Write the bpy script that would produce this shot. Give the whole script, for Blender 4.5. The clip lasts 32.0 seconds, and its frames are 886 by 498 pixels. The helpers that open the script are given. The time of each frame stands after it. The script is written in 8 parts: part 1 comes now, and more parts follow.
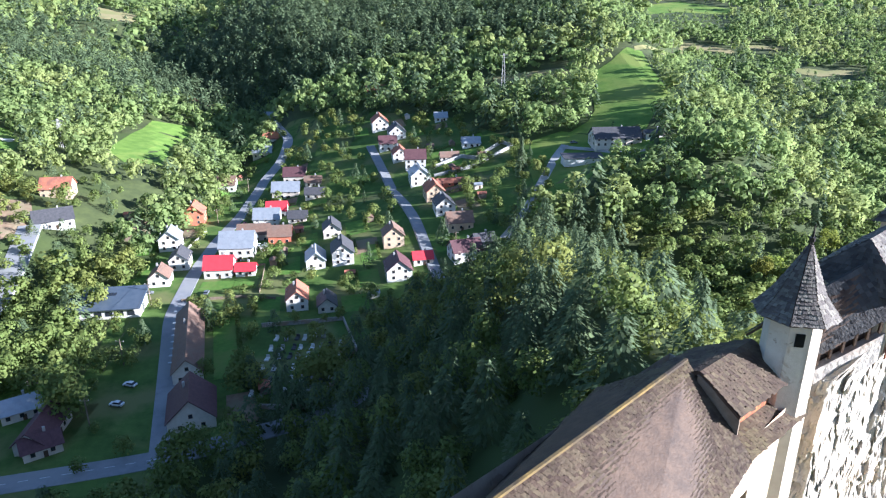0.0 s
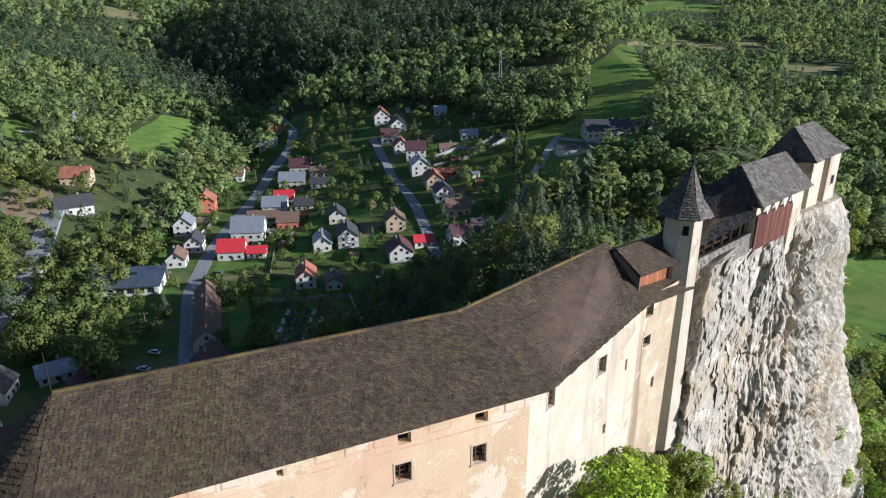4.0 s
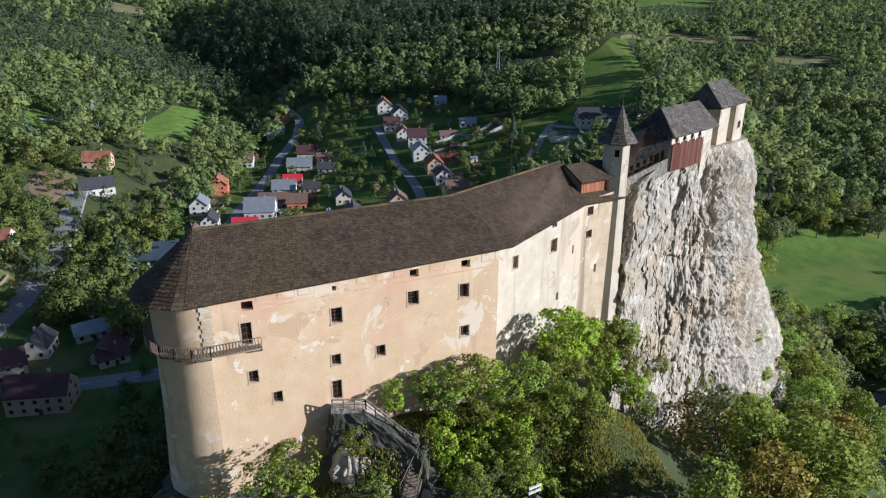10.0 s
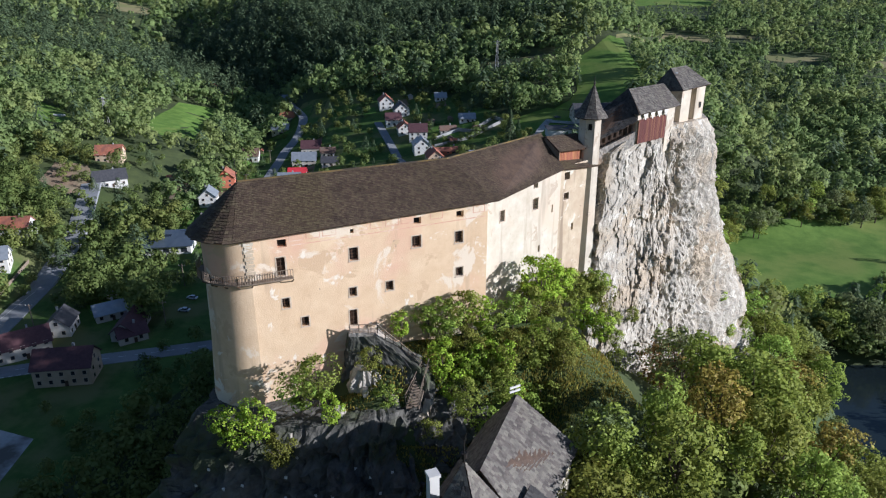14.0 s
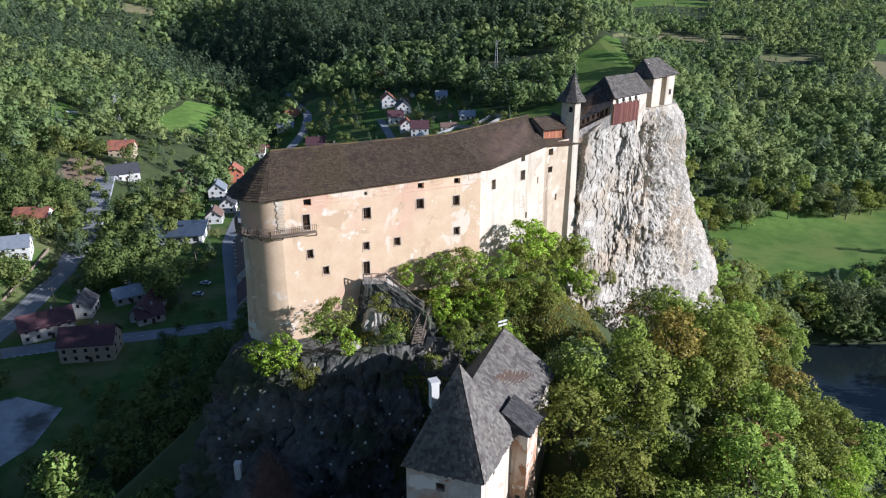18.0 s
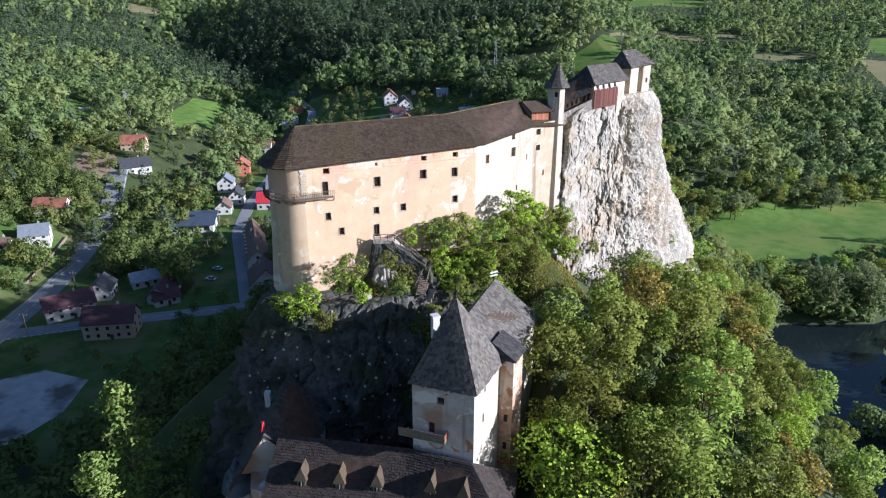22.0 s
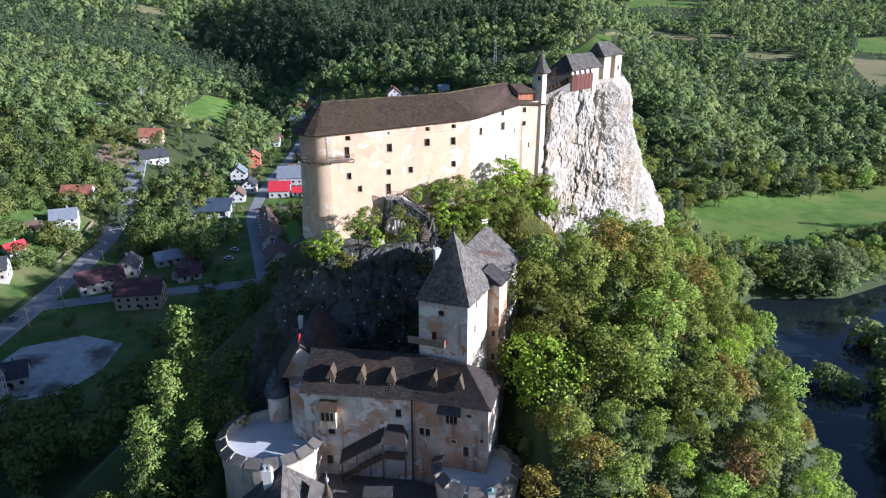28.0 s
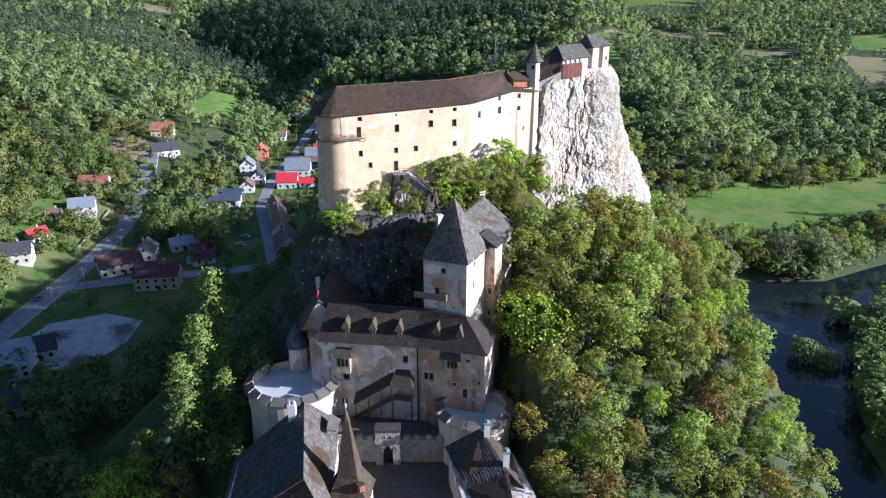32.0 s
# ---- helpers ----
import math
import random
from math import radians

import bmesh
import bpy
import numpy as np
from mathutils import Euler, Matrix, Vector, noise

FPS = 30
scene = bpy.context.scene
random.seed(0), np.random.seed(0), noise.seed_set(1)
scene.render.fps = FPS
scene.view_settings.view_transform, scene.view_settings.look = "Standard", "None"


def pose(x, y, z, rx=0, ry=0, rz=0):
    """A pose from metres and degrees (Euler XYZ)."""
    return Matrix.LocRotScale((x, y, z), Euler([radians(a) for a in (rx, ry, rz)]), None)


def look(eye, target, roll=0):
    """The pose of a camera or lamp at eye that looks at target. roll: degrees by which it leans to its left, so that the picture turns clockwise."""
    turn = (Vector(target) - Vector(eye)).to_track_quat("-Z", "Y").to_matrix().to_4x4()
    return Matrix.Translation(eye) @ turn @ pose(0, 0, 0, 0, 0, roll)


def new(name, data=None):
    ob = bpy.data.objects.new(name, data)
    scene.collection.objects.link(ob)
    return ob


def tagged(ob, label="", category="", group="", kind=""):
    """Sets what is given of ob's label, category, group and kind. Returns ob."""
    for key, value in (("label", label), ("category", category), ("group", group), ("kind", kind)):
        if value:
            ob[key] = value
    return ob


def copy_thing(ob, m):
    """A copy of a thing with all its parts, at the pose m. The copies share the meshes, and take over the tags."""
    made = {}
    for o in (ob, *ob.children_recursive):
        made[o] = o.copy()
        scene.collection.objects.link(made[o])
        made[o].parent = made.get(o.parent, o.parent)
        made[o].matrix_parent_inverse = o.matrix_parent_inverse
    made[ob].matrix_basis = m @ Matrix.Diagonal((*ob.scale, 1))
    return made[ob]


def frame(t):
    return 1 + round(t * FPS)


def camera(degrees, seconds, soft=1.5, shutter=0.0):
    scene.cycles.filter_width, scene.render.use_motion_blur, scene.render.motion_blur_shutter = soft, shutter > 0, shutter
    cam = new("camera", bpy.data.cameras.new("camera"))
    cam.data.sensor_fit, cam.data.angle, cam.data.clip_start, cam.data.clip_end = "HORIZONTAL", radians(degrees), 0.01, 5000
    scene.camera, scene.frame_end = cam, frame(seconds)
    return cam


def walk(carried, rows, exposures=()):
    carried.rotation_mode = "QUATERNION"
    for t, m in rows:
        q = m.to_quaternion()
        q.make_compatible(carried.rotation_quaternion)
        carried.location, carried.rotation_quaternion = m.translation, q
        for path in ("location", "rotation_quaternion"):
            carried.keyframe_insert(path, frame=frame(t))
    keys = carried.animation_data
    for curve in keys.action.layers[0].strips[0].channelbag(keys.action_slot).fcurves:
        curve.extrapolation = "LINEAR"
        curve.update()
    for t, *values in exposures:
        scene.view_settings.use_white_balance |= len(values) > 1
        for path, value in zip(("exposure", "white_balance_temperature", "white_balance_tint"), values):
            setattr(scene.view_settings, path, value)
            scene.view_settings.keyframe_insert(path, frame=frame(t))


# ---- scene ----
# ---- camera ----
cam = camera(65.5, 32.0, 1.2)
walk(cam, [
    (0.0, pose(-0.19, 131.41, 122.68, 68.96, 0, -0.49)),
    (1.0, pose(-0.23, 126.07, 122.84, 68.95, 0, -0.51)),
    (2.0, pose(-0.28, 120.78, 122.98, 68.93, 0, -0.53)),
    (3.0, pose(-0.33, 115.84, 123.09, 68.88, 0, -0.55)),
    (3.5, pose(-0.35, 113.48, 123.12, 68.85, 0, -0.55)),
    (5.5, pose(-0.44, 104.50, 123.05, 68.71, 0, -0.56)),
    (7.0, pose(-0.38, 98.37, 122.87, 68.62, 0, -0.54)),
    (9.0, pose(-0.27, 90.58, 122.52, 68.57, 0, -0.51)),
    (11.0, pose(-0.22, 82.96, 122.35, 68.54, 0, -0.50)),
    (13.0, pose(-0.14, 75.38, 122.28, 68.54, 0, -0.47)),
    (14.5, pose(-0.08, 69.67, 122.29, 68.57, 0, -0.46)),
    (16.5, pose(-0.04, 61.89, 122.34, 68.63, 0, -0.42)),
    (18.0, pose(-0.04, 56.11, 122.38, 68.65, 0, -0.38)),
    (20.0, pose(-0.02, 48.38, 122.39, 68.65, 0, -0.34)),
    (22.0, pose(-0.02, 40.47, 122.31, 68.68, 0, -0.31)),
    (24.0, pose(0.02, 32.41, 122.31, 68.73, 0, -0.28)),
    (25.5, pose(0.03, 26.12, 122.39, 68.76, 0, -0.25)),
    (27.5, pose(0.08, 17.86, 122.42, 68.77, 0, -0.19)),
    (29.0, pose(0.08, 11.89, 122.30, 68.76, 0, -0.12)),
    (30.5, pose(0.13, 5.81, 122.22, 68.73, 0, -0.06)),
    (32.0, pose(0.01, 0.00, 122.01, 68.70, 0, -0.00)),
], exposures=[(0.0, 2.08, 5000, 15), (1.2, 1.68, 5020, 14), (3.0, 0.98, 5150, 12), (6.0, 0.44, 5150, 12), (16.0, 0.68, 5000, 15), (32.0, 1.16, 4880, 19)])

# ---- light: low morning sun from the river side, clear sky ----
SUN_AZ = (0.984, -0.178)
SUN_EL = radians(17.8)
world = bpy.data.worlds.new("sky")
scene.world = world
world.use_nodes = True
wn = world.node_tree
sky = wn.nodes.new("ShaderNodeTexSky")
sky.sky_type = "NISHITA"
sky.sun_disc = False
sky.sun_elevation = SUN_EL
sky.sun_rotation = math.atan2(SUN_AZ[0], SUN_AZ[1])
sky.air_density, sky.dust_density = 1.0, 0.6
wn.links.new(sky.outputs[0], wn.nodes["Background"].inputs[0])
wn.nodes["Background"].inputs[1].default_value = 0.050
sun_data = bpy.data.lights.new("sun", "SUN")
sun_data.energy, sun_data.angle, sun_data.color = 5.0, radians(0.53), (1.0, 0.89, 0.74)
sun = new("sun", sun_data)
to_sun = Vector((SUN_AZ[0] * math.cos(SUN_EL), SUN_AZ[1] * math.cos(SUN_EL), math.sin(SUN_EL)))
sun.matrix_world = look(to_sun * 300, (0, 0, 0))

# ---- materials ----
def mat(name, c1, c2, scale=1.0, rough=0.85, bump=0.0, bscale=None, c3=None, big=0.0, rnd=0.0, island=0.0, metal=0.0, spec=0.3, stretch=(1, 1, 1), trans=0.0, stain=None, chips=()):
    """A surface with colour variation at two scales, fine relief and, if asked, a random shade per object or per loose piece."""
    m = bpy.data.materials.new(name)
    m.use_nodes = True
    nt = m.node_tree
    N, L = nt.nodes, nt.links
    bs = N["Principled BSDF"]
    bs.inputs["Roughness"].default_value = rough
    bs.inputs["Metallic"].default_value = metal
    bs.inputs["Specular IOR Level"].default_value = spec
    tc = N.new("ShaderNodeTexCoord")
    mp = N.new("ShaderNodeMapping")
    mp.inputs["Scale"].default_value = stretch
    L.new(tc.outputs["Object"], mp.inputs[0])
    n1 = N.new("ShaderNodeTexNoise")
    n1.inputs["Scale"].default_value, n1.inputs["Detail"].default_value, n1.inputs["Roughness"].default_value = scale, 6, 0.65
    L.new(mp.outputs[0], n1.inputs[0])
    ramp = N.new("ShaderNodeValToRGB")
    e = ramp.color_ramp.elements
    e[0].position, e[1].position = 0.32, 0.68
    e[0].color, e[1].color = (*c1, 1), (*c2, 1)
    L.new(n1.outputs["Fac"], ramp.inputs[0])
    col = ramp.outputs[0]
    if c3:
        n2 = N.new("ShaderNodeTexNoise")
        n2.inputs["Scale"].default_value, n2.inputs["Detail"].default_value = big or scale * 0.18, 5
        L.new(mp.outputs[0], n2.inputs[0])
        r2 = N.new("ShaderNodeValToRGB")
        r2.color_ramp.elements[0].position, r2.color_ramp.elements[1].position = 0.48, 0.62
        L.new(n2.outputs["Fac"], r2.inputs[0])
        mx = N.new("ShaderNodeMix")
        mx.data_type = "RGBA"
        L.new(r2.outputs[0], mx.inputs[0])
        L.new(col, mx.inputs[6])
        mx.inputs[7].default_value = (*c3, 1)
        col = mx.outputs[2]
    if stain:
        sc, pos, sz = stain
        mp2 = N.new("ShaderNodeMapping")
        mp2.inputs["Scale"].default_value = (1.6, 1.6, 0.14)
        L.new(tc.outputs["Object"], mp2.inputs[0])
        n4 = N.new("ShaderNodeTexNoise")
        n4.inputs["Scale"].default_value, n4.inputs["Detail"].default_value = sz, 6
        L.new(mp2.outputs[0], n4.inputs[0])
        r4 = N.new("ShaderNodeValToRGB")
        r4.color_ramp.elements[0].position, r4.color_ramp.elements[1].position = pos, pos + 0.12
        L.new(n4.outputs["Fac"], r4.inputs[0])
        mx4 = N.new("ShaderNodeMix")
        mx4.data_type = "RGBA"
        L.new(r4.outputs[0], mx4.inputs[0])
        L.new(col, mx4.inputs[6])
        mx4.inputs[7].default_value = (*sc, 1)
        col = mx4.outputs[2]
    for cc, csc, cpos in chips:
        n5 = N.new("ShaderNodeTexNoise")
        n5.inputs["Scale"].default_value, n5.inputs["Detail"].default_value, n5.inputs["Roughness"].default_value = csc, 9, 0.62
        n5.inputs["Distortion"].default_value = 0.6
        L.new(tc.outputs["Object"], n5.inputs[0])
        r5 = N.new("ShaderNodeValToRGB")
        r5.color_ramp.elements[0].position, r5.color_ramp.elements[1].position = cpos, cpos + 0.035
        L.new(n5.outputs["Fac"], r5.inputs[0])
        mx5 = N.new("ShaderNodeMix")
        mx5.data_type = "RGBA"
        L.new(r5.outputs[0], mx5.inputs[0])
        L.new(col, mx5.inputs[6])
        mx5.inputs[7].default_value = (*cc, 1)
        col = mx5.outputs[2]
    if rnd or island:
        src = N.new("ShaderNodeObjectInfo").outputs["Random"] if rnd else N.new("ShaderNodeNewGeometry").outputs["Random Per Island"]
        amt = rnd or island
        mr = N.new("ShaderNodeMapRange")
        mr.inputs[3].default_value, mr.inputs[4].default_value = 1 - amt, 1 + amt
        L.new(src, mr.inputs[0])
        hs = N.new("ShaderNodeHueSaturation")
        L.new(mr.outputs[0], hs.inputs["Value"])
        mh = N.new("ShaderNodeMapRange")
        mh.inputs[3].default_value, mh.inputs[4].default_value = 0.5 - 0.06 * amt, 0.5 + 0.06 * amt
        L.new(src, mh.inputs[0])
        L.new(mh.outputs[0], hs.inputs["Hue"])
        L.new(col, hs.inputs["Color"])
        col = hs.outputs[0]
    L.new(col, bs.inputs["Base Color"])
    if trans:
        tr = N.new("ShaderNodeBsdfTranslucent")
        L.new(col, tr.inputs[0])
        ms = N.new("ShaderNodeMixShader")
        ms.inputs[0].default_value = trans
        L.new(bs.outputs[0], ms.inputs[1])
        L.new(tr.outputs[0], ms.inputs[2])
        L.new(ms.outputs[0], N["Material Output"].inputs[0])
    if bump:
        n3 = N.new("ShaderNodeTexNoise")
        n3.inputs["Scale"].default_value, n3.inputs["Detail"].default_value = bscale or scale * 4, 8
        L.new(mp.outputs[0], n3.inputs[0])
        b = N.new("ShaderNodeBump")
        b.inputs["Strength"].default_value, b.inputs["Distance"].default_value = bump, 0.25
        L.new(n3.outputs["Fac"], b.inputs["Height"])
        L.new(b.outputs[0], bs.inputs["Normal"])
    return m


M_GROUND = mat("forest_floor", (0.040, 0.052, 0.018), (0.075, 0.092, 0.028), 0.15, bump=0.3, c3=(0.05, 0.075, 0.018), big=0.02)
M_GRASS = mat("meadow_grass", (0.095, 0.165, 0.030), (0.165, 0.250, 0.048), 0.12, bump=0.5, bscale=1.2, c3=(0.19, 0.235, 0.055), big=0.03, spec=0.1)
M_GARDEN = mat("garden_grass", (0.060, 0.105, 0.024), (0.105, 0.165, 0.038), 0.2, bump=0.3, bscale=2.0, c3=(0.15, 0.16, 0.06), big=0.05, spec=0.1)
M_STUBBLE = mat("dry_field", (0.22, 0.19, 0.08), (0.28, 0.24, 0.11), 0.1, c3=(0.2, 0.2, 0.07))
M_ASPHALT = mat("asphalt", (0.20, 0.205, 0.21), (0.27, 0.27, 0.275), 0.3, 0.8, 0.1, 8, c3=(0.27, 0.27, 0.26), big=0.08)
M_GRAVEL = mat("pale_gravel", (0.34, 0.33, 0.31), (0.50, 0.49, 0.46), 0.25, 0.9, 0.2, 6, c3=(0.13, 0.12, 0.10), big=0.09)
M_CONCRETE = mat("concrete", (0.32, 0.31, 0.29), (0.42, 0.41, 0.38), 0.6, 0.85, 0.1, c3=(0.26, 0.25, 0.23))
M_PAINT = mat("road_paint", (0.6, 0.6, 0.58), (0.75, 0.75, 0.72), 2.0, 0.6)
M_ROCK = mat("limestone", (0.32, 0.28, 0.225), (0.49, 0.445, 0.365), 0.7, 0.92, 0.5, 5.0, c3=(0.41, 0.335, 0.24), big=0.12, stain=((0.25, 0.23, 0.195), 0.57, 0.5), chips=(((0.56, 0.515, 0.43), 0.5, 0.57), ((0.20, 0.185, 0.16), 1.3, 0.60), ((0.22, 0.20, 0.11), 0.25, 0.66)))
# Mossy rock with the crag's deep shade painted in, far darker than limestone.
M_CRAG = mat("shade_darkened_mossy_limestone", (0.060, 0.057, 0.049), (0.145, 0.136, 0.115), 0.5, 0.95, 0.9, 1.6, c3=(0.062, 0.070, 0.036), big=0.16, stain=((0.05, 0.048, 0.042), 0.56, 0.7))
M_PINK = mat("pink_ochre_plaster", (0.60, 0.425, 0.255), (0.72, 0.545, 0.350), 0.35, 0.9, 0.14, 7.0, c3=(0.64, 0.395, 0.265), big=0.10, stain=((0.50, 0.36, 0.23), 0.60, 0.35), chips=(((0.72, 0.60, 0.45), 0.16, 0.53), ((0.58, 0.41, 0.25), 0.30, 0.58), ((0.76, 0.67, 0.54), 0.42, 0.63), ((0.40, 0.29, 0.20), 0.9, 0.68)))
M_CREAM = mat("weathered_white_plaster", (0.47, 0.405, 0.305), (0.62, 0.555, 0.445), 0.5, 0.9, 0.14, 7.0, c3=(0.56, 0.46, 0.34), big=0.14, stain=((0.40, 0.335, 0.25), 0.56, 0.45), chips=(((0.43, 0.35, 0.26), 0.45, 0.60), ((0.36, 0.30, 0.23), 1.1, 0.66)))
M_OCHRE = mat("brown_weathered_plaster", (0.38, 0.295, 0.195), (0.54, 0.445, 0.315), 0.5, 0.92, 0.2, 6.0, c3=(0.42, 0.32, 0.215), big=0.16, stain=((0.28, 0.215, 0.145), 0.55, 0.5), chips=(((0.58, 0.52, 0.41), 0.4, 0.59), ((0.25, 0.19, 0.13), 1.0, 0.65)))
M_FRIEZE = mat("faded_red_paint", (0.56, 0.30, 0.20), (0.66, 0.41, 0.29), 0.9, 0.9, 0.1, 6.0, c3=(0.68, 0.52, 0.38), big=0.5)
M_MAROON = mat("dark_maroon_boards", (0.085, 0.026, 0.016), (0.15, 0.050, 0.030), 0.9, 0.75, 0.2, 5.0, rnd=0.3, stretch=(1, 1, 0.2))
M_GREYPL = mat("stained_grey_plaster", (0.45, 0.395, 0.335), (0.66, 0.60, 0.52), 0.45, 0.9, 0.2, 6.0, c3=(0.44, 0.27, 0.165), big=0.15, stain=((0.30, 0.235, 0.18), 0.56, 0.45), chips=(((0.72, 0.67, 0.59), 0.25, 0.55), ((0.42, 0.20, 0.10), 0.42, 0.60), ((0.24, 0.19, 0.15), 1.2, 0.68)))
M_RUST = mat("rust_stained_plaster", (0.38, 0.285, 0.205), (0.55, 0.44, 0.335), 0.5, 0.9, 0.2, 6.0, c3=(0.42, 0.225, 0.125), big=0.2, stain=((0.24, 0.175, 0.13), 0.55, 0.5), chips=(((0.60, 0.53, 0.44), 0.3, 0.58), ((0.44, 0.185, 0.085), 0.45, 0.59), ((0.18, 0.14, 0.11), 1.2, 0.67)))
M_FLOOR = mat("pale_boarded_floor", (0.50, 0.51, 0.52), (0.62, 0.63, 0.63), 0.8, 0.7, 0.2, 5.0, c3=(0.44, 0.44, 0.43), stretch=(0.3, 2, 1))
M_BRICK = mat("worn_orange_brick", (0.32, 0.19, 0.11), (0.48, 0.31, 0.19), 1.2, 0.9, 0.4, 4.0, c3=(0.55, 0.46, 0.35), big=0.18, chips=(((0.30, 0.15, 0.08), 0.4, 0.56), ((0.62, 0.55, 0.45), 0.5, 0.6)), stain=((0.24, 0.14, 0.09), 0.56, 0.5))
# Courtyard paving: the shade of the walls around it is put into its colour.
M_YARD = mat("worn_shade_darkened_paving", (0.085, 0.075, 0.065), (0.16, 0.145, 0.125), 1.0, 0.9, 0.4, 3.0, c3=(0.11, 0.095, 0.08), big=0.15)
M_STONE = mat("rubble_stone", (0.24, 0.21, 0.18), (0.46, 0.42, 0.36), 1.3, 0.95, 0.7, 2.5, c3=(0.34, 0.25, 0.17), big=0.2)
M_SHINGLE = mat("weathered_wood_shingle", (0.058, 0.040, 0.026), (0.104, 0.073, 0.046), 0.8, 0.8, 0.3, 6.0, c3=(0.088, 0.064, 0.034), big=0.11, island=0.28)
M_SHINGLE_BROWN = mat("dark_brown_shingle", (0.036, 0.028, 0.024), (0.062, 0.048, 0.040), 0.8, 0.85, 0.3, 6.0, c3=(0.046, 0.038, 0.032), big=0.11, island=0.25)
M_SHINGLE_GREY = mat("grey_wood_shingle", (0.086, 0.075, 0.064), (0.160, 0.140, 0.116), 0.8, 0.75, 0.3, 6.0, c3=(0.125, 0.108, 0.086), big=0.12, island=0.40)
# For dark roofs, and as painted shade on slopes turned from the sun.
M_SHINGLE_DARK = mat("dark_and_shaded_shingle", (0.040, 0.038, 0.037), (0.080, 0.074, 0.068), 0.8, 0.75, 0.3, 6.0, c3=(0.06, 0.055, 0.05), big=0.12, island=0.40)
M_RIDGE = mat("lichen_ridge_boards", (0.060, 0.048, 0.034), (0.20, 0.135, 0.038), 0.7, 0.85, 0.2, c3=(0.055, 0.042, 0.03), big=0.22)
M_REDWOOD = mat("red_brown_boards", (0.20, 0.065, 0.028), (0.34, 0.13, 0.06), 0.9, 0.75, 0.2, 5.0, rnd=0.25, stretch=(1, 1, 0.2))
M_DARKWOOD = mat("dark_stained_wood", (0.045, 0.028, 0.019), (0.10, 0.062, 0.038), 1.0, 0.7, 0.2, 6.0)
M_WOOD = mat("grey_brown_wood", (0.16, 0.12, 0.085), (0.28, 0.22, 0.16), 1.0, 0.8, 0.2, 6.0)
M_VOID = mat("dark_window_opening", (0.010, 0.010, 0.012), (0.022, 0.021, 0.022), 1.0, 0.4)
M_GLASS = mat("window_glass", (0.015, 0.018, 0.022), (0.035, 0.04, 0.05), 0.3, 0.08, spec=0.6)
M_FRAME = mat("pale_stone_frame", (0.46, 0.37, 0.27), (0.58, 0.48, 0.36), 2.0, 0.85, 0.1)
M_BAR = mat("iron_bars", (0.03, 0.028, 0.026), (0.06, 0.05, 0.045), 3.0, 0.5, metal=0.7)
M_WHITE = mat("white_render", (0.57, 0.55, 0.50), (0.68, 0.66, 0.61), 0.8, 0.85, c3=(0.62, 0.595, 0.54))
M_TAN = mat("tan_render", (0.50, 0.38, 0.25), (0.58, 0.45, 0.31), 0.8, 0.85, c3=(0.46, 0.34, 0.22))
M_BEIGE = mat("beige_render", (0.55, 0.50, 0.42), (0.65, 0.60, 0.51), 0.8, 0.85, c3=(0.50, 0.44, 0.36))
M_ORANGE = mat("terracotta_render", (0.55, 0.16, 0.09), (0.64, 0.21, 0.12), 0.8, 0.85)
M_TILE_RED = mat("bright_red_metal_roof", (0.50, 0.035, 0.045), (0.62, 0.05, 0.06), 0.9, 0.45, spec=0.5)
M_TILE_CLAY = mat("clay_tile_roof", (0.30, 0.105, 0.06), (0.42, 0.17, 0.10), 1.2, 0.75, 0.3, 5.0, c3=(0.24, 0.10, 0.07), big=0.25)
M_TILE_BROWN = mat("brown_tile_roof", (0.14, 0.085, 0.06), (0.22, 0.14, 0.10), 1.2, 0.75, 0.3, 5.0, c3=(0.17, 0.12, 0.09), big=0.25)
M_TILE_DARK = mat("dark_slate_roof", (0.045, 0.045, 0.05), (0.085, 0.082, 0.085), 1.0, 0.6, 0.2, 5.0)
M_TILE_PURPLE = mat("dark_maroon_roof", (0.075, 0.035, 0.04), (0.12, 0.06, 0.06), 1.0, 0.6, 0.2, 5.0)
M_METAL_GREY = mat("grey_sheet_roof", (0.30, 0.32, 0.34), (0.40, 0.42, 0.44), 0.5, 0.4, metal=0.4)
M_BLUEGREY = mat("blue_grey_sheet_roof", (0.055, 0.075, 0.105), (0.085, 0.105, 0.135), 0.3, 0.55, spec=0.4)
M_TRUNK = mat("bark", (0.06, 0.045, 0.03), (0.13, 0.10, 0.075), 2.0, 0.95, 0.4)
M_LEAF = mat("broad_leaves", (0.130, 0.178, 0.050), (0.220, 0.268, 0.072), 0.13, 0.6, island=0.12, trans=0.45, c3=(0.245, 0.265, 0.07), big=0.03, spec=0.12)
M_LEAF_BRIGHT = mat("bright_spring_green_leaves", (0.30, 0.42, 0.035), (0.42, 0.55, 0.055), 0.3, 0.6, island=0.25, trans=0.35, spec=0.12)
M_LEAF_OCHRE = mat("turning_leaves", (0.270, 0.225, 0.046), (0.390, 0.305, 0.062), 0.2, 0.6, island=0.25, trans=0.35, c3=(0.20, 0.20, 0.042), spec=0.12)
M_LEAF_RUST = mat("rust_brown_leaves", (0.200, 0.125, 0.045), (0.300, 0.190, 0.065), 0.3, 0.7, island=0.25, trans=0.3, spec=0.1)
M_LEAF_WILLOW = mat("grey_green_leaves", (0.200, 0.240, 0.095), (0.300, 0.345, 0.140), 0.3, 0.7, rnd=0.2, trans=0.35, spec=0.12)
M_LEAF_TREE = mat("slope_tree_leaves", (0.215, 0.285, 0.050), (0.360, 0.430, 0.072), 0.5, 0.7, rnd=0.32, trans=0.40, spec=0.12)
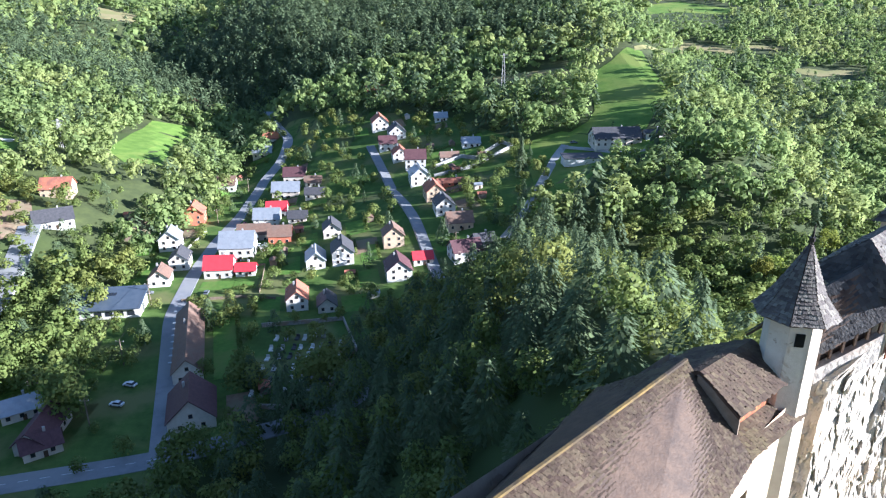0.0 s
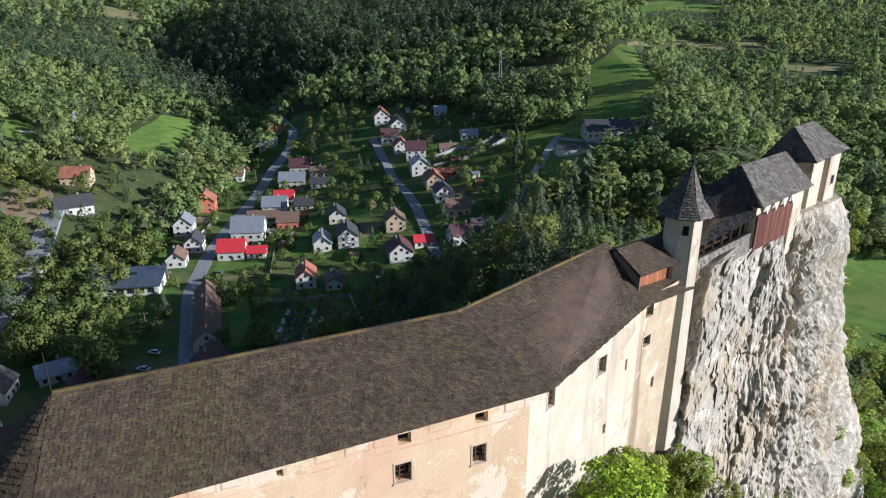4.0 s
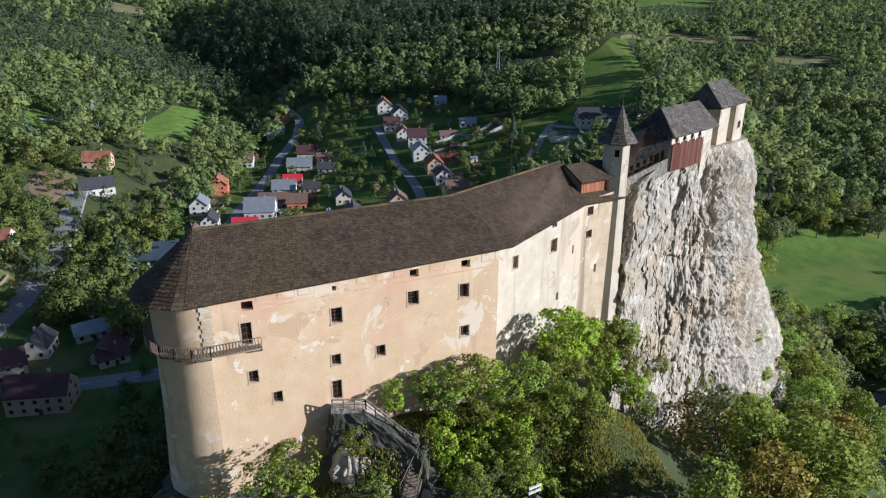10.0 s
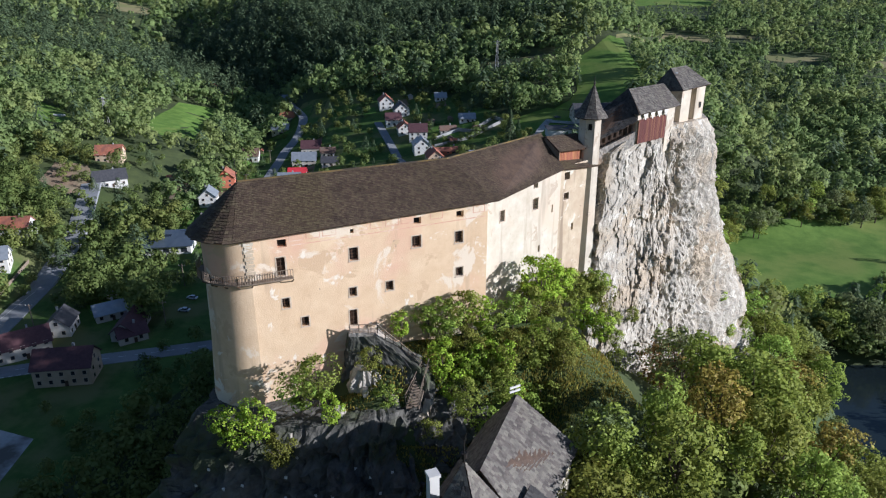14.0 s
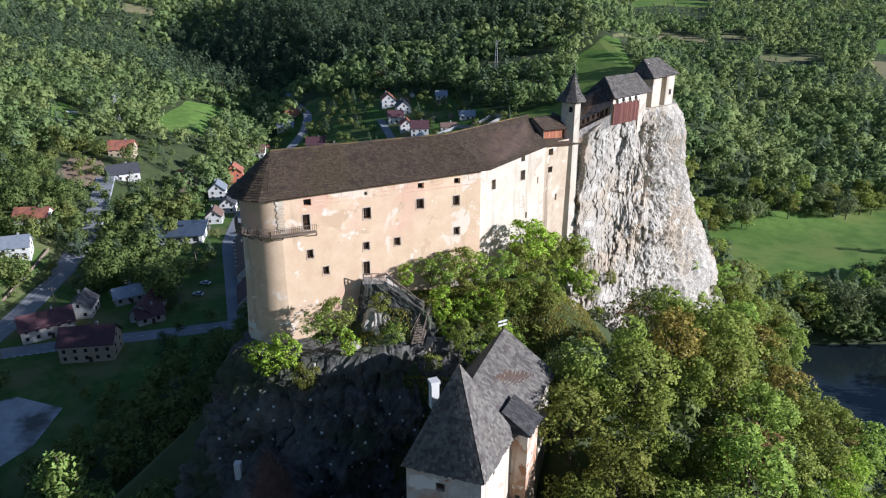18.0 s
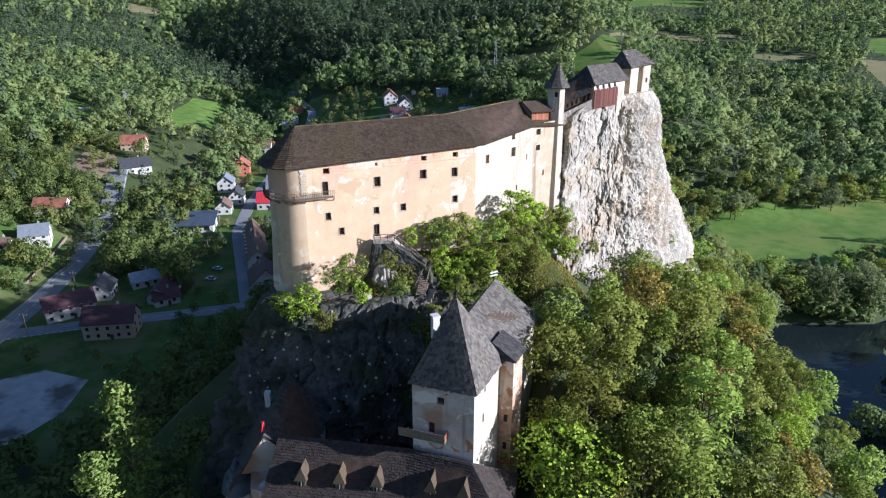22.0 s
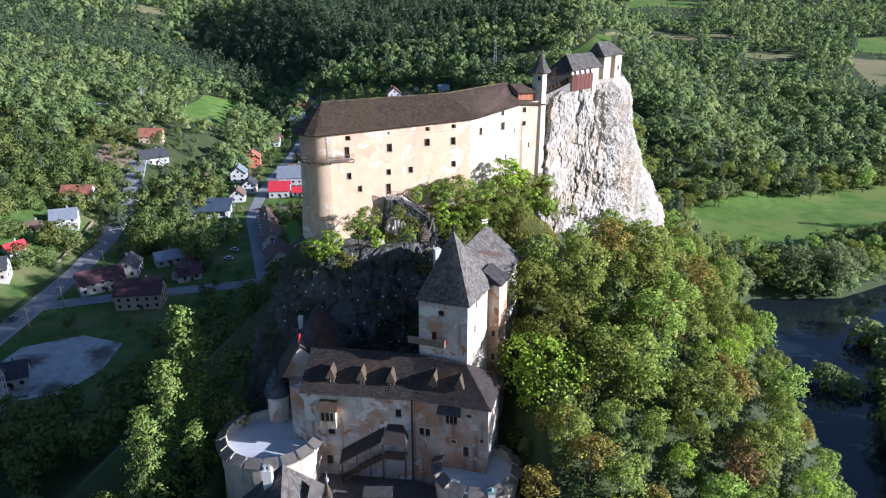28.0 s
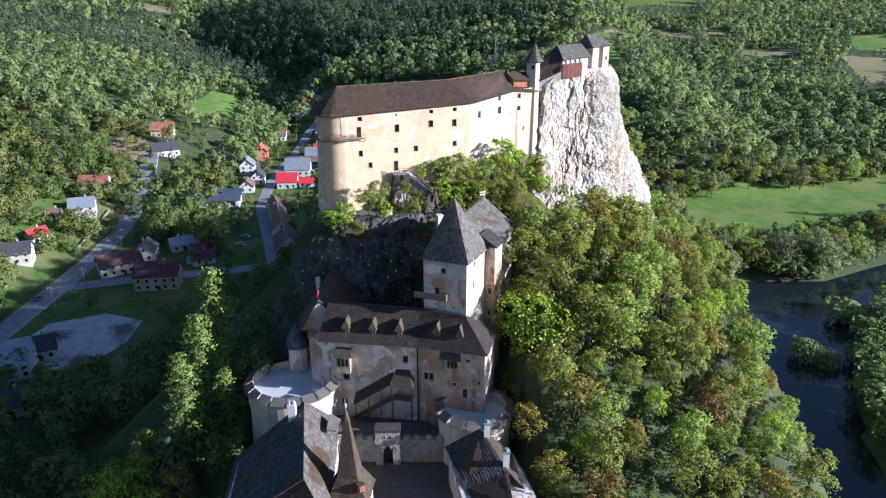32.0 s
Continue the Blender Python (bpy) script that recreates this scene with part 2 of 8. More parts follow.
M_LEAF_OLIVE = mat("olive_leaves", (0.205, 0.240, 0.046), (0.325, 0.350, 0.062), 0.5, 0.6, rnd=0.3, trans=0.40, c3=(0.27, 0.26, 0.06), big=0.04, spec=0.12)
# Distance haze is mixed into this leaf colour: paler and bluer than broad_leaves.
M_LEAF_FAR_HAZED = mat("hazed_far_leaves", (0.185, 0.255, 0.092), (0.300, 0.375, 0.128), 0.085, 0.9, island=0.05, trans=0.52, c3=(0.33, 0.375, 0.13), big=0.012, spec=0.1)
M_NEEDLE = mat("spruce_needles", (0.076, 0.108, 0.056), (0.130, 0.170, 0.080), 0.12, 0.7, island=0.14, trans=0.34, spec=0.12)
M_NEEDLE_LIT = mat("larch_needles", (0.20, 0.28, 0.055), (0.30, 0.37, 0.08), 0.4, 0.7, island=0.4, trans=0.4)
M_WATER = mat("river_water", (0.012, 0.018, 0.02), (0.018, 0.026, 0.028), 0.02, 0.12, 0.05, 0.6, spec=0.32)
M_COPPER = mat("green_copper", (0.16, 0.24, 0.20), (0.24, 0.33, 0.28), 2.0, 0.6)

# ---- builders ----
def mesh_data(name, verts, faces, material, smooth=False):
    me = bpy.data.meshes.new(name)
    me.from_pydata([tuple(v) for v in verts], [], [tuple(f) for f in faces])
    if material:
        me.materials.append(material)
    if smooth:
        me.polygons.foreach_set("use_smooth", [True] * len(me.polygons))
    me.update()
    return me


def quads_mesh(name, co, material, n=4, normals=None):
    """A mesh of loose n-cornered faces from an array of corners (faces, n, 3)."""
    co = np.asarray(co, dtype=np.float32).reshape(-1, 3)
    nf = len(co) // n
    me = bpy.data.meshes.new(name)
    me.vertices.add(len(co))
    me.vertices.foreach_set("co", co.ravel())
    me.loops.add(len(co))
    me.loops.foreach_set("vertex_index", np.arange(len(co), dtype=np.int32))
    me.polygons.add(nf)
    me.polygons.foreach_set("loop_start", np.arange(0, len(co), n, dtype=np.int32))
    me.update(calc_edges=True)
    me.materials.append(material)
    if normals is not None:
        me.normals_split_custom_set_from_vertices(np.asarray(normals, dtype=np.float32).reshape(-1, 3).tolist())
    return me


def thing(name, at, label, category, group="", kind="", rz=0.0):
    ob = new(name)
    ob.matrix_world = pose(at[0], at[1], at[2], 0, 0, rz)
    ob.empty_display_size = 0.2
    return tagged(ob, label, category, group, kind)


def part(name, me, parent, label="", at=(0, 0, 0), rz=0.0):
    ob = new(name, me)
    ob.parent = parent
    ob.matrix_basis = pose(at[0], at[1], at[2], 0, 0, rz)
    if label:
        ob["label"] = label
    return ob


class Geo:
    """Collects faces for one mesh; o is taken off every vertex."""

    def __init__(self, o=(0, 0, 0)):
        self.v, self.f, self.o = [], [], Vector(o)

    def add(self, verts, faces):
        b = len(self.v)
        self.v += [Vector(p) - self.o for p in verts]
        self.f += [tuple(b + i for i in f) for f in faces]
        return self

    def box(self, c, s, rz=0.0):
        ca, sa = math.cos(rz), math.sin(rz)
        vs = []
        for k in (-0.5, 0.5):
            for i, j in ((-0.5, -0.5), (0.5, -0.5), (0.5, 0.5), (-0.5, 0.5)):
                x, y = i * s[0], j * s[1]
                vs.append((c[0] + x * ca - y * sa, c[1] + x * sa + y * ca, c[2] + k * s[2]))
        return self.add(vs, BOXF)

    def prism(self, outline, z0, z1, cap=True):
        """An upright prism over a plan outline; z1 may be a number or a list."""
        n = len(outline)
        tops = z1 if isinstance(z1, (list, tuple)) else [z1] * n
        vs = [(x, y, z0) for x, y in outline] + [(x, y, tops[i]) for i, (x, y) in enumerate(outline)]
        fs = [(i, (i + 1) % n, n + (i + 1) % n, n + i) for i in range(n)]
        if cap:
            fs += [tuple(range(n, 2 * n)), tuple(reversed(range(n)))]
        return self.add(vs, fs)

    def tube(self, c, r0, r1, z0, z1, n=16, a0=0.0, cap=True):
        vs = [(c[0] + r * math.cos(a0 + 2 * math.pi * i / n), c[1] + r * math.sin(a0 + 2 * math.pi * i / n), z) for r, z in ((r0, z0), (r1, z1)) for i in range(n)]
        fs = [(i, (i + 1) % n, n + (i + 1) % n, n + i) for i in range(n)]
        if cap:
            fs += [tuple(range(n, 2 * n)), tuple(reversed(range(n)))]
        return self.add(vs, fs)

    def bar(self, a, b, w):
        """A square bar from a to b."""
        a, b = Vector(a), Vector(b)
        d = (b - a).normalized()
        u = d.cross(Vector((0, 0, 1)))
        u = (u if u.length > 1e-3 else Vector((1, 0, 0))).normalized() * w / 2
        v = d.cross(u).normalized() * w / 2
        vs = [p + s * u + t * v for p in (a, b) for s, t in ((-1, -1), (1, -1), (1, 1), (-1, 1))]
        return self.add(vs, BOXF)

    def sheet(self, pts, t=0.12):
        """A flat polygon with thickness t, below its face."""
        pts = [Vector(p) for p in pts]
        nrm = (pts[1] - pts[0]).cross(pts[2] - pts[0]).normalized()
        n = len(pts)
        vs = pts + [p - nrm * t for p in pts]
        return self.add(vs, [tuple(range(n)), tuple(reversed(range(n, 2 * n)))] + [(i, n + i, n + (i + 1) % n, (i + 1) % n) for i in range(n)])

    def mesh(self, name, material, smooth=False):
        return mesh_data(name, self.v, self.f, material, smooth)


BOXF = [(3, 2, 1, 0), (4, 5, 6, 7), (0, 1, 5, 4), (1, 2, 6, 5), (2, 3, 7, 6), (3, 0, 4, 7)]


# ---- the lie of the land ----
def ss(a, b, x):
    t = np.clip((np.asarray(x, dtype=float) - a) / (b - a), 0, 1)
    return t * t * (3 - 2 * t)


def clip0(x):
    return np.maximum(x, 0)


def valley_axis(y):
    return np.interp(y, [0, 330, 480, 540, 726, 906, 1215, 1750], [-150, -150, -112, -108, -165, -304, -420, -500])


RIDGE = [(46, 190, 38), (34, 178, 48), (20, 164, 68), (10, 154, 79), (-6, 146, 80), (-19, 141, 73), (3, 143, 71), (16, 137, 57), (13, 122, 49), (-3, 112, 36), (-6, 92, 33), (-5, 70, 31), (-2, 45, 27), (0, 10, 12), (0, -80, 4)]

SPUR = [(44, 200, 64), (40, 240, 62), (36, 285, 54), (34, 325, 43), (32, 345, 36), (30, 362, 20), (30, 385, 6)]


def castle_hill(x, y):
    x, y = np.asarray(x, dtype=float), np.asarray(y, dtype=float)
    best = np.full(np.broadcast(x, y).shape, -50.0)
    for (ax, ay, az), (bx, by, bz) in zip(RIDGE[:-1], RIDGE[1:]):
        dx, dy = bx - ax, by - ay
        t = np.clip(((x - ax) * dx + (y - ay) * dy) / (dx * dx + dy * dy), 0, 1)
        ex, ey = x - (ax + t * dx), y - (ay + t * dy)
        dist = np.sqrt(ex * ex + ey * ey)
        east = 0.5 + 0.5 * ex / (dist + 1e-6)
        kw = 1.0 + 0.45 * ss(108, 130, y)
        k = kw + (0.60 - kw) * np.clip(east * 1.3 - 0.1, 0, 1)
        k = np.where(ay + t * dy > 140, np.where(ey > 0, 1.0, k), k)
        k = np.where((ay + t * dy > 139) & (ey < 0), k + (2.6 - k) * (1 - ss(6, 16, x)) * ss(-38, -29, x), k)
        best = np.maximum(best, az + t * (bz - az) - k * clip0(dist - 5))
    for (ax, ay, az), (bx, by, bz) in zip(SPUR[:-1], SPUR[1:]):
        dx, dy = bx - ax, by - ay
        t = np.clip(((x - ax) * dx + (y - ay) * dy) / (dx * dx + dy * dy), 0, 1)
        dist = np.hypot(x - (ax + t * dx), y - (ay + t * dy))
        best = np.maximum(best, az + t * (bz - az) - 0.75 * clip0(dist - 4))
    return best


def river(x, y):
    """How far inside the river's banks, in metres."""
    west = x - np.interp(y, [-200, 60, 150, 180, 241, 275], [72, 75, 80, 88, 102, 130])
    north = np.interp(x, [100, 165, 204, 260, 420], [272, 271, 291, 318, 380]) - y
    east = np.interp(y, [-200, 140, 163, 180, 195, 207, 225, 245, 265, 330], [116, 116, 120, 126, 132, 140, 152, 172, 230, 420]) - x
    return np.minimum(np.minimum(west, north), east)


def base_ground(x, y):
    """Valley floor, the wooded ridge north of the village, the long eastern slope and the western hill."""
    x, y = np.asarray(x, dtype=float), np.asarray(y, dtype=float)
    d = x - valley_axis(y)
    rise = np.interp(y, [500, 650, 1000, 1500, 2600], [0, 28.5, 62, 88, 120])
    flank = np.where(y > 620, np.minimum(rise, 0.38 * clip0(d - 15) + rise * (1 - ss(620, 760, y))), rise)
    a = 0.18 * np.clip(x + 95, 0, 260) * ss(370, 480, y) + flank * ss(-20, 50, d) + np.interp(y, [650, 800, 1000, 1200, 1600, 2200, 3200], [0, 15, 27, 42, 62, 100, 150])
    b = np.interp(y, [410, 900, 1500, 3200], [0, 76, 128, 210])
    k = ss(130, 240, x)
    z = 2.5 + (1 - k) * a + k * b
    dl = (-d - 20) * np.interp(y, [400, 500, 560, 800, 1100, 1500], [1.0, 1.3, 1.1, 0.7, 1.0, 0.8])
    z = z + 0.35 * np.clip(dl, 0, 50) + 0.18 * clip0(dl - 50)
    z = z + 12 * np.exp(-(((x - 45) / 60) ** 2 + ((y - 310) / 70) ** 2))
    z = z + 22 * np.exp(-(((x + 440) / 90) ** 2 + ((y - 1190) / 90) ** 2))
    return z


def ground(x, y):
    x, y = np.asarray(x, dtype=float), np.asarray(y, dtype=float)
    z = base_ground(x, y)
    h = castle_hill(x, y)
    m = np.maximum(z, h)
    m = m + 1.5 * np.exp(-np.abs(z - h) / 4.0)
    rv = river(x, y)
    m = m + (-2.5 - m) * ss(-7, 3, rv) * (rv > -7)
    return m


def gz(x, y):
    return float(ground(x, y))


# one sheet of ground, finer near the castle
def axis(lo, hi, c, near, grow):
    out, p, s = [c], c, near
    while p < hi:
        s *= grow
        p += s
        out.append(p)
    p, s = c, near
    while p > lo:
        s *= grow
        p -= s
        out.insert(0, p)
    return np.array(out)


gx = axis(-1900, 1900, 0, 3.0, 1.022)
gy = axis(-900, 3200, 170, 3.0, 1.019)
GX, GY = np.meshgrid(gx, gy)
GZ = ground(GX, GY)
rng = np.random.default_rng(3)
GZ = GZ + (rng.random(GZ.shape) - 0.5) * 0.5 * (castle_hill(GX, GY) > 4)
gverts = np.stack([GX, GY, GZ], -1).reshape(-1, 3)
nx_, ny_ = len(gx), len(gy)
ii = (np.arange(ny_ - 1)[:, None] * nx_ + np.arange(nx_ - 1)[None, :]).ravel()
gfaces = np.stack([ii, ii + 1, ii + 1 + nx_, ii + nx_], -1)
ground_ob = new("ground", mesh_data("ground", gverts, gfaces.tolist(), M_GROUND, True))
tagged(ground_ob, "green valley floor and hillsides under forest and grass", "ground", kind="structure")
wv = [(70, -200, 0.25), (500, -200, 0.25), (500, 420, 0.25), (70, 420, 0.25)]
water_ob = new("water", mesh_data("water", wv, [(0, 1, 2, 3)], M_WATER))
tagged(water_ob, "dark calm river winding past the castle rock", "river", kind="structure")


def drape(name, outline, material, lift, label, category, step=4.0):
    """A patch of other ground laid on the land inside a plan outline."""
    bm = bmesh.new()
    bm.faces.new([bm.verts.new((x, y, 0)) for x, y in outline])
    xs, ys = [p[0] for p in outline], [p[1] for p in outline]
    for lo, hi, nrm in ((min(xs), max(xs), (1, 0, 0)), (min(ys), max(ys), (0, 1, 0))):
        c = math.floor(lo / step) * step + step
        while c < hi:
            bmesh.ops.bisect_plane(bm, geom=bm.verts[:] + bm.edges[:] + bm.faces[:], plane_co=Vector(nrm) * c, plane_no=nrm)
            c += step
    for v in bm.verts:
        v.co.z = gz(v.co.x, v.co.y) + lift
    me = bpy.data.meshes.new(name)
    bm.to_mesh(me)
    bm.free()
    me.materials.append(material)
    return tagged(new(name, me), label, category, kind="structure")


def ribbon(name, pts, width, material, lift, label, category="road"):
    """A road along a plan line, laid on the land."""
    pts = [Vector((p[0], p[1])) for p in pts]
    fine = []
    for a, b in zip(pts[:-1], pts[1:]):
        n = max(1, int((b - a).length / 4))
        fine += [a.lerp(b, i / n) for i in range(n)]
    fine.append(pts[-1])
    for _ in range(3):
        fine = [fine[0]] + [(fine[i - 1] + fine[i] * 2 + fine[i + 1]) / 4 for i in range(1, len(fine) - 1)] + [fine[-1]]
    vs, fs = [], []
    for i, p in enumerate(fine):
        t = (fine[min(i + 1, len(fine) - 1)] - fine[max(i - 1, 0)]).normalized()
        nrm = Vector((-t.y, t.x))
        zc = max(gz(p.x, p.y), gz(p.x + nrm.x * width / 2, p.y + nrm.y * width / 2), gz(p.x - nrm.x * width / 2, p.y - nrm.y * width / 2))
        for s in (0.5, 0.17, -0.17, -0.5):
            q = p + nrm * (s * width)
            vs.append((q.x, q.y, zc + lift))
        for s in (0.5, -0.5):
            q = p + nrm * (s * (width + 0.8))
            vs.append((q.x, q.y, zc + lift - 0.8))
        if i:
            b, a = 6 * i, 6 * (i - 1)
            fs += [(a, a + 1, b + 1, b), (a + 1, a + 2, b + 2, b + 1), (a + 2, a + 3, b + 3, b + 2), (a + 4, a, b, b + 4), (a + 3, a + 5, b + 5, b + 3)]
    ob = tagged(new(name, mesh_data(name, vs, fs, material)), label, category, kind="structure")
    return fine

# ---- the castle rock ----
def fbm(p, octaves=5, gain=0.55):
    s, a = 0.0, 1.0
    for _ in range(octaves):
        s += a * noise.noise(p)
        p = p * 2.03
        a *= gain
    return s


def rock(name, levels, n, label, seed, rough=1.6, ledge=0.9, material=None, relief=1.0):
    """A crag lofted through plan outlines at rising heights (z, outline), broken up by clefts and ledges."""
    off = Vector((seed * 17.3, seed * 5.1, 0))
    rings = []
    for z, outline in levels:
        pts = [Vector((p[0], p[1], z)) for p in outline]
        lens = [(pts[(i + 1) % len(pts)] - pts[i]).length for i in range(len(pts))]
        total, ring = sum(lens), []
        for k in range(n):
            s, i = total * k / n, 0
            while s > lens[i]:
                s -= lens[i]
                i += 1
            ring.append(pts[i].lerp(pts[(i + 1) % len(pts)], s / lens[i]))
        rings.append(ring)
    zs = [r[0].z for r in rings]
    rows = int((zs[-1] - zs[0]) / (0.5 if relief == 1.0 else 0.4))
    vs = []
    for j in range(rows + 1):
        z = zs[0] + (zs[-1] - zs[0]) * j / rows
        i = max(0, min(len(zs) - 2, int(np.searchsorted(zs, z, side="right") - 1)))
        f = (z - zs[i]) / (zs[i + 1] - zs[i])
        ring = [rings[i][k].lerp(rings[i + 1][k], f) for k in range(n)]
        c = sum(ring, Vector()) / n
        for p in ring:
            d = Vector((p.x - c.x, p.y - c.y, 0)).normalized()
            q = p + off
            w = fbm(Vector((q.x * 0.11, q.y * 0.11, q.z * 0.07)), 3, 0.5)
            crack = abs(noise.noise(Vector((q.x * 0.30, q.y * 0.30, q.z * (0.07 if relief == 1.0 else 0.24)))))
            step = noise.noise(Vector((q.x * 0.16, q.y * 0.16, q.z * 0.40)))
            wq = q + Vector((noise.noise(q * 0.3), noise.noise(q * 0.3 + Vector((9, 2, 4))), noise.noise(q * 0.3 + Vector((3, 7, 1))))) * 1.2
            v1, p1_ = noise.voronoi(Vector((wq.x * 0.34, wq.y * 0.34, wq.z * (0.17 if relief == 1.0 else 0.30))))
            v2, p2_ = noise.voronoi(Vector((wq.x * 0.95, wq.y * 0.95, wq.z * (0.55 if relief == 1.0 else 0.85))))
            rough_1, rough_2, rough_3 = (1 - 2 * abs(noise.noise(q * k + Vector((k, 3 * k, 7)))) for k in (0.42, 1.0, 2.2))
            if relief == 1.0:
                fine = 1.3 * (noise.cell(p1_[0] * 31.7) - 0.5) + 0.7 * (noise.cell(p2_[0] * 17.3) - 0.5) - 3.0 * max(0, 0.12 - (v1[1] - v1[0])) + 0.35 * fbm(q * 1.5, 2, 0.6)
                drop = 0.5 * fine
            else:
                fine = 0.9 * (noise.cell(p1_[0] * 31.7) - 0.5) + 0.55 * (noise.cell(p2_[0] * 17.3) - 0.5) + 0.75 * rough_1 + 0.55 * rough_2 + 0.42 * rough_3
                drop = 0.25 * rough_2
            fade = min(1.0, (zs[-1] - z) / 4.0 + 0.25)
            vs.append(p + d * ((w * rough - max(0, 0.08 - crack) * (9 if relief == 1.0 else 5) + step * ledge + fine * 0.72 * relief) * fade) + Vector((0, 0, drop * relief * fade)))
    fs = [(j * n + k, j * n + (k + 1) % n, (j + 1) * n + (k + 1) % n, (j + 1) * n + k) for j in range(rows) for k in range(n)]
    top = len(vs)
    ring = vs[-n:]
    vs.append(sum(ring, Vector()) / n)
    fs += [((rows) * n + k, rows * n + (k + 1) % n, top) for k in range(n)]
    ob = new(name, mesh_data(name, vs, fs, material or M_ROCK))
    return tagged(ob, label, "rock", kind="structure")


rock("cliff", [
    (20, [(20, 160), (44, 168), (74, 186), (80, 204), (60, 222), (34, 210), (16, 190), (8, 172)]),
    (47, [(21, 163), (42, 174), (62, 188), (68, 198), (56, 212), (34, 204), (20, 187), (12, 172)]),
    (67, [(23, 166), (41, 177), (57, 190.5), (60, 198), (50, 206), (33, 198), (23, 182), (17, 171)]),
    (86, [(24, 168), (36, 175.5), (48.5, 185), (50, 192), (44, 197), (34, 189), (26, 180), (21.5, 171.5)]),
    (98.5, [(25.0, 169.6), (33, 173.2), (45.3, 182.6), (46.5, 189), (41, 190), (34.5, 185.5), (28, 178.5), (24.0, 172.0)]),
    (101.4, [(29.0, 170.9), (33, 173.9), (43.4, 182.2), (44, 186.5), (40, 188.5), (34, 184.5), (29, 178.5), (27, 173)]),
], 460, "sheer pale grey limestone cliff with clefts and ledges", 1, 1.5, 0.5, None, 0.52)

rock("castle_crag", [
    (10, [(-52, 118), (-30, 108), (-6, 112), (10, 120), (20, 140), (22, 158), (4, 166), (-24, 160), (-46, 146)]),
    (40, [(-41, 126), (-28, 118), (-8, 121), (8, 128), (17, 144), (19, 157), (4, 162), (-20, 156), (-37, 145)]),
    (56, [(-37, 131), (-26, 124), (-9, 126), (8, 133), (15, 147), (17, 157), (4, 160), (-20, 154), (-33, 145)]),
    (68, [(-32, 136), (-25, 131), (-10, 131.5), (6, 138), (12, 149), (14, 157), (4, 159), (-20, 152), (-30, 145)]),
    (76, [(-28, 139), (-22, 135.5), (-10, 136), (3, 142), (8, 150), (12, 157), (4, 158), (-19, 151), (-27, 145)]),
], 280, "shade-darkened craggy limestone outcrop carrying the castle walls", 2, 1.9, 1.0, M_CRAG)


# ---- shingled roofs ----
def shingles(name, a, b, c, d, material, parent, o, rows, along, seed=0, label="", lift=0.05, th=0.05):
    """Courses of wooden shingles on the slope a (eave start), b (eave end), c (ridge end), d (ridge start): one joined part."""
    r = np.random.default_rng(seed)
    a, b, c, d = (np.array(p, dtype=float) for p in (a, b, c, d))
    nrm = np.cross(b - a, d - a)
    nrm /= np.linalg.norm(nrm)
    out = []
    for i in range(rows):
        v0, v1 = i / rows, min(1.0, (i + 1.35) / rows)
        p0, p1 = a + (d - a) * v0, b + (c - b) * v0
        q0, q1 = a + (d - a) * v1, b + (c - b) * v1
        n = max(1, int(np.linalg.norm(p1 - p0) / along))
        for k in range(n):
            u0, u1 = (k + r.uniform(-0.06, 0.02)) / n, (k + 1 - r.uniform(0.02, 0.10)) / n
            u0 = max(0.0, u0)
            slip = r.uniform(-0.22, 0.10) * (v1 - v0)
            base0 = p0 + (q0 - p0) * slip / (v1 - v0)
            base1 = p1 + (q1 - p1) * slip / (v1 - v0)
            h = lift + th + r.uniform(0, 0.035)
            x0, x1 = base0 + (base1 - base0) * u0, base0 + (base1 - base0) * u1
            y0, y1 = q0 + (q1 - q0) * u0, q0 + (q1 - q0) * u1
            out.append([x0 + nrm * h, x1 + nrm * h, y1 + nrm * lift * 0.4, y0 + nrm * lift * 0.4])
            out.append([x0 + nrm * (h - th), x1 + nrm * (h - th), x1 + nrm * h, x0 + nrm * h])
    ob = part(name, quads_mesh(name, np.array(out) - np.array(o, dtype=float), material), parent, label)
    ob["kind"] = "stuff"
    return ob


def roof_face(parent, o, pts, material, seed, rows, along=0.42, deck="roof_deck"):
    """One roof slope: boarded deck with shingles on it. pts: eave start, eave end, ridge end, ridge start."""
    part(deck, Geo(o).sheet(pts, 0.16).mesh(deck, M_DARKWOOD), parent)
    shingles("shingle_course", *pts, material, parent, o, rows, along, seed)


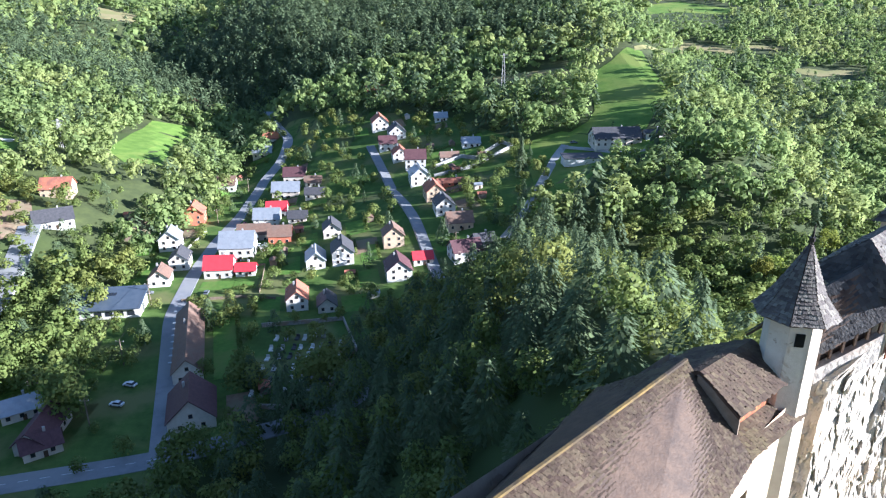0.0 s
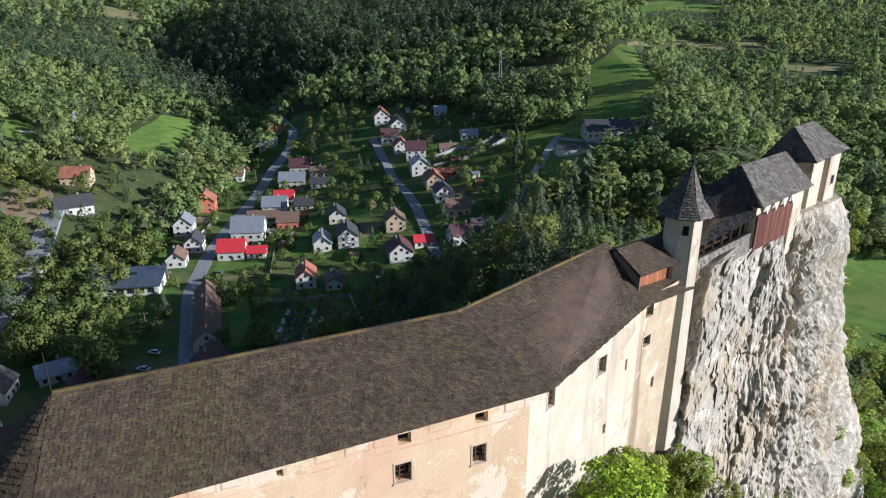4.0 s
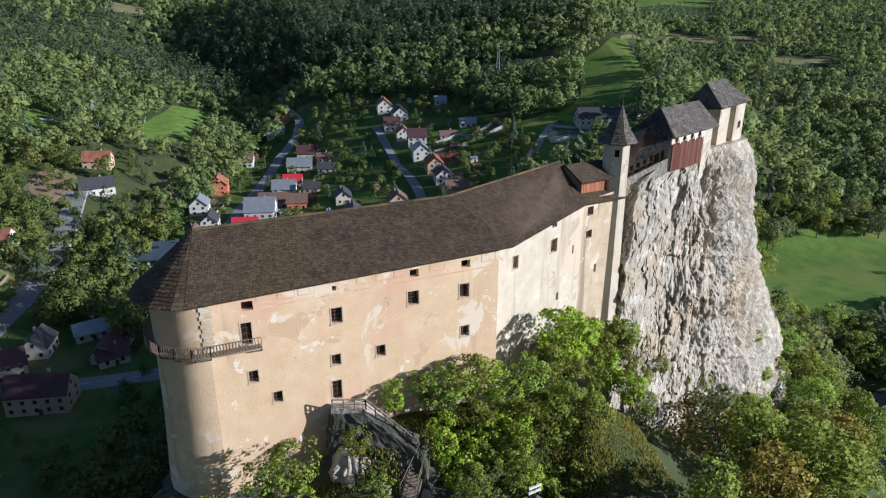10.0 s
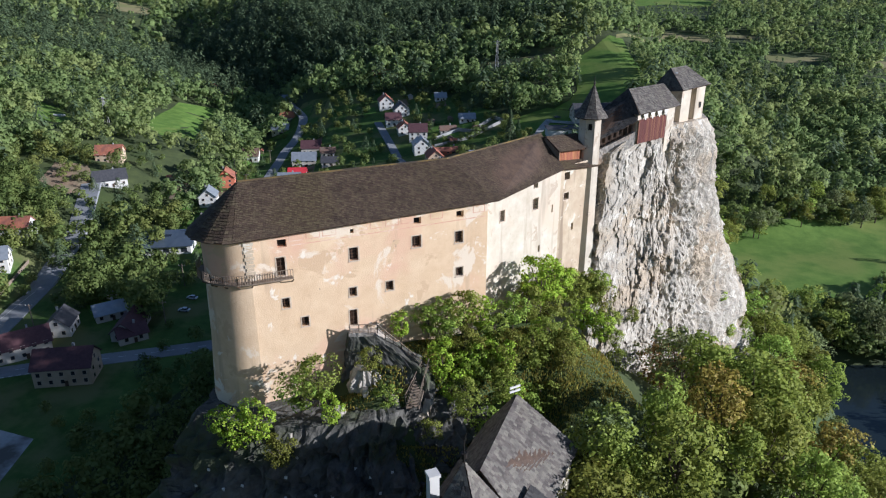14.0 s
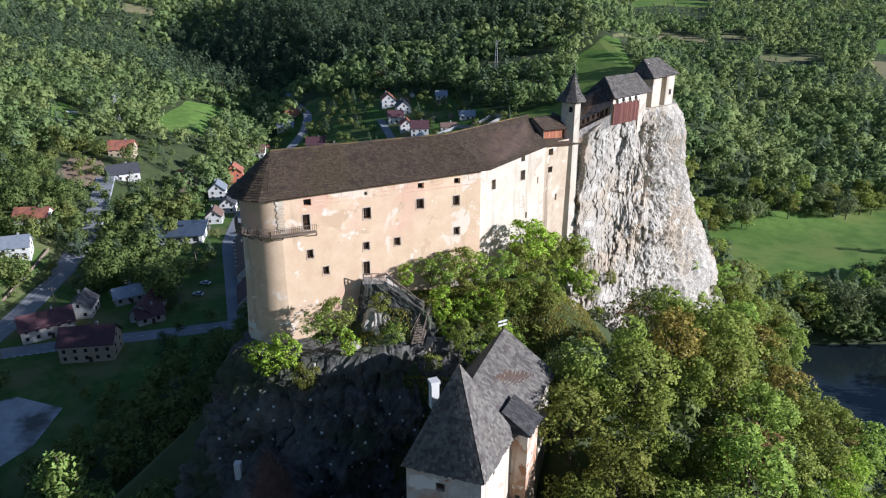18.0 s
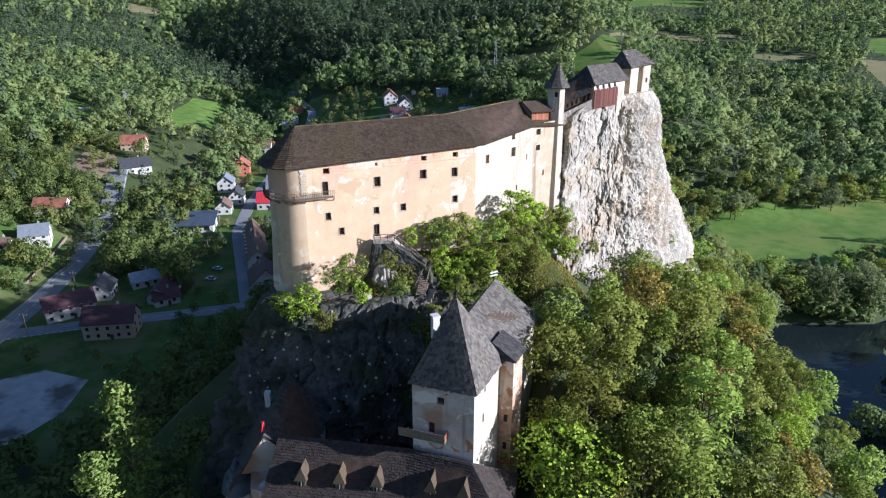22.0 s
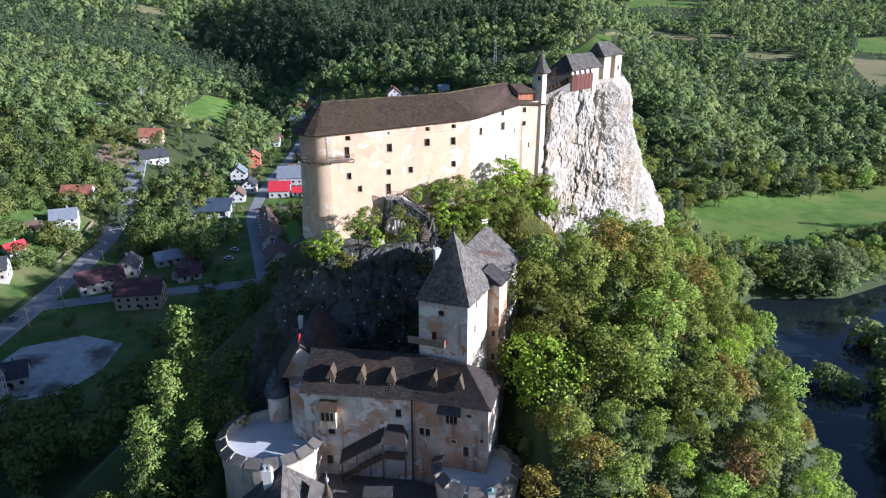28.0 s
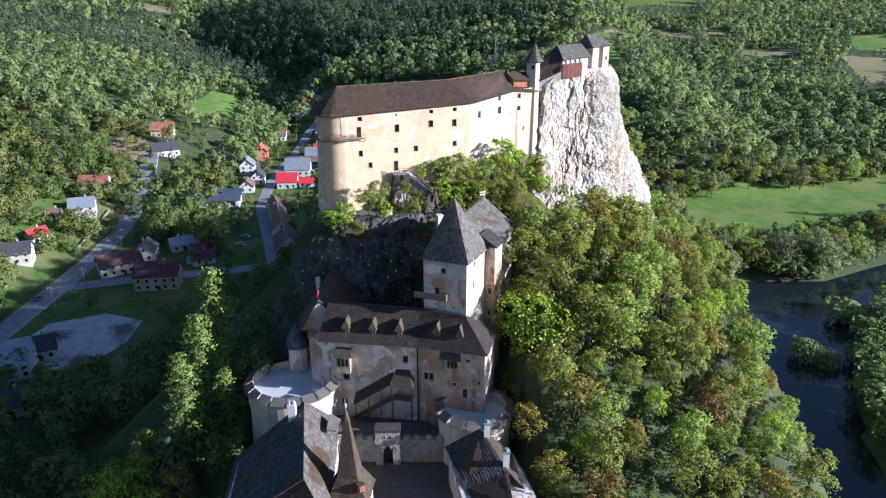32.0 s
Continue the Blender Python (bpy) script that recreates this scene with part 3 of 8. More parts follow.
# ---- walls with openings ----
def wall_face(parent, o, p0, d, n, s0, s1, base, top, openings, material, thick=0.7, name="wall", label=""):
    """A wall standing on the line p0 + s*d, its outer face towards n, with openings (s, z, w, h) cut through its face and a dark recess behind."""
    cuts = sorted({s0, s1, *[s + k * w / 2 for s, z, w, h in openings for k in (-1, 1)]})
    cuts = [c for c in cuts if s0 <= c <= s1]

    def lerp(line, s):
        return float(np.interp(s, [q[0] for q in line], [q[1] for q in line]))

    g = Geo(o)

    def P(s, z, t=0.0):
        return (p0[0] + d[0] * s - n[0] * t, p0[1] + d[1] * s - n[1] * t, z)

    fine = []
    for a, b in zip(cuts[:-1], cuts[1:]):
        k = max(1, int((b - a) / 2.5))
        fine += [a + (b - a) * i / k for i in range(k)]
    fine.append(cuts[-1])
    for a, b in zip(fine[:-1], fine[1:]):
        m = (a + b) / 2
        holes = sorted([(z - h / 2, z + h / 2) for s, z, w, h in openings if abs(m - s) < w / 2])
        za, zb = lerp(base, a), lerp(base, b)
        for lo, hi in holes + [(None, None)]:
            ta, tb = (lerp(top, a), lerp(top, b)) if lo is None else (lo, lo)
            g.add([P(a, za), P(b, zb), P(b, tb), P(a, ta)], [(0, 1, 2, 3)])
            if lo is not None:
                za = zb = hi
    for s, z, w, h in openings:
        q = [P(s + i * w / 2, z + j * h / 2, t) for t in (0, thick) for i, j in ((-1, -1), (1, -1), (1, 1), (-1, 1))]
        g.add(q, [(0, 4, 5, 1), (1, 5, 6, 2), (2, 6, 7, 3), (3, 7, 4, 0)])
    me = g.mesh(name, material)
    bm = bmesh.new()
    bm.from_mesh(me)
    bmesh.ops.remove_doubles(bm, verts=bm.verts, dist=0.002)
    bm.to_mesh(me)
    bm.free()
    return part(name, me, parent, label)


def window_in(parent, o, p0, d, n, s, z, w, h, thick=0.7, frame=True, bars=(2, 3), frame_mat=None, name="window", back=None):
    """A deep-set window: dark glass at the back, stone surround, mullions and bars in front."""
    ang = math.atan2(d[1], d[0])

    def P(s_, z_, t):
        return Vector((p0[0] + d[0] * s_ - n[0] * t, p0[1] + d[1] * s_ - n[1] * t, z_))

    c = P(s, z, thick - 0.1)
    me = Geo(c).box(c, (w, 0.1, h), ang).mesh("pane", back or M_VOID)
    win = part(name, me, parent, at=c - Vector(o))
    if frame:
        g = Geo(c)
        for q, sz in ((P(s, z + h / 2 + 0.06, -0.005), (w + 0.24, 0.06, 0.12)), (P(s, z - h / 2 - 0.06, -0.03), (w + 0.30, 0.10, 0.12)), (P(s - w / 2 - 0.06, z, -0.002), (0.12, 0.06, h)), (P(s + w / 2 + 0.06, z, -0.002), (0.17, 0.08, h))):
            g.box(q, sz, ang)
        part("surround", g.mesh("surround", frame_mat or M_FRAME), win)
    nb, hb = bars
    for k in range(nb):
        q = P(s - w / 2 + w * (k + 1) / (nb + 1), z, thick * 0.35)
        part("upright_bar", Geo(c).box(q, (0.07, 0.07, h), ang).mesh("bar", M_DARKWOOD), win)
    for k in range(hb):
        q = P(s, z - h / 2 + h * (k + 1) / (hb + 1), thick * 0.35 + 0.004)
        part("cross_bar", Geo(c).box(q, (w, 0.06, 0.06), ang).mesh("bar", M_DARKWOOD), win)
    return win


D1, N1, P1 = (0.9245, 0.3812), (0.3812, -0.9245), (6.0, 151.37)
D2, N2, P2 = (0.7350, 0.6780), (0.6780, -0.7350), (8.57, 155.71)


def on1(s, t=0.0):
    return (P1[0] + D1[0] * s - N1[0] * t, P1[1] + D1[1] * s - N1[1] * t)


def on2(s, t=0.0):
    return (P2[0] + D2[0] * s - N2[0] * t, P2[1] + D2[1] * s - N2[1] * t)


# the long palace
O = (-8, 146, 84)
palace = thing("palace", O, "long ochre and white castle palace under dark wooden shingles", "castle building")
wins1 = [(-9.3, 93.3, 1.15, 1.45), (-3.8, 93.1, 1.05, 1.5), (-3.7, 88.5, 0.95, 1.2), (-12.8, 88.2, 0.95, 1.2), (-17.0, 92.9, 1.05, 1.6), (-17.3, 88.2, 0.9, 1.15), (-25.1, 88.2, 0.85, 1.25), (-23.1, 85.5, 0.85, 1.2)]
vents1 = [(-17.1, 95.7, 0.4, 0.5), (-9.2, 95.9, 0.95, 0.8), (-3.7, 96.0, 0.95, 0.8), (-25.0, 95.4, 1.0, 0.9)]
doors1 = [(-25.3, 92.7, 0.95, 2.2), (-17.4, 84.85, 0.95, 2.1)]
wall_face(palace, O, P1, D1, N1, -28.6, 0.0, [(-28.6, 70), (-24, 72), (-17, 79), (0, 80)], [(-28.6, 96.9), (0, 97.4)], wins1 + vents1 + doors1, M_PINK, 0.8, "front_wall", "pink and ochre plaster with bare patches")
for s, z, w, h in wins1:
    window_in(palace, O, P1, D1, N1, s, z, w, h, 0.8)
for s, z, w, h in vents1:
    window_in(palace, O, P1, D1, N1, s, z, w, h, 0.8, frame=False, bars=(0, 0), name="loft_opening")
for s, z, w, h in doors1:
    window_in(palace, O, P1, D1, N1, s, z, w, h, 0.5, bars=(1, 3), name="door", back=M_DARKWOOD)
# side and back of the main range, and the white range behind it
g = Geo(O)
back_line = [on1(0, 0), on1(0, 9.0), on1(-26, 9.0)]
for a, b in zip(back_line[:-1], back_line[1:]):
    g.add([(*a, 76), (*b, 76), (*b, 97.3), (*a, 97.3)], [(0, 1, 2, 3)])
part("rear_wall", g.mesh("rear_wall", M_PINK), palace)
wins2 = [(-0.5, 93.9, 0.85, 1.5), (6.1, 94.1, 1.1, 1.6), (12.8, 93.8, 1.2, 1.0), (7.3, 87.3, 0.45, 1.0), (14.7, 88.8, 0.5, 1.1), (9.8, 92.6, 0.3, 1.1)]
vents2 = [(6.0, 96.8, 0.9, 1.0), (12.8, 96.7, 1.2, 1.1)]
wall_face(palace, O, P2, D2, N2, -4.5, 11.4, [(-4.5, 76), (10, 78), (11.4, 78.3)], [(-4.5, 97.2), (10.3, 98.2), (11.4, 98.2)], [w for w in wins2 + vents2 if w[0] < 11], M_CREAM, 0.8, "side_wall", "weathered white plaster over stone")
wall_face(palace, O, P2, D2, N2, 11.4, 18.6, [(11.4, 78.3), (18.6, 80)], [(11.4, 98.2), (18.6, 98.2)], [w for w in wins2 + vents2 if w[0] > 11], M_OCHRE, 0.8, "end_wall", "brown weathered plaster over rubble")
for s, z, w, h in wins2:
    window_in(palace, O, P2, D2, N2, s, z, w, h, 0.8, bars=(1, 2) if w > 0.6 else (0, 0), frame=w > 0.6)
for s, z, w, h in vents2:
    window_in(palace, O, P2, D2, N2, s, z, w, h, 0.8, frame=False, bars=(1, 0), name="loft_opening")
g = Geo(O)
bl = [on2(18.6, 0), on2(18.6, 8.6), on2(-4.5, 8.6)]
for a, b in zip(bl[:-1], bl[1:]):
    g.add([(*a, 76), (*b, 76), (*b, 98), (*a, 98)], [(0, 1, 2, 3)])
part("rear_wall", g.mesh("rear_wall", M_CREAM), palace)
# the rounded end of the palace
bast = []
for i in range(13):
    a = math.radians(-67.6 - 180 * i / 12)
    c = on1(-28.6, 4.5)
    bast.append((c[0] + 4.5 * math.cos(a) * 1.0, c[1] + 4.5 * math.sin(a) * 1.0))
g = Geo(O)
lev = [(66, 1.28), (78, 1.12), (84, 1.04), (91.4, 1.0), (96.8, 1.0)]
c = on1(-28.6, 4.5)
vs, fs = [], []
for z, k in lev:
    vs += [(c[0] + (x - c[0]) * k, c[1] + (y - c[1]) * k, z) for x, y in bast]
m = len(bast)
for j in range(len(lev) - 1):
    fs += [(j * m + i, (j + 1) * m + i, (j + 1) * m + i + 1, j * m + i + 1) for i in range(m - 1)]
part("round_bastion", g.add(vs, fs).mesh("round_bastion", M_PINK, True), palace, "stained plaster round end wall")

# roofs of the palace
ZR, ZE = 101.8, 96.9
ew, em = on1(-30.2, -0.75), on1(1.2, -0.75)
rw, rm = on1(-28.5, 4.3), (1.0, 154.2)
e2m, e2e = on2(-3.0, -0.75), on2(11.0, -0.75)
re_ = (14.3, 166.4)
roof_face(palace, O, [(*ew, 96.4), (*em, 97.3), (*rm, 101.7), (*rw, 101.6)], M_SHINGLE, 11, 34, 0.28)
roof_face(palace, O, [(*em, 97.3), (*e2e, 98.1), (*re_, 102.2), (*rm, 101.7)], M_SHINGLE, 12, 34, 0.28)
bw, bm_ = on1(-30.2, 9.5), on1(-1.0, 9.5)
roof_face(palace, O, [(*bm_, 97.0), (*bw, 96.4), (*rw, 101.6), (*rm, 101.7)], M_SHINGLE, 13, 18, 0.6)
b2e = on2(11.0, 9.4)
roof_face(palace, O, [(*b2e, 98.0), (*bm_, 97.0), (*rm, 101.7), (*re_, 102.2)], M_SHINGLE, 14, 18, 0.6)
hip = []
for i in range(9):
    a = math.radians(-67.6 - 180 * i / 8)
    cc = on1(-29.2, 4.4)
    hip.append((cc[0] + 5.3 * math.cos(a), cc[1] + 5.3 * math.sin(a), 96.4))
hip[0], hip[-1] = (*ew, 96.4), (*bw, 96.4)
for i in range(8):
    p, q = hip[i + 1], hip[i]
    roof_face(palace, O, [p, q, (rw[0], rw[1], 101.6), (rw[0] - 0.02, rw[1], 101.6)], M_SHINGLE, 20 + i, 20, 0.36, "hip_deck")
g = Geo(O)
g.add([(*e2e, 98.1), (*b2e, 98.0), (*re_, 102.2)], [(0, 1, 2)])
part("gable", g.mesh("gable", M_WOOD), palace, "grey boarded gable")
part("ridge_board", Geo(O).bar((*rw, 101.68), (*rm, 101.78), 0.16).bar((*rm, 101.78), (*re_, 102.28), 0.16).mesh("ridge_board", M_RIDGE), palace, "lichen-yellowed ridge boards")

# ---- balcony of the palace ----
def rail(name, pts, h, parent, o, post=1.2, w=0.07, material=None, mid=True):
    """A railing along points: top rail, mid rail and posts, each post a part."""
    material = material or M_WOOD
    up = Vector((0, 0, h))
    for a, b in zip(pts[:-1], pts[1:]):
        part(name, Geo(o).bar(Vector(a) + up, Vector(b) + up, w).mesh(name, material), parent)
        if mid:
            part("mid_rail", Geo(o).bar(Vector(a) + up * 0.5, Vector(b) + up * 0.5, w * 0.7).mesh("mid_rail", material), parent)
    for a, b in zip(pts[:-1], pts[1:]):
        a, b = Vector(a), Vector(b)
        n = max(1, int((b - a).length / post))
        for i in range(n + 1):
            p = a.lerp(b, i / n)
            part("post", Geo(o).box(p + Vector((0, 0, h / 2)), (w * 1.3, w * 1.3, h)).mesh("post", material), parent)


balcony = thing("balcony", (-18, 139.5, 91), "long dark wooden balcony round the bastion on brackets", "balcony")
OB = (-18, 139.5, 91)
inner, outer = [], []
for i in range(8):
    a = math.radians(-67.6 - 17 * i)
    c = on1(-28.6, 4.5)
    inner.append((c[0] + 4.5 * math.cos(a), c[1] + 4.5 * math.sin(a)))
    outer.append((c[0] + 5.35 * math.cos(a), c[1] + 5.35 * math.sin(a)))
inner = [on1(-24.2, 0.0)] + inner
outer = [on1(-24.2, -0.85)] + outer
g = Geo(OB)
nd = len(inner)
ring_pts = [(*p, z) for z in (91.5, 91.38) for p in inner + outer]
deck_f = []
for i in range(nd - 1):
    deck_f += [(i, nd + i, nd + i + 1, i + 1), (2 * nd + i, 2 * nd + i + 1, 3 * nd + i + 1, 3 * nd + i), (nd + i, 3 * nd + i, 3 * nd + i + 1, nd + i + 1)]
g.add(ring_pts, deck_f)
part("deck", g.mesh("deck", M_WOOD), balcony)
rail("handrail", [(*p, 91.5) for p in outer], 1.05, balcony, OB, 0.26, 0.045, M_WOOD, False)
for i, (p, q) in enumerate(zip(inner, outer)):
    part("bracket", Geo(OB).bar((p[0], p[1], 90.75), (q[0], q[1], 91.3), 0.12).mesh("bracket", M_DARKWOOD), balcony)

# ---- turret ----
TC = (21.6, 169.0)
OT = (TC[0], TC[1], 90)
turret = thing("turret", OT, "slender white turret with a tall grey shingled spire", "turret")
A0 = math.radians(12)
part("shaft", Geo(OT).tube(TC, 1.95, 1.68, 80, 97, 8, A0, False).tube(TC, 1.68, 1.62, 97, 104.6, 8, A0, False).mesh("shaft", M_CREAM), turret, "weathered white plaster shaft")
sp = Vector((TC[0] + 0.2, TC[1] + 0.1, 108.5))
for i in range(8):
    a, b = A0 + i * math.pi / 4, A0 + (i + 1) * math.pi / 4
    p = (TC[0] + 2.45 * math.cos(b), TC[1] + 2.45 * math.sin(b), 104.1)
    q = (TC[0] + 2.45 * math.cos(a), TC[1] + 2.45 * math.sin(a), 104.1)
    m0 = Vector((TC[0] + 1.45 * math.cos(b), TC[1] + 1.45 * math.sin(b), 105.4))
    m1 = Vector((TC[0] + 1.45 * math.cos(a), TC[1] + 1.45 * math.sin(a), 105.4))
    roof_face(turret, OT, [q, p, m0, m1], M_SHINGLE_GREY, 40 + i, 6, 0.22, "spire_deck")
    roof_face(turret, OT, [m1, m0, sp + Vector((0, 0.01, 0)), sp], M_SHINGLE_GREY, 50 + i, 16, 0.22, "spire_deck")
part("finial", Geo(OT).tube(sp, 0.10, 0.03, 108.3, 109.7, 8).tube((sp.x, sp.y), 0.17, 0.17, 108.6, 108.85, 8).mesh("finial", M_BAR), turret, "iron finial")
for k, zz, hh in ((-1, 102.9, 0.85), (-3, 102.9, 0.85), (-1, 99.6, 0.85), (-1, 95.2, 0.7), (-2, 90.5, 0.6), (5, 102.9, 0.85)):
    a = A0 + math.pi / 8 + k * math.pi / 4
    n = (math.cos(a), math.sin(a))
    window_in(turret, OT, (TC[0] + n[0] * 1.535, TC[1] + n[1] * 1.535), (-n[1], n[0]), n, 0, zz, 0.52, hh, 0.07, False, (0, 0))

# ---- timber gallery between palace and turret ----
OG = (*on2(13.5, 2), 98)
gallery = thing("gallery", OG, "red-brown boarded gallery under a shingled roof", "gallery")
n_b = 30
for i in range(n_b):
    s = 11.3 + 6.0 * (i + 0.5) / n_b
    zb = 99.55 - 0.08 * (s - 11.3)
    c = on2(s, 1.0)
    part("board", Geo(OG).box((c[0], c[1], zb + 0.03 * (i % 3)), (6.0 / n_b - 0.015, 0.07 + 0.02 * (i % 2), 1.8), math.atan2(D2[1], D2[0])).mesh("board", M_REDWOOD), gallery)
part("inner_wall", Geo(OG).sheet([(*on2(11.2, 1.1), 97.5), (*on2(18.0, 1.1), 97.0), (*on2(18.0, 1.1), 100.0), (*on2(11.2, 1.1), 100.6)], 0.2).mesh("inner_wall", M_DARKWOOD), gallery)
roof_face(gallery, OG, [(*on2(10.9, 0.2), 100.4), (*on2(18.2, 0.2), 99.8), (*on2(18.2, 3.0), 101.5), (*on2(11.2, 3.0), 102.0)], M_SHINGLE, 61, 9, 0.34)
roof_face(gallery, OG, [(*on2(18.0, 6.6), 99.4), (*on2(10.9, 6.6), 100.0), (*on2(11.2, 3.0), 102.0), (*on2(18.2, 3.0), 101.5)], M_SHINGLE, 62, 8, 0.6)
roof_face(gallery, OG, [(*on2(10.8, -0.75), 98.15), (*on2(19.2, -0.75), 97.2), (*on2(19.2, 0.95), 98.0), (*on2(10.9, 0.95), 98.95)], M_SHINGLE, 63, 6, 0.34, "pent_deck")

part("end_panel", Geo(OG).sheet([(*on2(11.15, 0.3), 97.8), (*on2(11.15, 3.0), 97.8), (*on2(11.15, 3.0), 101.85), (*on2(11.15, 0.3), 100.35)], 0.1).mesh("end_panel", M_WOOD), gallery, "grey boarded end panel")

# ---- upper hall and keep on the cliff ----
D5, N5 = (0.766, 0.643), (0.643, -0.766)
F5 = (29.2, 170.1)


def on5(s, t=0.0):
    return (F5[0] + D5[0] * s - N5[0] * t, F5[1] + D5[1] * s - N5[1] * t)


OH = (*on5(5, 3), 101)
hall = thing("upper_hall", OH, "small timbered hall with dark red boards on the cliff top", "castle building")
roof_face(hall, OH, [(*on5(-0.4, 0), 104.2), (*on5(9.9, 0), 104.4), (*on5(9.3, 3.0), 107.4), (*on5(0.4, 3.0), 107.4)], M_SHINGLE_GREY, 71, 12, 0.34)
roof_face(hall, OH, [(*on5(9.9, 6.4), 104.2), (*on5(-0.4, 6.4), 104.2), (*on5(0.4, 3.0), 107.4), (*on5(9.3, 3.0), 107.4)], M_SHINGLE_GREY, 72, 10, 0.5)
# The dark shingle paints shade on the hall roof's west side.
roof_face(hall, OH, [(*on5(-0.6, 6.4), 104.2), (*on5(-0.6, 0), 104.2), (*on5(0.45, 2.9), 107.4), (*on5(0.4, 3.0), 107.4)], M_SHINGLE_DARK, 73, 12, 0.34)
for i in range(22):
    s = 0.2 + 7.0 * (i + 0.5) / 22
    c = on5(s, 0.55)
    part("board", Geo(OH).box((c[0], c[1], 101.5 + 0.02 * (i % 3)), (7.0 / 22 - 0.015, 0.08, 3.5), math.atan2(D5[1], D5[0])).mesh("board", M_MAROON), hall)
for i in range(4):
    s = 0.9 + 1.75 * i
    a, b, c = on5(s, 0.40), on5(s + 1.25, 0.40), on5(s + 0.62, 0.40)
    part("white_panel", Geo(OH).sheet([(a[0], a[1], 104.1), (c[0], c[1], 103.1), (b[0], b[1], 104.1)][::-1], 0.06).mesh("white_panel", M_WHITE), hall, "white plaster panel between braces")
part("core_wall", Geo(OH).prism([on5(0.1, 0.7), on5(9.2, 0.7), on5(9.2, 5.8), on5(0.1, 5.8)], 100, 104.3).mesh("core_wall", M_CREAM), hall)
part("end_wall", Geo(OH).prism([on5(7.3, 0.5), on5(9.3, 0.5), on5(9.3, 2.5), on5(7.3, 2.5)], 97.5, 104.3).mesh("end_wall", M_CREAM), hall, "cream plaster corner")
# covered way from the turret up to the hall
OW = (25, 170.5, 98)
way = thing("covered_way", OW, "dark shingled covered way climbing to the hall", "covered walkway")
wa, wb = (22.9, 169.0), on5(-0.3, 0.4)
wa2, wb2 = (20.6, 172.6), on5(-0.3, 5.0)
roof_face(way, OW, [(*wa, 100.6), (*wb, 103.2), (on5(-0.3, 2.7)[0], on5(-0.3, 2.7)[1], 106.0), (21.6, 171.0, 102.8)], M_SHINGLE_DARK, 81, 10, 0.34)
roof_face(way, OW, [(*wb2, 103.2), (*wa2, 100.6), (21.6, 171.0, 102.8), (on5(-0.3, 2.7)[0], on5(-0.3, 2.7)[1], 106.0)], M_SHINGLE_DARK, 82, 8, 0.6)
part("parapet", Geo(OW).sheet([(wa[0], wa[1] + 0.5, 96.6), (wb[0], wb[1] + 0.5, 99.6), (wb[0], wb[1] + 0.5, 101.6), (wa[0], wa[1] + 0.5, 99.0)], 0.5).mesh("parapet", M_STONE), way, "rough stone parapet")
for i in range(7):
    f = (i + 0.5) / 7
    p = Vector((*wa, 99.4)).lerp(Vector((*wb, 102.0)), f) + Vector((0, 0.6, 0.5))
    part("post", Geo(OW).box(p, (0.16, 0.16, 1.3)).mesh("post", M_DARKWOOD), way)
part("back_board", Geo(OW).sheet([(wa[0] - 0.3, wa[1] + 1.2, 98.5), (wb[0] - 0.3, wb[1] + 1.2, 101), (wb[0] - 0.3, wb[1] + 1.2, 103.6), (wa[0] - 0.3, wa[1] + 1.2, 101)], 0.1).mesh("back_board", M_DARKWOOD), way)

OK_ = (38.5, 181, 101)
keep = thing("keep", OK_, "small plastered keep with a grey hipped shingle roof", "castle tower")
kFR, kFL, kBL, kBR = (43.3, 182.5), (37.3, 177.5), (33.4, 181.6), (39.6, 187.0)
kr0, kr1 = (35.9, 180.4), (39.2, 183.1)
for i, pts in enumerate(([(*kFL, 106.4), (*kFR, 106.7), (*kr1, 109.5), (*kr0, 109.4)], [(*kFR, 106.7), (*kBR, 106.4), (kr1[0], kr1[1] + 0.02, 109.5), (*kr1, 109.5)], [(*kBR, 106.4), (*kBL, 105.6), (*kr0, 109.4), (*kr1, 109.5)], [(*kBL, 105.6), (*kFL, 106.4), (*kr0, 109.4), (kr0[0], kr0[1] - 0.02, 109.4)])):
    roof_face(keep, OK_, pts, M_SHINGLE_GREY, 91 + i, 11, 0.34)
kc = Vector(((kFR[0] + kBL[0]) / 2, (kFR[1] + kBL[1]) / 2))


def kin(p, f=0.84):
    return tuple(kc + (Vector(p) - kc) * f)


km0, km1 = Vector(kin(kFL)).lerp(Vector(kin(kFR)), 0.38), Vector(kin(kFL)).lerp(Vector(kin(kFR)), 0.62)
inn = Vector(N5) * -1.0
part("wall", Geo(OK_).prism([kin(kFL), tuple(km0), tuple(km0 + inn), tuple(km1 + inn), tuple(km1), kin(kFR), kin(kBR), kin(kBL)], 98.5, 106.6).mesh("wall", M_CREAM), keep, "weathered cream plaster walls with a recessed bay")
kd = (Vector(kFR) - Vector(kFL)).normalized()
for s, z in ((0.8, 103.6),):
    c = km1.lerp(Vector(kin(kFR)), 0.55)
    window_in(keep, OK_, (c.x, c.y), (kd.x, kd.y), (kd.y, -kd.x), 0, z, 0.5, 0.9, 0.05, True, (1, 1))
part("skylight", Geo(OK_).box((36.6, 180.0, 108.75), (0.5, 0.5, 0.12), 0.7).mesh("skylight", M_METAL_GREY), keep, "small pale roof hatch")

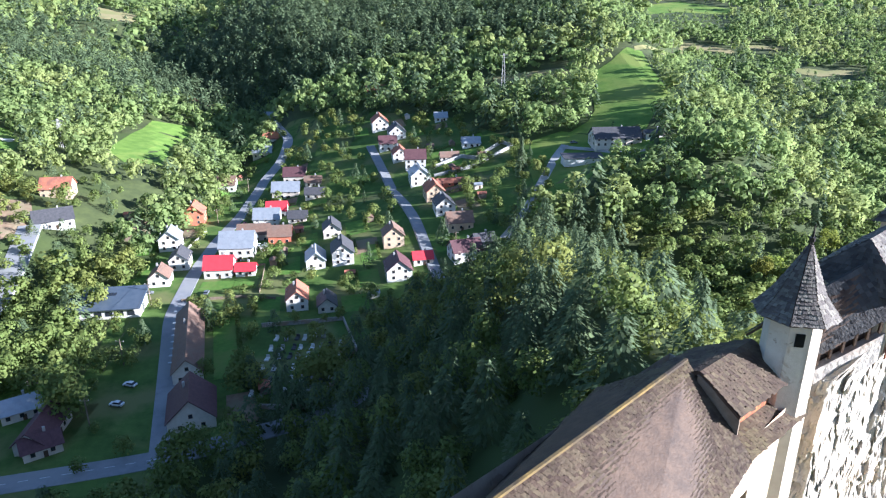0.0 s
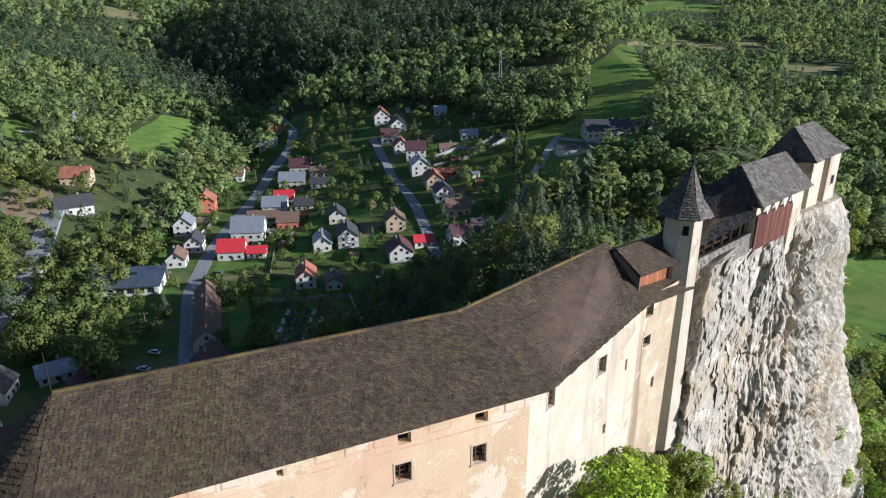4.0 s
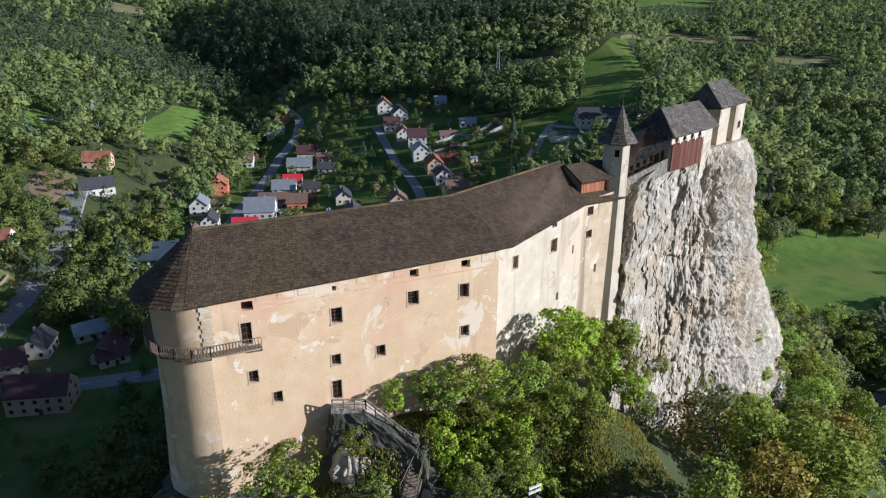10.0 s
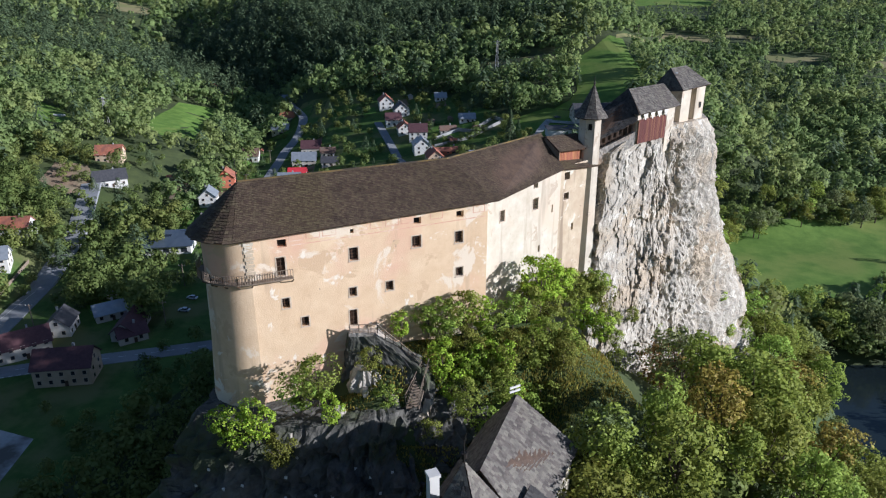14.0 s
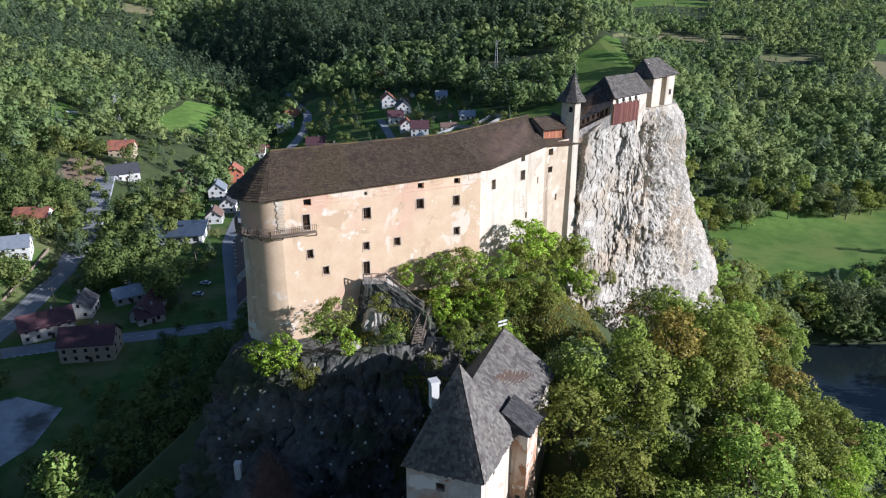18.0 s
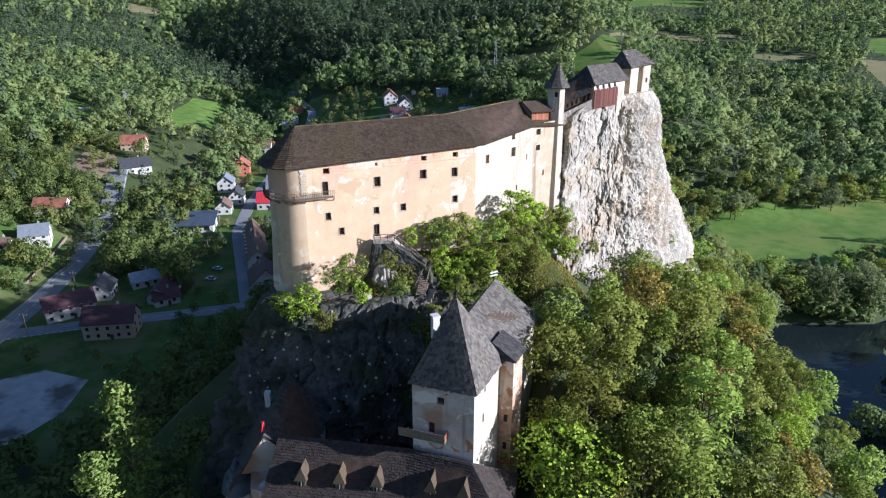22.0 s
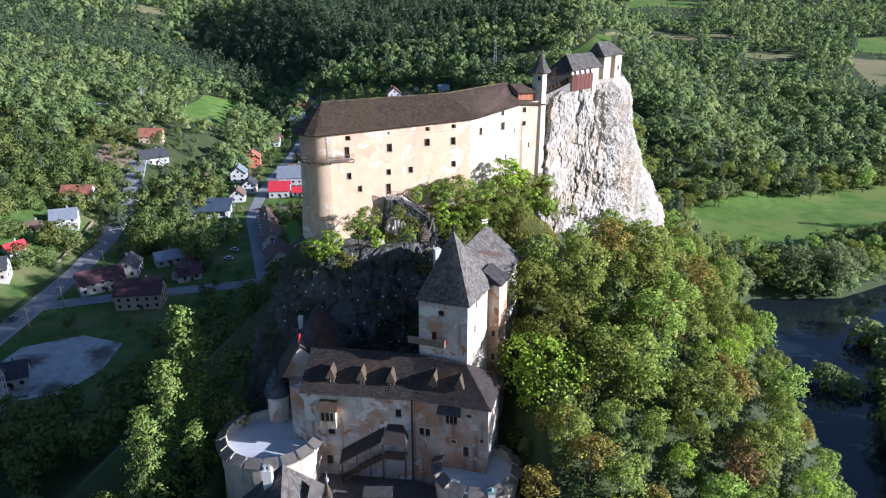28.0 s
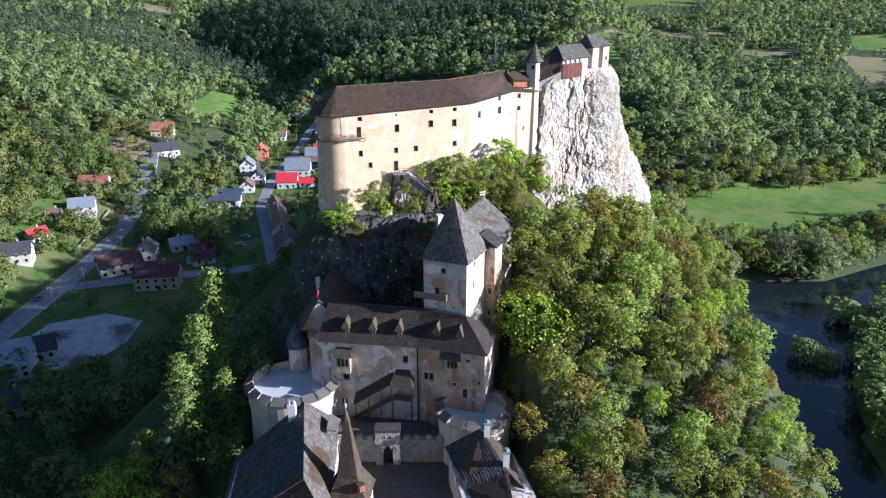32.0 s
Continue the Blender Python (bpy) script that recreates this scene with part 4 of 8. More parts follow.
# ---- white tower below the palace ----
TD, TN = (0.944, -0.330), (-0.330, -0.944)
RD, RN = (0.438, 0.899), (0.899, -0.438)
TW, TCn, TE, TR = (-3.5, 114.6), (4.2, 111.9), (14.3, 132.6), (7.9, 119.5)
OTW = (4, 118, 58)
tower = thing("white_tower", OTW, "tall white plastered tower with a steep grey shingle roof", "castle tower")
wall_face(tower, OTW, TCn, TD, TN, -8.15, 0.0, [(-8.15, 46), (0, 46)], [(-8.15, 75.8), (0, 75.8)], [(-4.4, 73.6, 1.0, 1.0), (-5.6, 69.3, 0.85, 1.7)], M_GREYPL, 0.7, "front_wall", "grey-white stained plaster")
window_in(tower, OTW, TCn, TD, TN, -4.4, 73.6, 1.0, 1.0, 0.7, False, (3, 3))
window_in(tower, OTW, TCn, TD, TN, -5.6, 69.3, 0.85, 1.7, 0.5, False, (0, 0), name="door", back=M_DARKWOOD)
side_w = [(3.4, 74.3, 0.5, 1.1), (3.0, 70.2, 0.5, 1.4), (5.9, 65.5, 0.5, 1.5)]
wall_face(tower, OTW, TCn, RD, RN, 0.0, 8.45, [(0, 46), (8.45, 46)], [(0, 75.8), (8.45, 75.8)], side_w, M_CREAM, 0.7, "side_wall", "bright white plaster")
for s, z, w, h in side_w:
    window_in(tower, OTW, TCn, RD, RN, s, z, w, h, 0.6, False, (0, 0))
TL = (TW[0] + RD[0] * 8.45, TW[1] + RD[1] * 8.45)
part("rear_wall", Geo(OTW).add([(*TW, 54), (*TL, 54), (*TL, 75.8), (*TW, 75.8), (*TR, 54), (*TR, 75.8)], [(1, 0, 3, 2), (4, 1, 2, 5)]).mesh("rear_wall", M_GREYPL), tower)
tip = (1.95, 116.85, 86.2)
ov = []
for p in (TW, TCn, TR, TL):
    v = Vector((p[0] - tip[0], p[1] - tip[1])) * 1.10
    ov.append((tip[0] + v.x, tip[1] + v.y, 75.5))
for i in range(4):
    roof_face(tower, OTW, [ov[i], ov[(i + 1) % 4], (tip[0] + 0.01, tip[1], tip[2]), tip], M_SHINGLE_GREY, 101 + i, 30, 0.36)
part("finial", Geo(OTW).tube(tip, 0.10, 0.03, 86.0, 88.2, 8).tube(tip, 0.26, 0.26, 86.5, 87.0, 8).mesh("finial", M_BAR), tower, "iron ball finial")
# rear wing with the projecting bay
RW = (TE[0] - 0.899 * 9.5, TE[1] + 0.438 * 9.5)
TLb = (TR[0] - 0.899 * 9.5, TR[1] + 0.438 * 9.5)
wing_w = [(16.4, 72.6, 0.7, 1.3), (16.9, 68.6, 0.7, 1.3), (19.0, 65.0, 0.7, 1.3), (20.0, 71.0, 0.7, 1.2), (21.0, 67.5, 0.7, 1.2)]
wall_face(tower, OTW, TCn, RD, RN, 12.0, 23.0, [(12, 44), (23, 44)], [(12, 75.3), (23, 75.3)], wing_w, M_CREAM, 0.7, "wing_wall", "flaking white plaster over brick")
for s, z, w, h in wing_w:
    window_in(tower, OTW, TCn, RD, RN, s, z, w, h, 0.6, False, (1, 1))
part("wing_rear", Geo(OTW).add([(*TE, 54), (*RW, 54), (*RW, 75.3), (*TE, 75.3), (*TLb, 54), (*TLb, 75.3), (*TR, 54), (*TR, 75.3)], [(0, 1, 2, 3), (1, 4, 5, 2), (4, 6, 7, 5)]).mesh("wing_rear", M_GREYPL), tower)
bay = [(TCn[0] + RD[0] * 8.45, TCn[1] + RD[1] * 8.45), (TCn[0] + RD[0] * 8.6 + RN[0] * 1.9, TCn[1] + RD[1] * 8.6 + RN[1] * 1.9), (TCn[0] + RD[0] * 12.2 + RN[0] * 1.9, TCn[1] + RD[1] * 12.2 + RN[1] * 1.9), (TCn[0] + RD[0] * 12.4, TCn[1] + RD[1] * 12.4)]
part("bay", Geo(OTW).prism(bay, 46, 76.2).mesh("bay", M_BRICK), tower, "ochre projecting bay with worn brickwork")
for z in (67.0, 62.5):
    c = Vector(bay[0]).lerp(Vector(bay[1]), 0.55)
    part("bay_window", Geo(OTW).box((c.x, c.y, z), (0.12, 0.5, 1.1), math.atan2(RN[1], RN[0]) - math.pi / 2).mesh("bay_window", M_VOID), tower)
b0, b1, b2, b3 = [Vector((*p, 76.0)) for p in bay]
bo = Vector((*RN, 0)) * 0.4
bt0, bt1 = b0 + Vector((*RN, 0)) * -1.2 + Vector((0, 0, 2.1)), b3 + Vector((*RN, 0)) * -1.2 + Vector((0, 0, 2.1))
bs0, bs1 = b1 + bo - Vector((*RD, 0)) * 0.3, b2 + bo + Vector((*RD, 0)) * 0.3
roof_face(tower, OTW, [bs0, bs1, bt1, bt0], M_SHINGLE_DARK, 111, 8, 0.3, "bay_deck")
roof_face(tower, OTW, [b0 - Vector((*RD, 0)) * 0.4, bs0, bt0 + Vector((0.02, 0, 0)), bt0], M_SHINGLE_DARK, 112, 8, 0.3, "bay_deck")
rA, rB = Vector((3.6, 121.6, 81.4)), Vector((8.3, 134.2, 81.0))
eR0, eR1 = Vector((*TR, 75.4)) + Vector((*RN, 0)) * 0.5, Vector((*TE, 75.3)) + Vector((*RN, 0)) * 0.5 + Vector((*RD, 0)) * 0.4
eL0, eL1 = Vector((*TLb, 75.4)) - Vector((*RN, 0)) * 0.5, Vector((*RW, 75.3)) - Vector((*RN, 0)) * 0.5 + Vector((*RD, 0)) * 0.4
roof_face(tower, OTW, [eR0, eR1, rB, rA], M_SHINGLE_GREY, 121, 18, 0.36, "wing_deck")
roof_face(tower, OTW, [eL1, eL0, rA, rB], M_SHINGLE_GREY, 122, 18, 0.6, "wing_deck")
roof_face(tower, OTW, [eR1, eL1, rB + Vector((0.01, 0, 0)), rB], M_SHINGLE_GREY, 123, 18, 0.4, "wing_deck")
part("chimney", Geo(OTW).box((-0.6, 121.0, 79.8), (0.9, 0.9, 3.2), 0.4).box((-0.6, 121.0, 81.5), (1.1, 1.1, 0.3), 0.4).mesh("chimney", M_WHITE), tower, "white chimney stack")
# its wooden walkway
OV = (-4, 112.4, 67)
def tp(s, t):
    return Vector((TCn[0] + TD[0] * s - TN[0] * t, TCn[1] + TD[1] * s - TN[1] * t, 0))
walkway = thing("walkway", OV, "wooden walkway with board railing on the tower front", "walkway")
pw = [tp(-9.6, -0.02), tp(-3.4, -0.02), tp(-3.4, -1.3), tp(-9.6, -1.3)]
part("deck", Geo(OV).sheet([p + Vector((0, 0, 68.4)) for p in (pw[3], pw[2], pw[1], pw[0])], 0.2).mesh("deck", M_WOOD), walkway)
for i in range(26):
    p = pw[3].lerp(pw[2], (i + 0.5) / 26)
    part("board", Geo(OV).box(p + Vector((0, 0, 68.95)), (0.27, 0.06, 1.05), math.atan2(TD[1], TD[0])).mesh("board", M_WOOD), walkway)
for i in range(4):
    p = pw[2].lerp(pw[1], (i + 0.5) / 4)
    part("board", Geo(OV).box(p + Vector((0, 0, 68.95)), (0.06, 0.27, 1.05), math.atan2(TD[1], TD[0])).mesh("board", M_REDWOOD), walkway)


# painted frieze under the palace eaves: pale panels framed by faded red bands
ang1 = math.atan2(D1[1], D1[0])
def zf_(q):
    return 96.15 + 0.5 * (q + 26) / 26


part("painted_band", Geo(O).sheet([(*on1(-24.0, -0.008), 94.95), (*on1(-0.2, -0.008), 95.25), (*on1(-0.2, -0.008), 95.37), (*on1(-24.0, -0.008), 95.07)], 0.01).mesh("painted_band", M_FRIEZE), palace, "faded red painted band")
for i in range(13):
    s0 = -23.4 + i * 1.85
    if any(abs(s0 - v[0]) < v[2] / 2 + 0.75 for v in vents1):
        continue
    c = on1(s0, -0.006)
    part("painted_band", Geo(O).box((c[0], c[1], zf_(s0) - 0.25), (1.62, 0.02, 0.98), ang1).mesh("painted_band", M_FRIEZE), palace)
    c = on1(s0, -0.012)
    part("painted_panel", Geo(O).box((c[0], c[1], zf_(s0) - 0.25), (1.40, 0.02, 0.76), ang1).mesh("painted_panel", M_PINK), palace, "faded cream painted panel")
# quoins and the moulding below the eaves of the round end
for k in range(11):
    c = on1(-28.6 + 0.02, -0.004)
    part("corner_stone", Geo(O).box((c[0], c[1], 92.0 + 0.42 * k), (0.8 + 0.25 * (k % 2), 0.05, 0.36), ang1).mesh("corner_stone", M_OCHRE), palace)
# ---- lower palace ----
D3, N3, EM = (0.993, -0.1185), (-0.1185, -0.993), (-4.6, 108.9)
D4, N4 = (0.966, -0.258), (-0.258, -0.966)


def on3(s, t=0.0):
    return (EM[0] + D3[0] * s - N3[0] * t, EM[1] + D3[1] * s - N3[1] * t)


def on4(s, t=0.0):
    return (EM[0] + D4[0] * s - N4[0] * t, EM[1] + D4[1] * s - N4[1] * t)


OL = (-6, 110, 46)
lower = thing("lower_palace", OL, "grey and rust-stained lower palace with dormered shingle roof", "castle building")
lw = [(-13.4, 53.6, 1.2, 1.5), (-2.2, 57.9, 0.95, 1.5)]
wall_face(lower, OL, EM, D3, N3, -17.7, 0.0, [(-17.7, 30), (0, 30)], [(-17.7, 61.1), (0, 61.1)], lw + [(-14.0, 47.8, 1.1, 2.0)], M_GREYPL, 0.6, "front_wall", "stained and flaking white-grey plaster")
for s, z, w, h in lw:
    window_in(lower, OL, EM, D3, N3, s, z, w, h, 0.5, True, (1, 2))
window_in(lower, OL, EM, D3, N3, -14.0, 47.8, 1.1, 2.0, 0.5, True, (0, 0), name="door", back=M_DARKWOOD)
rw_ = [(1.6, 54.9, 0.85, 1.5), (2.6, 54.9, 0.85, 1.5), (5.8, 57.9, 0.55, 1.5), (6.45, 57.9, 0.55, 1.5), (7.1, 57.9, 0.55, 1.5), (9.3, 59.2, 0.8, 0.5), (6.9, 54.0, 0.75, 0.55), (11.4, 54.9, 0.5, 0.55)]
wall_face(lower, OL, EM, D4, N4, 0.0, 12.4, [(0, 30), (12.4, 30)], [(0, 61.1), (12.4, 61.1)], rw_ + [(8.9, 52.4, 0.95, 1.9)], M_RUST, 0.6, "side_wall", "rust-stained plaster")
for s, z, w, h in rw_:
    window_in(lower, OL, EM, D4, N4, s, z, w, h, 0.5, w > 0.6, (0, 1))
window_in(lower, OL, EM, D4, N4, 8.9, 52.4, 0.95, 1.9, 0.5, True, (0, 0), name="door", back=M_DARKWOOD)
part("arch_hood", Geo(OL).box((*on4(2.1, -0.06), 55.9), (2.4, 0.2, 0.3), math.atan2(D4[1], D4[0])).mesh("arch_hood", M_FRAME), lower)
part("window_hood", Geo(OL).sheet([(*on4(4.2, -0.9), 59.3), (*on4(8.2, -0.9), 59.3), (*on4(8.0, 0.0), 60.5), (*on4(4.4, 0.0), 60.5)], 0.1).mesh("window_hood", M_SHINGLE_DARK), lower, "dark shingled window hood")
part("downpipe", Geo(OL).tube(on3(0, -0.12), 0.11, 0.11, 44, 61, 8).mesh("downpipe", M_BAR), lower, "dark iron downpipe")
back = [on4(12.4, 0), on4(12.4, 9.5), on4(0, 9.5), on3(-17.7, 11.0), on3(-17.7, 0)]
g = Geo(OL)
for a, b in zip(back[:-1], back[1:]):
    g.add([(*a, 30), (*b, 30), (*b, 61), (*a, 61)], [(0, 1, 2, 3)])
part("rear_wall", g.mesh("rear_wall", M_GREYPL), lower)
# oriel
oc = on3(-13.6, -0.55)
orl = Geo(OL).box((oc[0], oc[1], 56.6), (2.6, 1.1, 3.6), math.atan2(D3[1], D3[0]))
ob_oriel = part("oriel", orl.mesh("oriel", M_OCHRE), lower, "worn stone oriel with three windows")
for k in (-0.75, 0, 0.75):
    c = on3(-13.6 + k, -1.12)
    part("pane", Geo(OL).box((c[0], c[1], 57.1), (0.5, 0.06, 1.5), math.atan2(D3[1], D3[0])).mesh("pane", M_VOID), ob_oriel)
part("oriel_roof", Geo(OL).sheet([(*on3(-15.4, -1.6), 58.4), (*on3(-11.8, -1.6), 58.4), (*on3(-12.2, 0.0), 59.7), (*on3(-15.0, 0.0), 59.7)], 0.12).mesh("oriel_roof", M_SHINGLE), lower)
# its roof
e0, e1, e2 = on3(-18.3, -0.5), on3(0.05, -0.55), on4(12.9, -0.5)
q0, q1, q2 = (-21.4, 117.0), (-4.2, 114.0), (3.9, 110.9)
roof_face(lower, OL, [(*e0, 60.9), (*e1, 60.9), (*q1, 66.0), (*q0, 66.0)], M_SHINGLE_BROWN, 131, 22, 0.36)
roof_face(lower, OL, [(*e1, 60.9), (*e2, 60.9), (*q2, 66.0), (*q1, 66.0)], M_SHINGLE_BROWN, 132, 22, 0.36)
be0, be1, be2 = on3(-18.3, 11.6), on4(0, 10.0), on4(12.9, 10.0)
roof_face(lower, OL, [(*be1, 60.9), (*be0, 60.9), (*q0, 66.0), (*q1, 66.0)], M_SHINGLE_DARK, 133, 14, 0.6)
roof_face(lower, OL, [(*be2, 60.9), (*be1, 60.9), (*q1, 66.0), (*q2, 66.0)], M_SHINGLE_DARK, 134, 14, 0.6)
roof_face(lower, OL, [(*e2, 60.9), (*be2, 60.9), (q2[0], q2[1] + 0.05, 66.0), (*q2, 66.0)], M_SHINGLE_BROWN, 135, 20, 0.4)
part("west_gable", Geo(OL).add([(*on3(-17.7, 0), 60.9), (*on3(-17.7, 11), 60.9), (*q0, 65.9)], [(0, 1, 2)]).mesh("west_gable", M_GREYPL), lower)


def dormer(parent, o, base, d, n, w=1.1, h=1.3):
    """A small roof dormer: cheeks, window and a steep pointed roof; base: the middle of its front sill."""
    b = Vector(base)
    D, Nn, U = Vector((*d, 0)), Vector((*n, 0)), Vector((0, 0, 1))
    deep = 2.2
    g = Geo(o)
    f0, f1 = b - D * w / 2, b + D * w / 2
    g.add([f0, f1, f1 + U * h, b + U * (h + 0.5), f0 + U * h, f0 - Nn * deep, f1 - Nn * deep, f1 - Nn * deep + U * h, f0 - Nn * deep + U * h], [(0, 1, 2, 3, 4), (1, 6, 7, 2), (5, 0, 4, 8)])
    dm = part("dormer", g.mesh("dormer", M_WOOD), parent, "wooden dormer with a pointed shingle roof")
    top = b + U * (h + 1.6)
    e0_, e1_ = f0 - D * 0.28 + U * (h - 0.1) + Nn * 0.3, f1 + D * 0.28 + U * (h - 0.1) + Nn * 0.3
    g2 = Geo(o)
    tb = top - Nn * 0.2
    g2.sheet([e0_ - Nn * deep, e0_, tb, top - Nn * deep], 0.08)
    g2.sheet([e1_, e1_ - Nn * deep, top - Nn * deep, tb], 0.08)
    g2.sheet([e0_, e1_, tb], 0.08)
    part("dormer_roof", g2.mesh("dormer_roof", M_SHINGLE), dm)
    part("pane", Geo(o).box(b + Nn * 0.02 + U * h * 0.5, (w * 0.6, 0.08, h * 0.75), math.atan2(d[1], d[0])).mesh("pane", M_GLASS), dm)
    part("mullion", Geo(o).box(b + Nn * 0.06 + U * h * 0.5, (0.07, 0.06, h * 0.75), math.atan2(d[1], d[0])).mesh("mullion", M_WHITE), dm)


for s in (-13.3, -8.3, -3.5):
    c = on3(s, 1.0)
    dormer(lower, OL, (c[0], c[1], 61.9), D3, N3)
for s in (3.2, 7.4):
    c = on4(s, 1.2)
    dormer(lower, OL, (c[0], c[1], 62.0), D4, N4)

# covered outside stair
OS = (*on3(-6, -1.5), 46)
stair = thing("covered_stair", OS, "dark covered wooden stair climbing the palace wall", "staircase")
part("roof_slope", Geo(OS).sheet([(*on3(-11.8, -2.2), 48.9), (*on3(-4.6, -2.2), 53.9), (*on3(-4.6, 0), 55.2), (*on3(-11.8, 0), 50.2)], 0.14).mesh("roof_slope", M_SHINGLE_BROWN), stair)
part("landing_roof", Geo(OS).sheet([(*on3(-4.8, -2.4), 53.4), (*on3(-0.6, -2.4), 53.4), (*on3(-1.5, 0), 55.8), (*on3(-4.0, 0), 55.8)], 0.14).sheet([(*on3(-0.6, -2.4), 53.4), (*on3(-0.6, 0), 53.6), (*on3(-1.5, 0), 55.8)], 0.14).mesh("landing_roof", M_SHINGLE_BROWN), stair)
for i in range(16):
    f = (i + 0.5) / 16
    c = on3(-11.6 + 7.2 * f, -1.0)
    part("step", Geo(OS).box((c[0], c[1], 45.4 + 5.0 * f), (0.55, 1.9, 0.14), math.atan2(D3[1], D3[0])).mesh("step", M_WOOD), stair)
part("landing", Geo(OS).box((*on3(-2.6, -1.0), 50.4), (3.6, 2.0, 0.2), math.atan2(D3[1], D3[0])).mesh("landing", M_WOOD), stair)
for s, z0, z1 in ((-11.4, 44.5, 49.0), (-8.9, 46, 50.9), (-6.6, 47, 52.4), (-4.5, 46, 53.5), (-0.9, 46, 53.4)):
    c = on3(s, -2.0)
    part("post", Geo(OS).box((c[0], c[1], (z0 + z1) / 2), (0.2, 0.2, z1 - z0)).mesh("post", M_DARKWOOD), stair)
part("balustrade", Geo(OS).sheet([(*on3(-11.6, -2.0), 45.5), (*on3(-4.4, -2.0), 50.5), (*on3(-4.4, -2.0), 51.5), (*on3(-11.6, -2.0), 46.5)], 0.08).sheet([(*on3(-4.4, -2.0), 50.5), (*on3(-0.8, -2.0), 50.5), (*on3(-0.8, -2.0), 51.5), (*on3(-4.4, -2.0), 51.5)], 0.08).mesh("balustrade", M_DARKWOOD), stair)


# ---- the two round bastions ----
def rondel(c, r, zf, zb, label, a0, a1, n_m, wall, seed):
    """A round battery: tapering wall, paved floor, parapet with shingle-capped merlons."""
    o = (c[0], c[1], zb)
    t = thing("bastion", o, label, "bastion")
    n = 40
    vs, fs = [], []
    for z, k in ((zb, 1.10), (zf - 2.2, 1.0), (zf - 2.0, 1.03), (zf + 1.0, 1.03), (zf + 1.0, 0.95), (zf, 0.95)):
        vs += [(c[0] + r * k * math.cos(2 * math.pi * i / n), c[1] + r * k * math.sin(2 * math.pi * i / n), z) for i in range(n)]
    for j in range(5):
        fs += [(j * n + i, j * n + (i + 1) % n, (j + 1) * n + (i + 1) % n, (j + 1) * n + i) for i in range(n)]
    part("wall", Geo(o).add(vs, fs).mesh("wall", wall), t, "weathered plaster and rubble wall")
    part("floor", Geo(o).tube(c, r * 0.955, r * 0.955, zf - 0.3, zf, 40).mesh("floor", M_FLOOR), t, "pale boarded platform floor")
    for i in range(n_m):
        a = math.radians(a0 + (a1 - a0) * i / (n_m - 1))
        p = (c[0] + r * 0.99 * math.cos(a), c[1] + r * 0.99 * math.sin(a))
        m = part("merlon", Geo(o).box((p[0], p[1], zf + 1.35), (0.7, 2.0, 0.9), a).mesh("merlon", wall), t)
        u, v = Vector((math.cos(a), math.sin(a), 0)), Vector((-math.sin(a), math.cos(a), 0))
        b = Vector((p[0], p[1], zf + 1.7))
        pts = [b + u * 0.95 - v * 1.25 - Vector((0, 0, 0.1)), b + u * 0.95 + v * 1.25 - Vector((0, 0, 0.1)), b - u * 0.75 + v * 1.1 + Vector((0, 0, 0.75)), b - u * 0.75 - v * 1.1 + Vector((0, 0, 0.75))]
        part("merlon_cap", Geo(o).sheet(pts, 0.12).mesh("merlon_cap", M_SHINGLE_GREY), m, "grey shingle cap")
    return t


rondel((-28.2, 112.2), 8.2, 50.2, 30, "large round bastion with boarded platform and capped merlons", -215, -20, 11, M_CREAM, 1)
rondel((5.7, 105.4), 6.4, 48.8, 30, "smaller round bastion with boarded platform and capped merlons", -200, 40, 10, M_CREAM, 2)

# ---- inner gate wall and courtyards ----
OGW = (-8, 102.4, 41)
gate = thing("gate_wall", OGW, "rubble stone gate wall with battlements and an arched gate", "castle wall")
for x0, x1 in ((-19.5, -12.0), (-7.6, 0.4)):
    w = part("wall", Geo(OGW).box(((x0 + x1) / 2, 102.5, 42.5), (x1 - x0, 1.1, 6.6)).mesh("wall", M_STONE), gate)
    k = int((x1 - x0) / 1.7)
    for i in range(k):
        part("merlon", Geo(OGW).box((x0 + (i + 0.5) * (x1 - x0) / k, 102.2, 46.15), (1.0, 0.6, 0.8)).mesh("merlon", M_STONE), w)
g = Geo(OGW)
g.box((-11.35, 102.2, 43.6), (1.3, 2.2, 8.8)).box((-8.25, 102.2, 43.6), (1.3, 2.2, 8.8)).box((-9.8, 102.2, 46.6), (1.8, 2.2, 2.8))
for i in range(5):
    a = math.pi * (i + 0.5) / 5
    g.box((-9.8 + 0.85 * math.cos(a), 102.2, 44.35 + 0.85 * math.sin(a)), (0.62, 2.2, 0.4))
part("gatehouse", g.mesh("gatehouse", M_STONE), gate, "stone gatehouse with a round arch")
part("gate_dark", Geo(OGW).box((-9.8, 103.2, 43.0), (1.8, 0.1, 3.6)).mesh("gate_dark", M_VOID), gate)
for dx in (-0.5, 0.5):
    part("loophole", Geo(OGW).box((-9.8 + dx, 101.08, 46.9), (0.22, 0.06, 0.5)).mesh("loophole", M_VOID), gate)
part("gatehouse_top", Geo(OGW).box((-9.8, 102.2, 48.2), (4.6, 2.5, 0.3)).mesh("gatehouse_top", M_SHINGLE_DARK), gate)
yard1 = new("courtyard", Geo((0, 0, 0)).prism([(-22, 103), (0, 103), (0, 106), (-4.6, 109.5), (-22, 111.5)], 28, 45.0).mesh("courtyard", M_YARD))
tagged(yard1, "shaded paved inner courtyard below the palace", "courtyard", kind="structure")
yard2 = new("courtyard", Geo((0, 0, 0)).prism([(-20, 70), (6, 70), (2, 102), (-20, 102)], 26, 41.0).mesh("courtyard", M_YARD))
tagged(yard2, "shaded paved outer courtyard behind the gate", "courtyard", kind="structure")

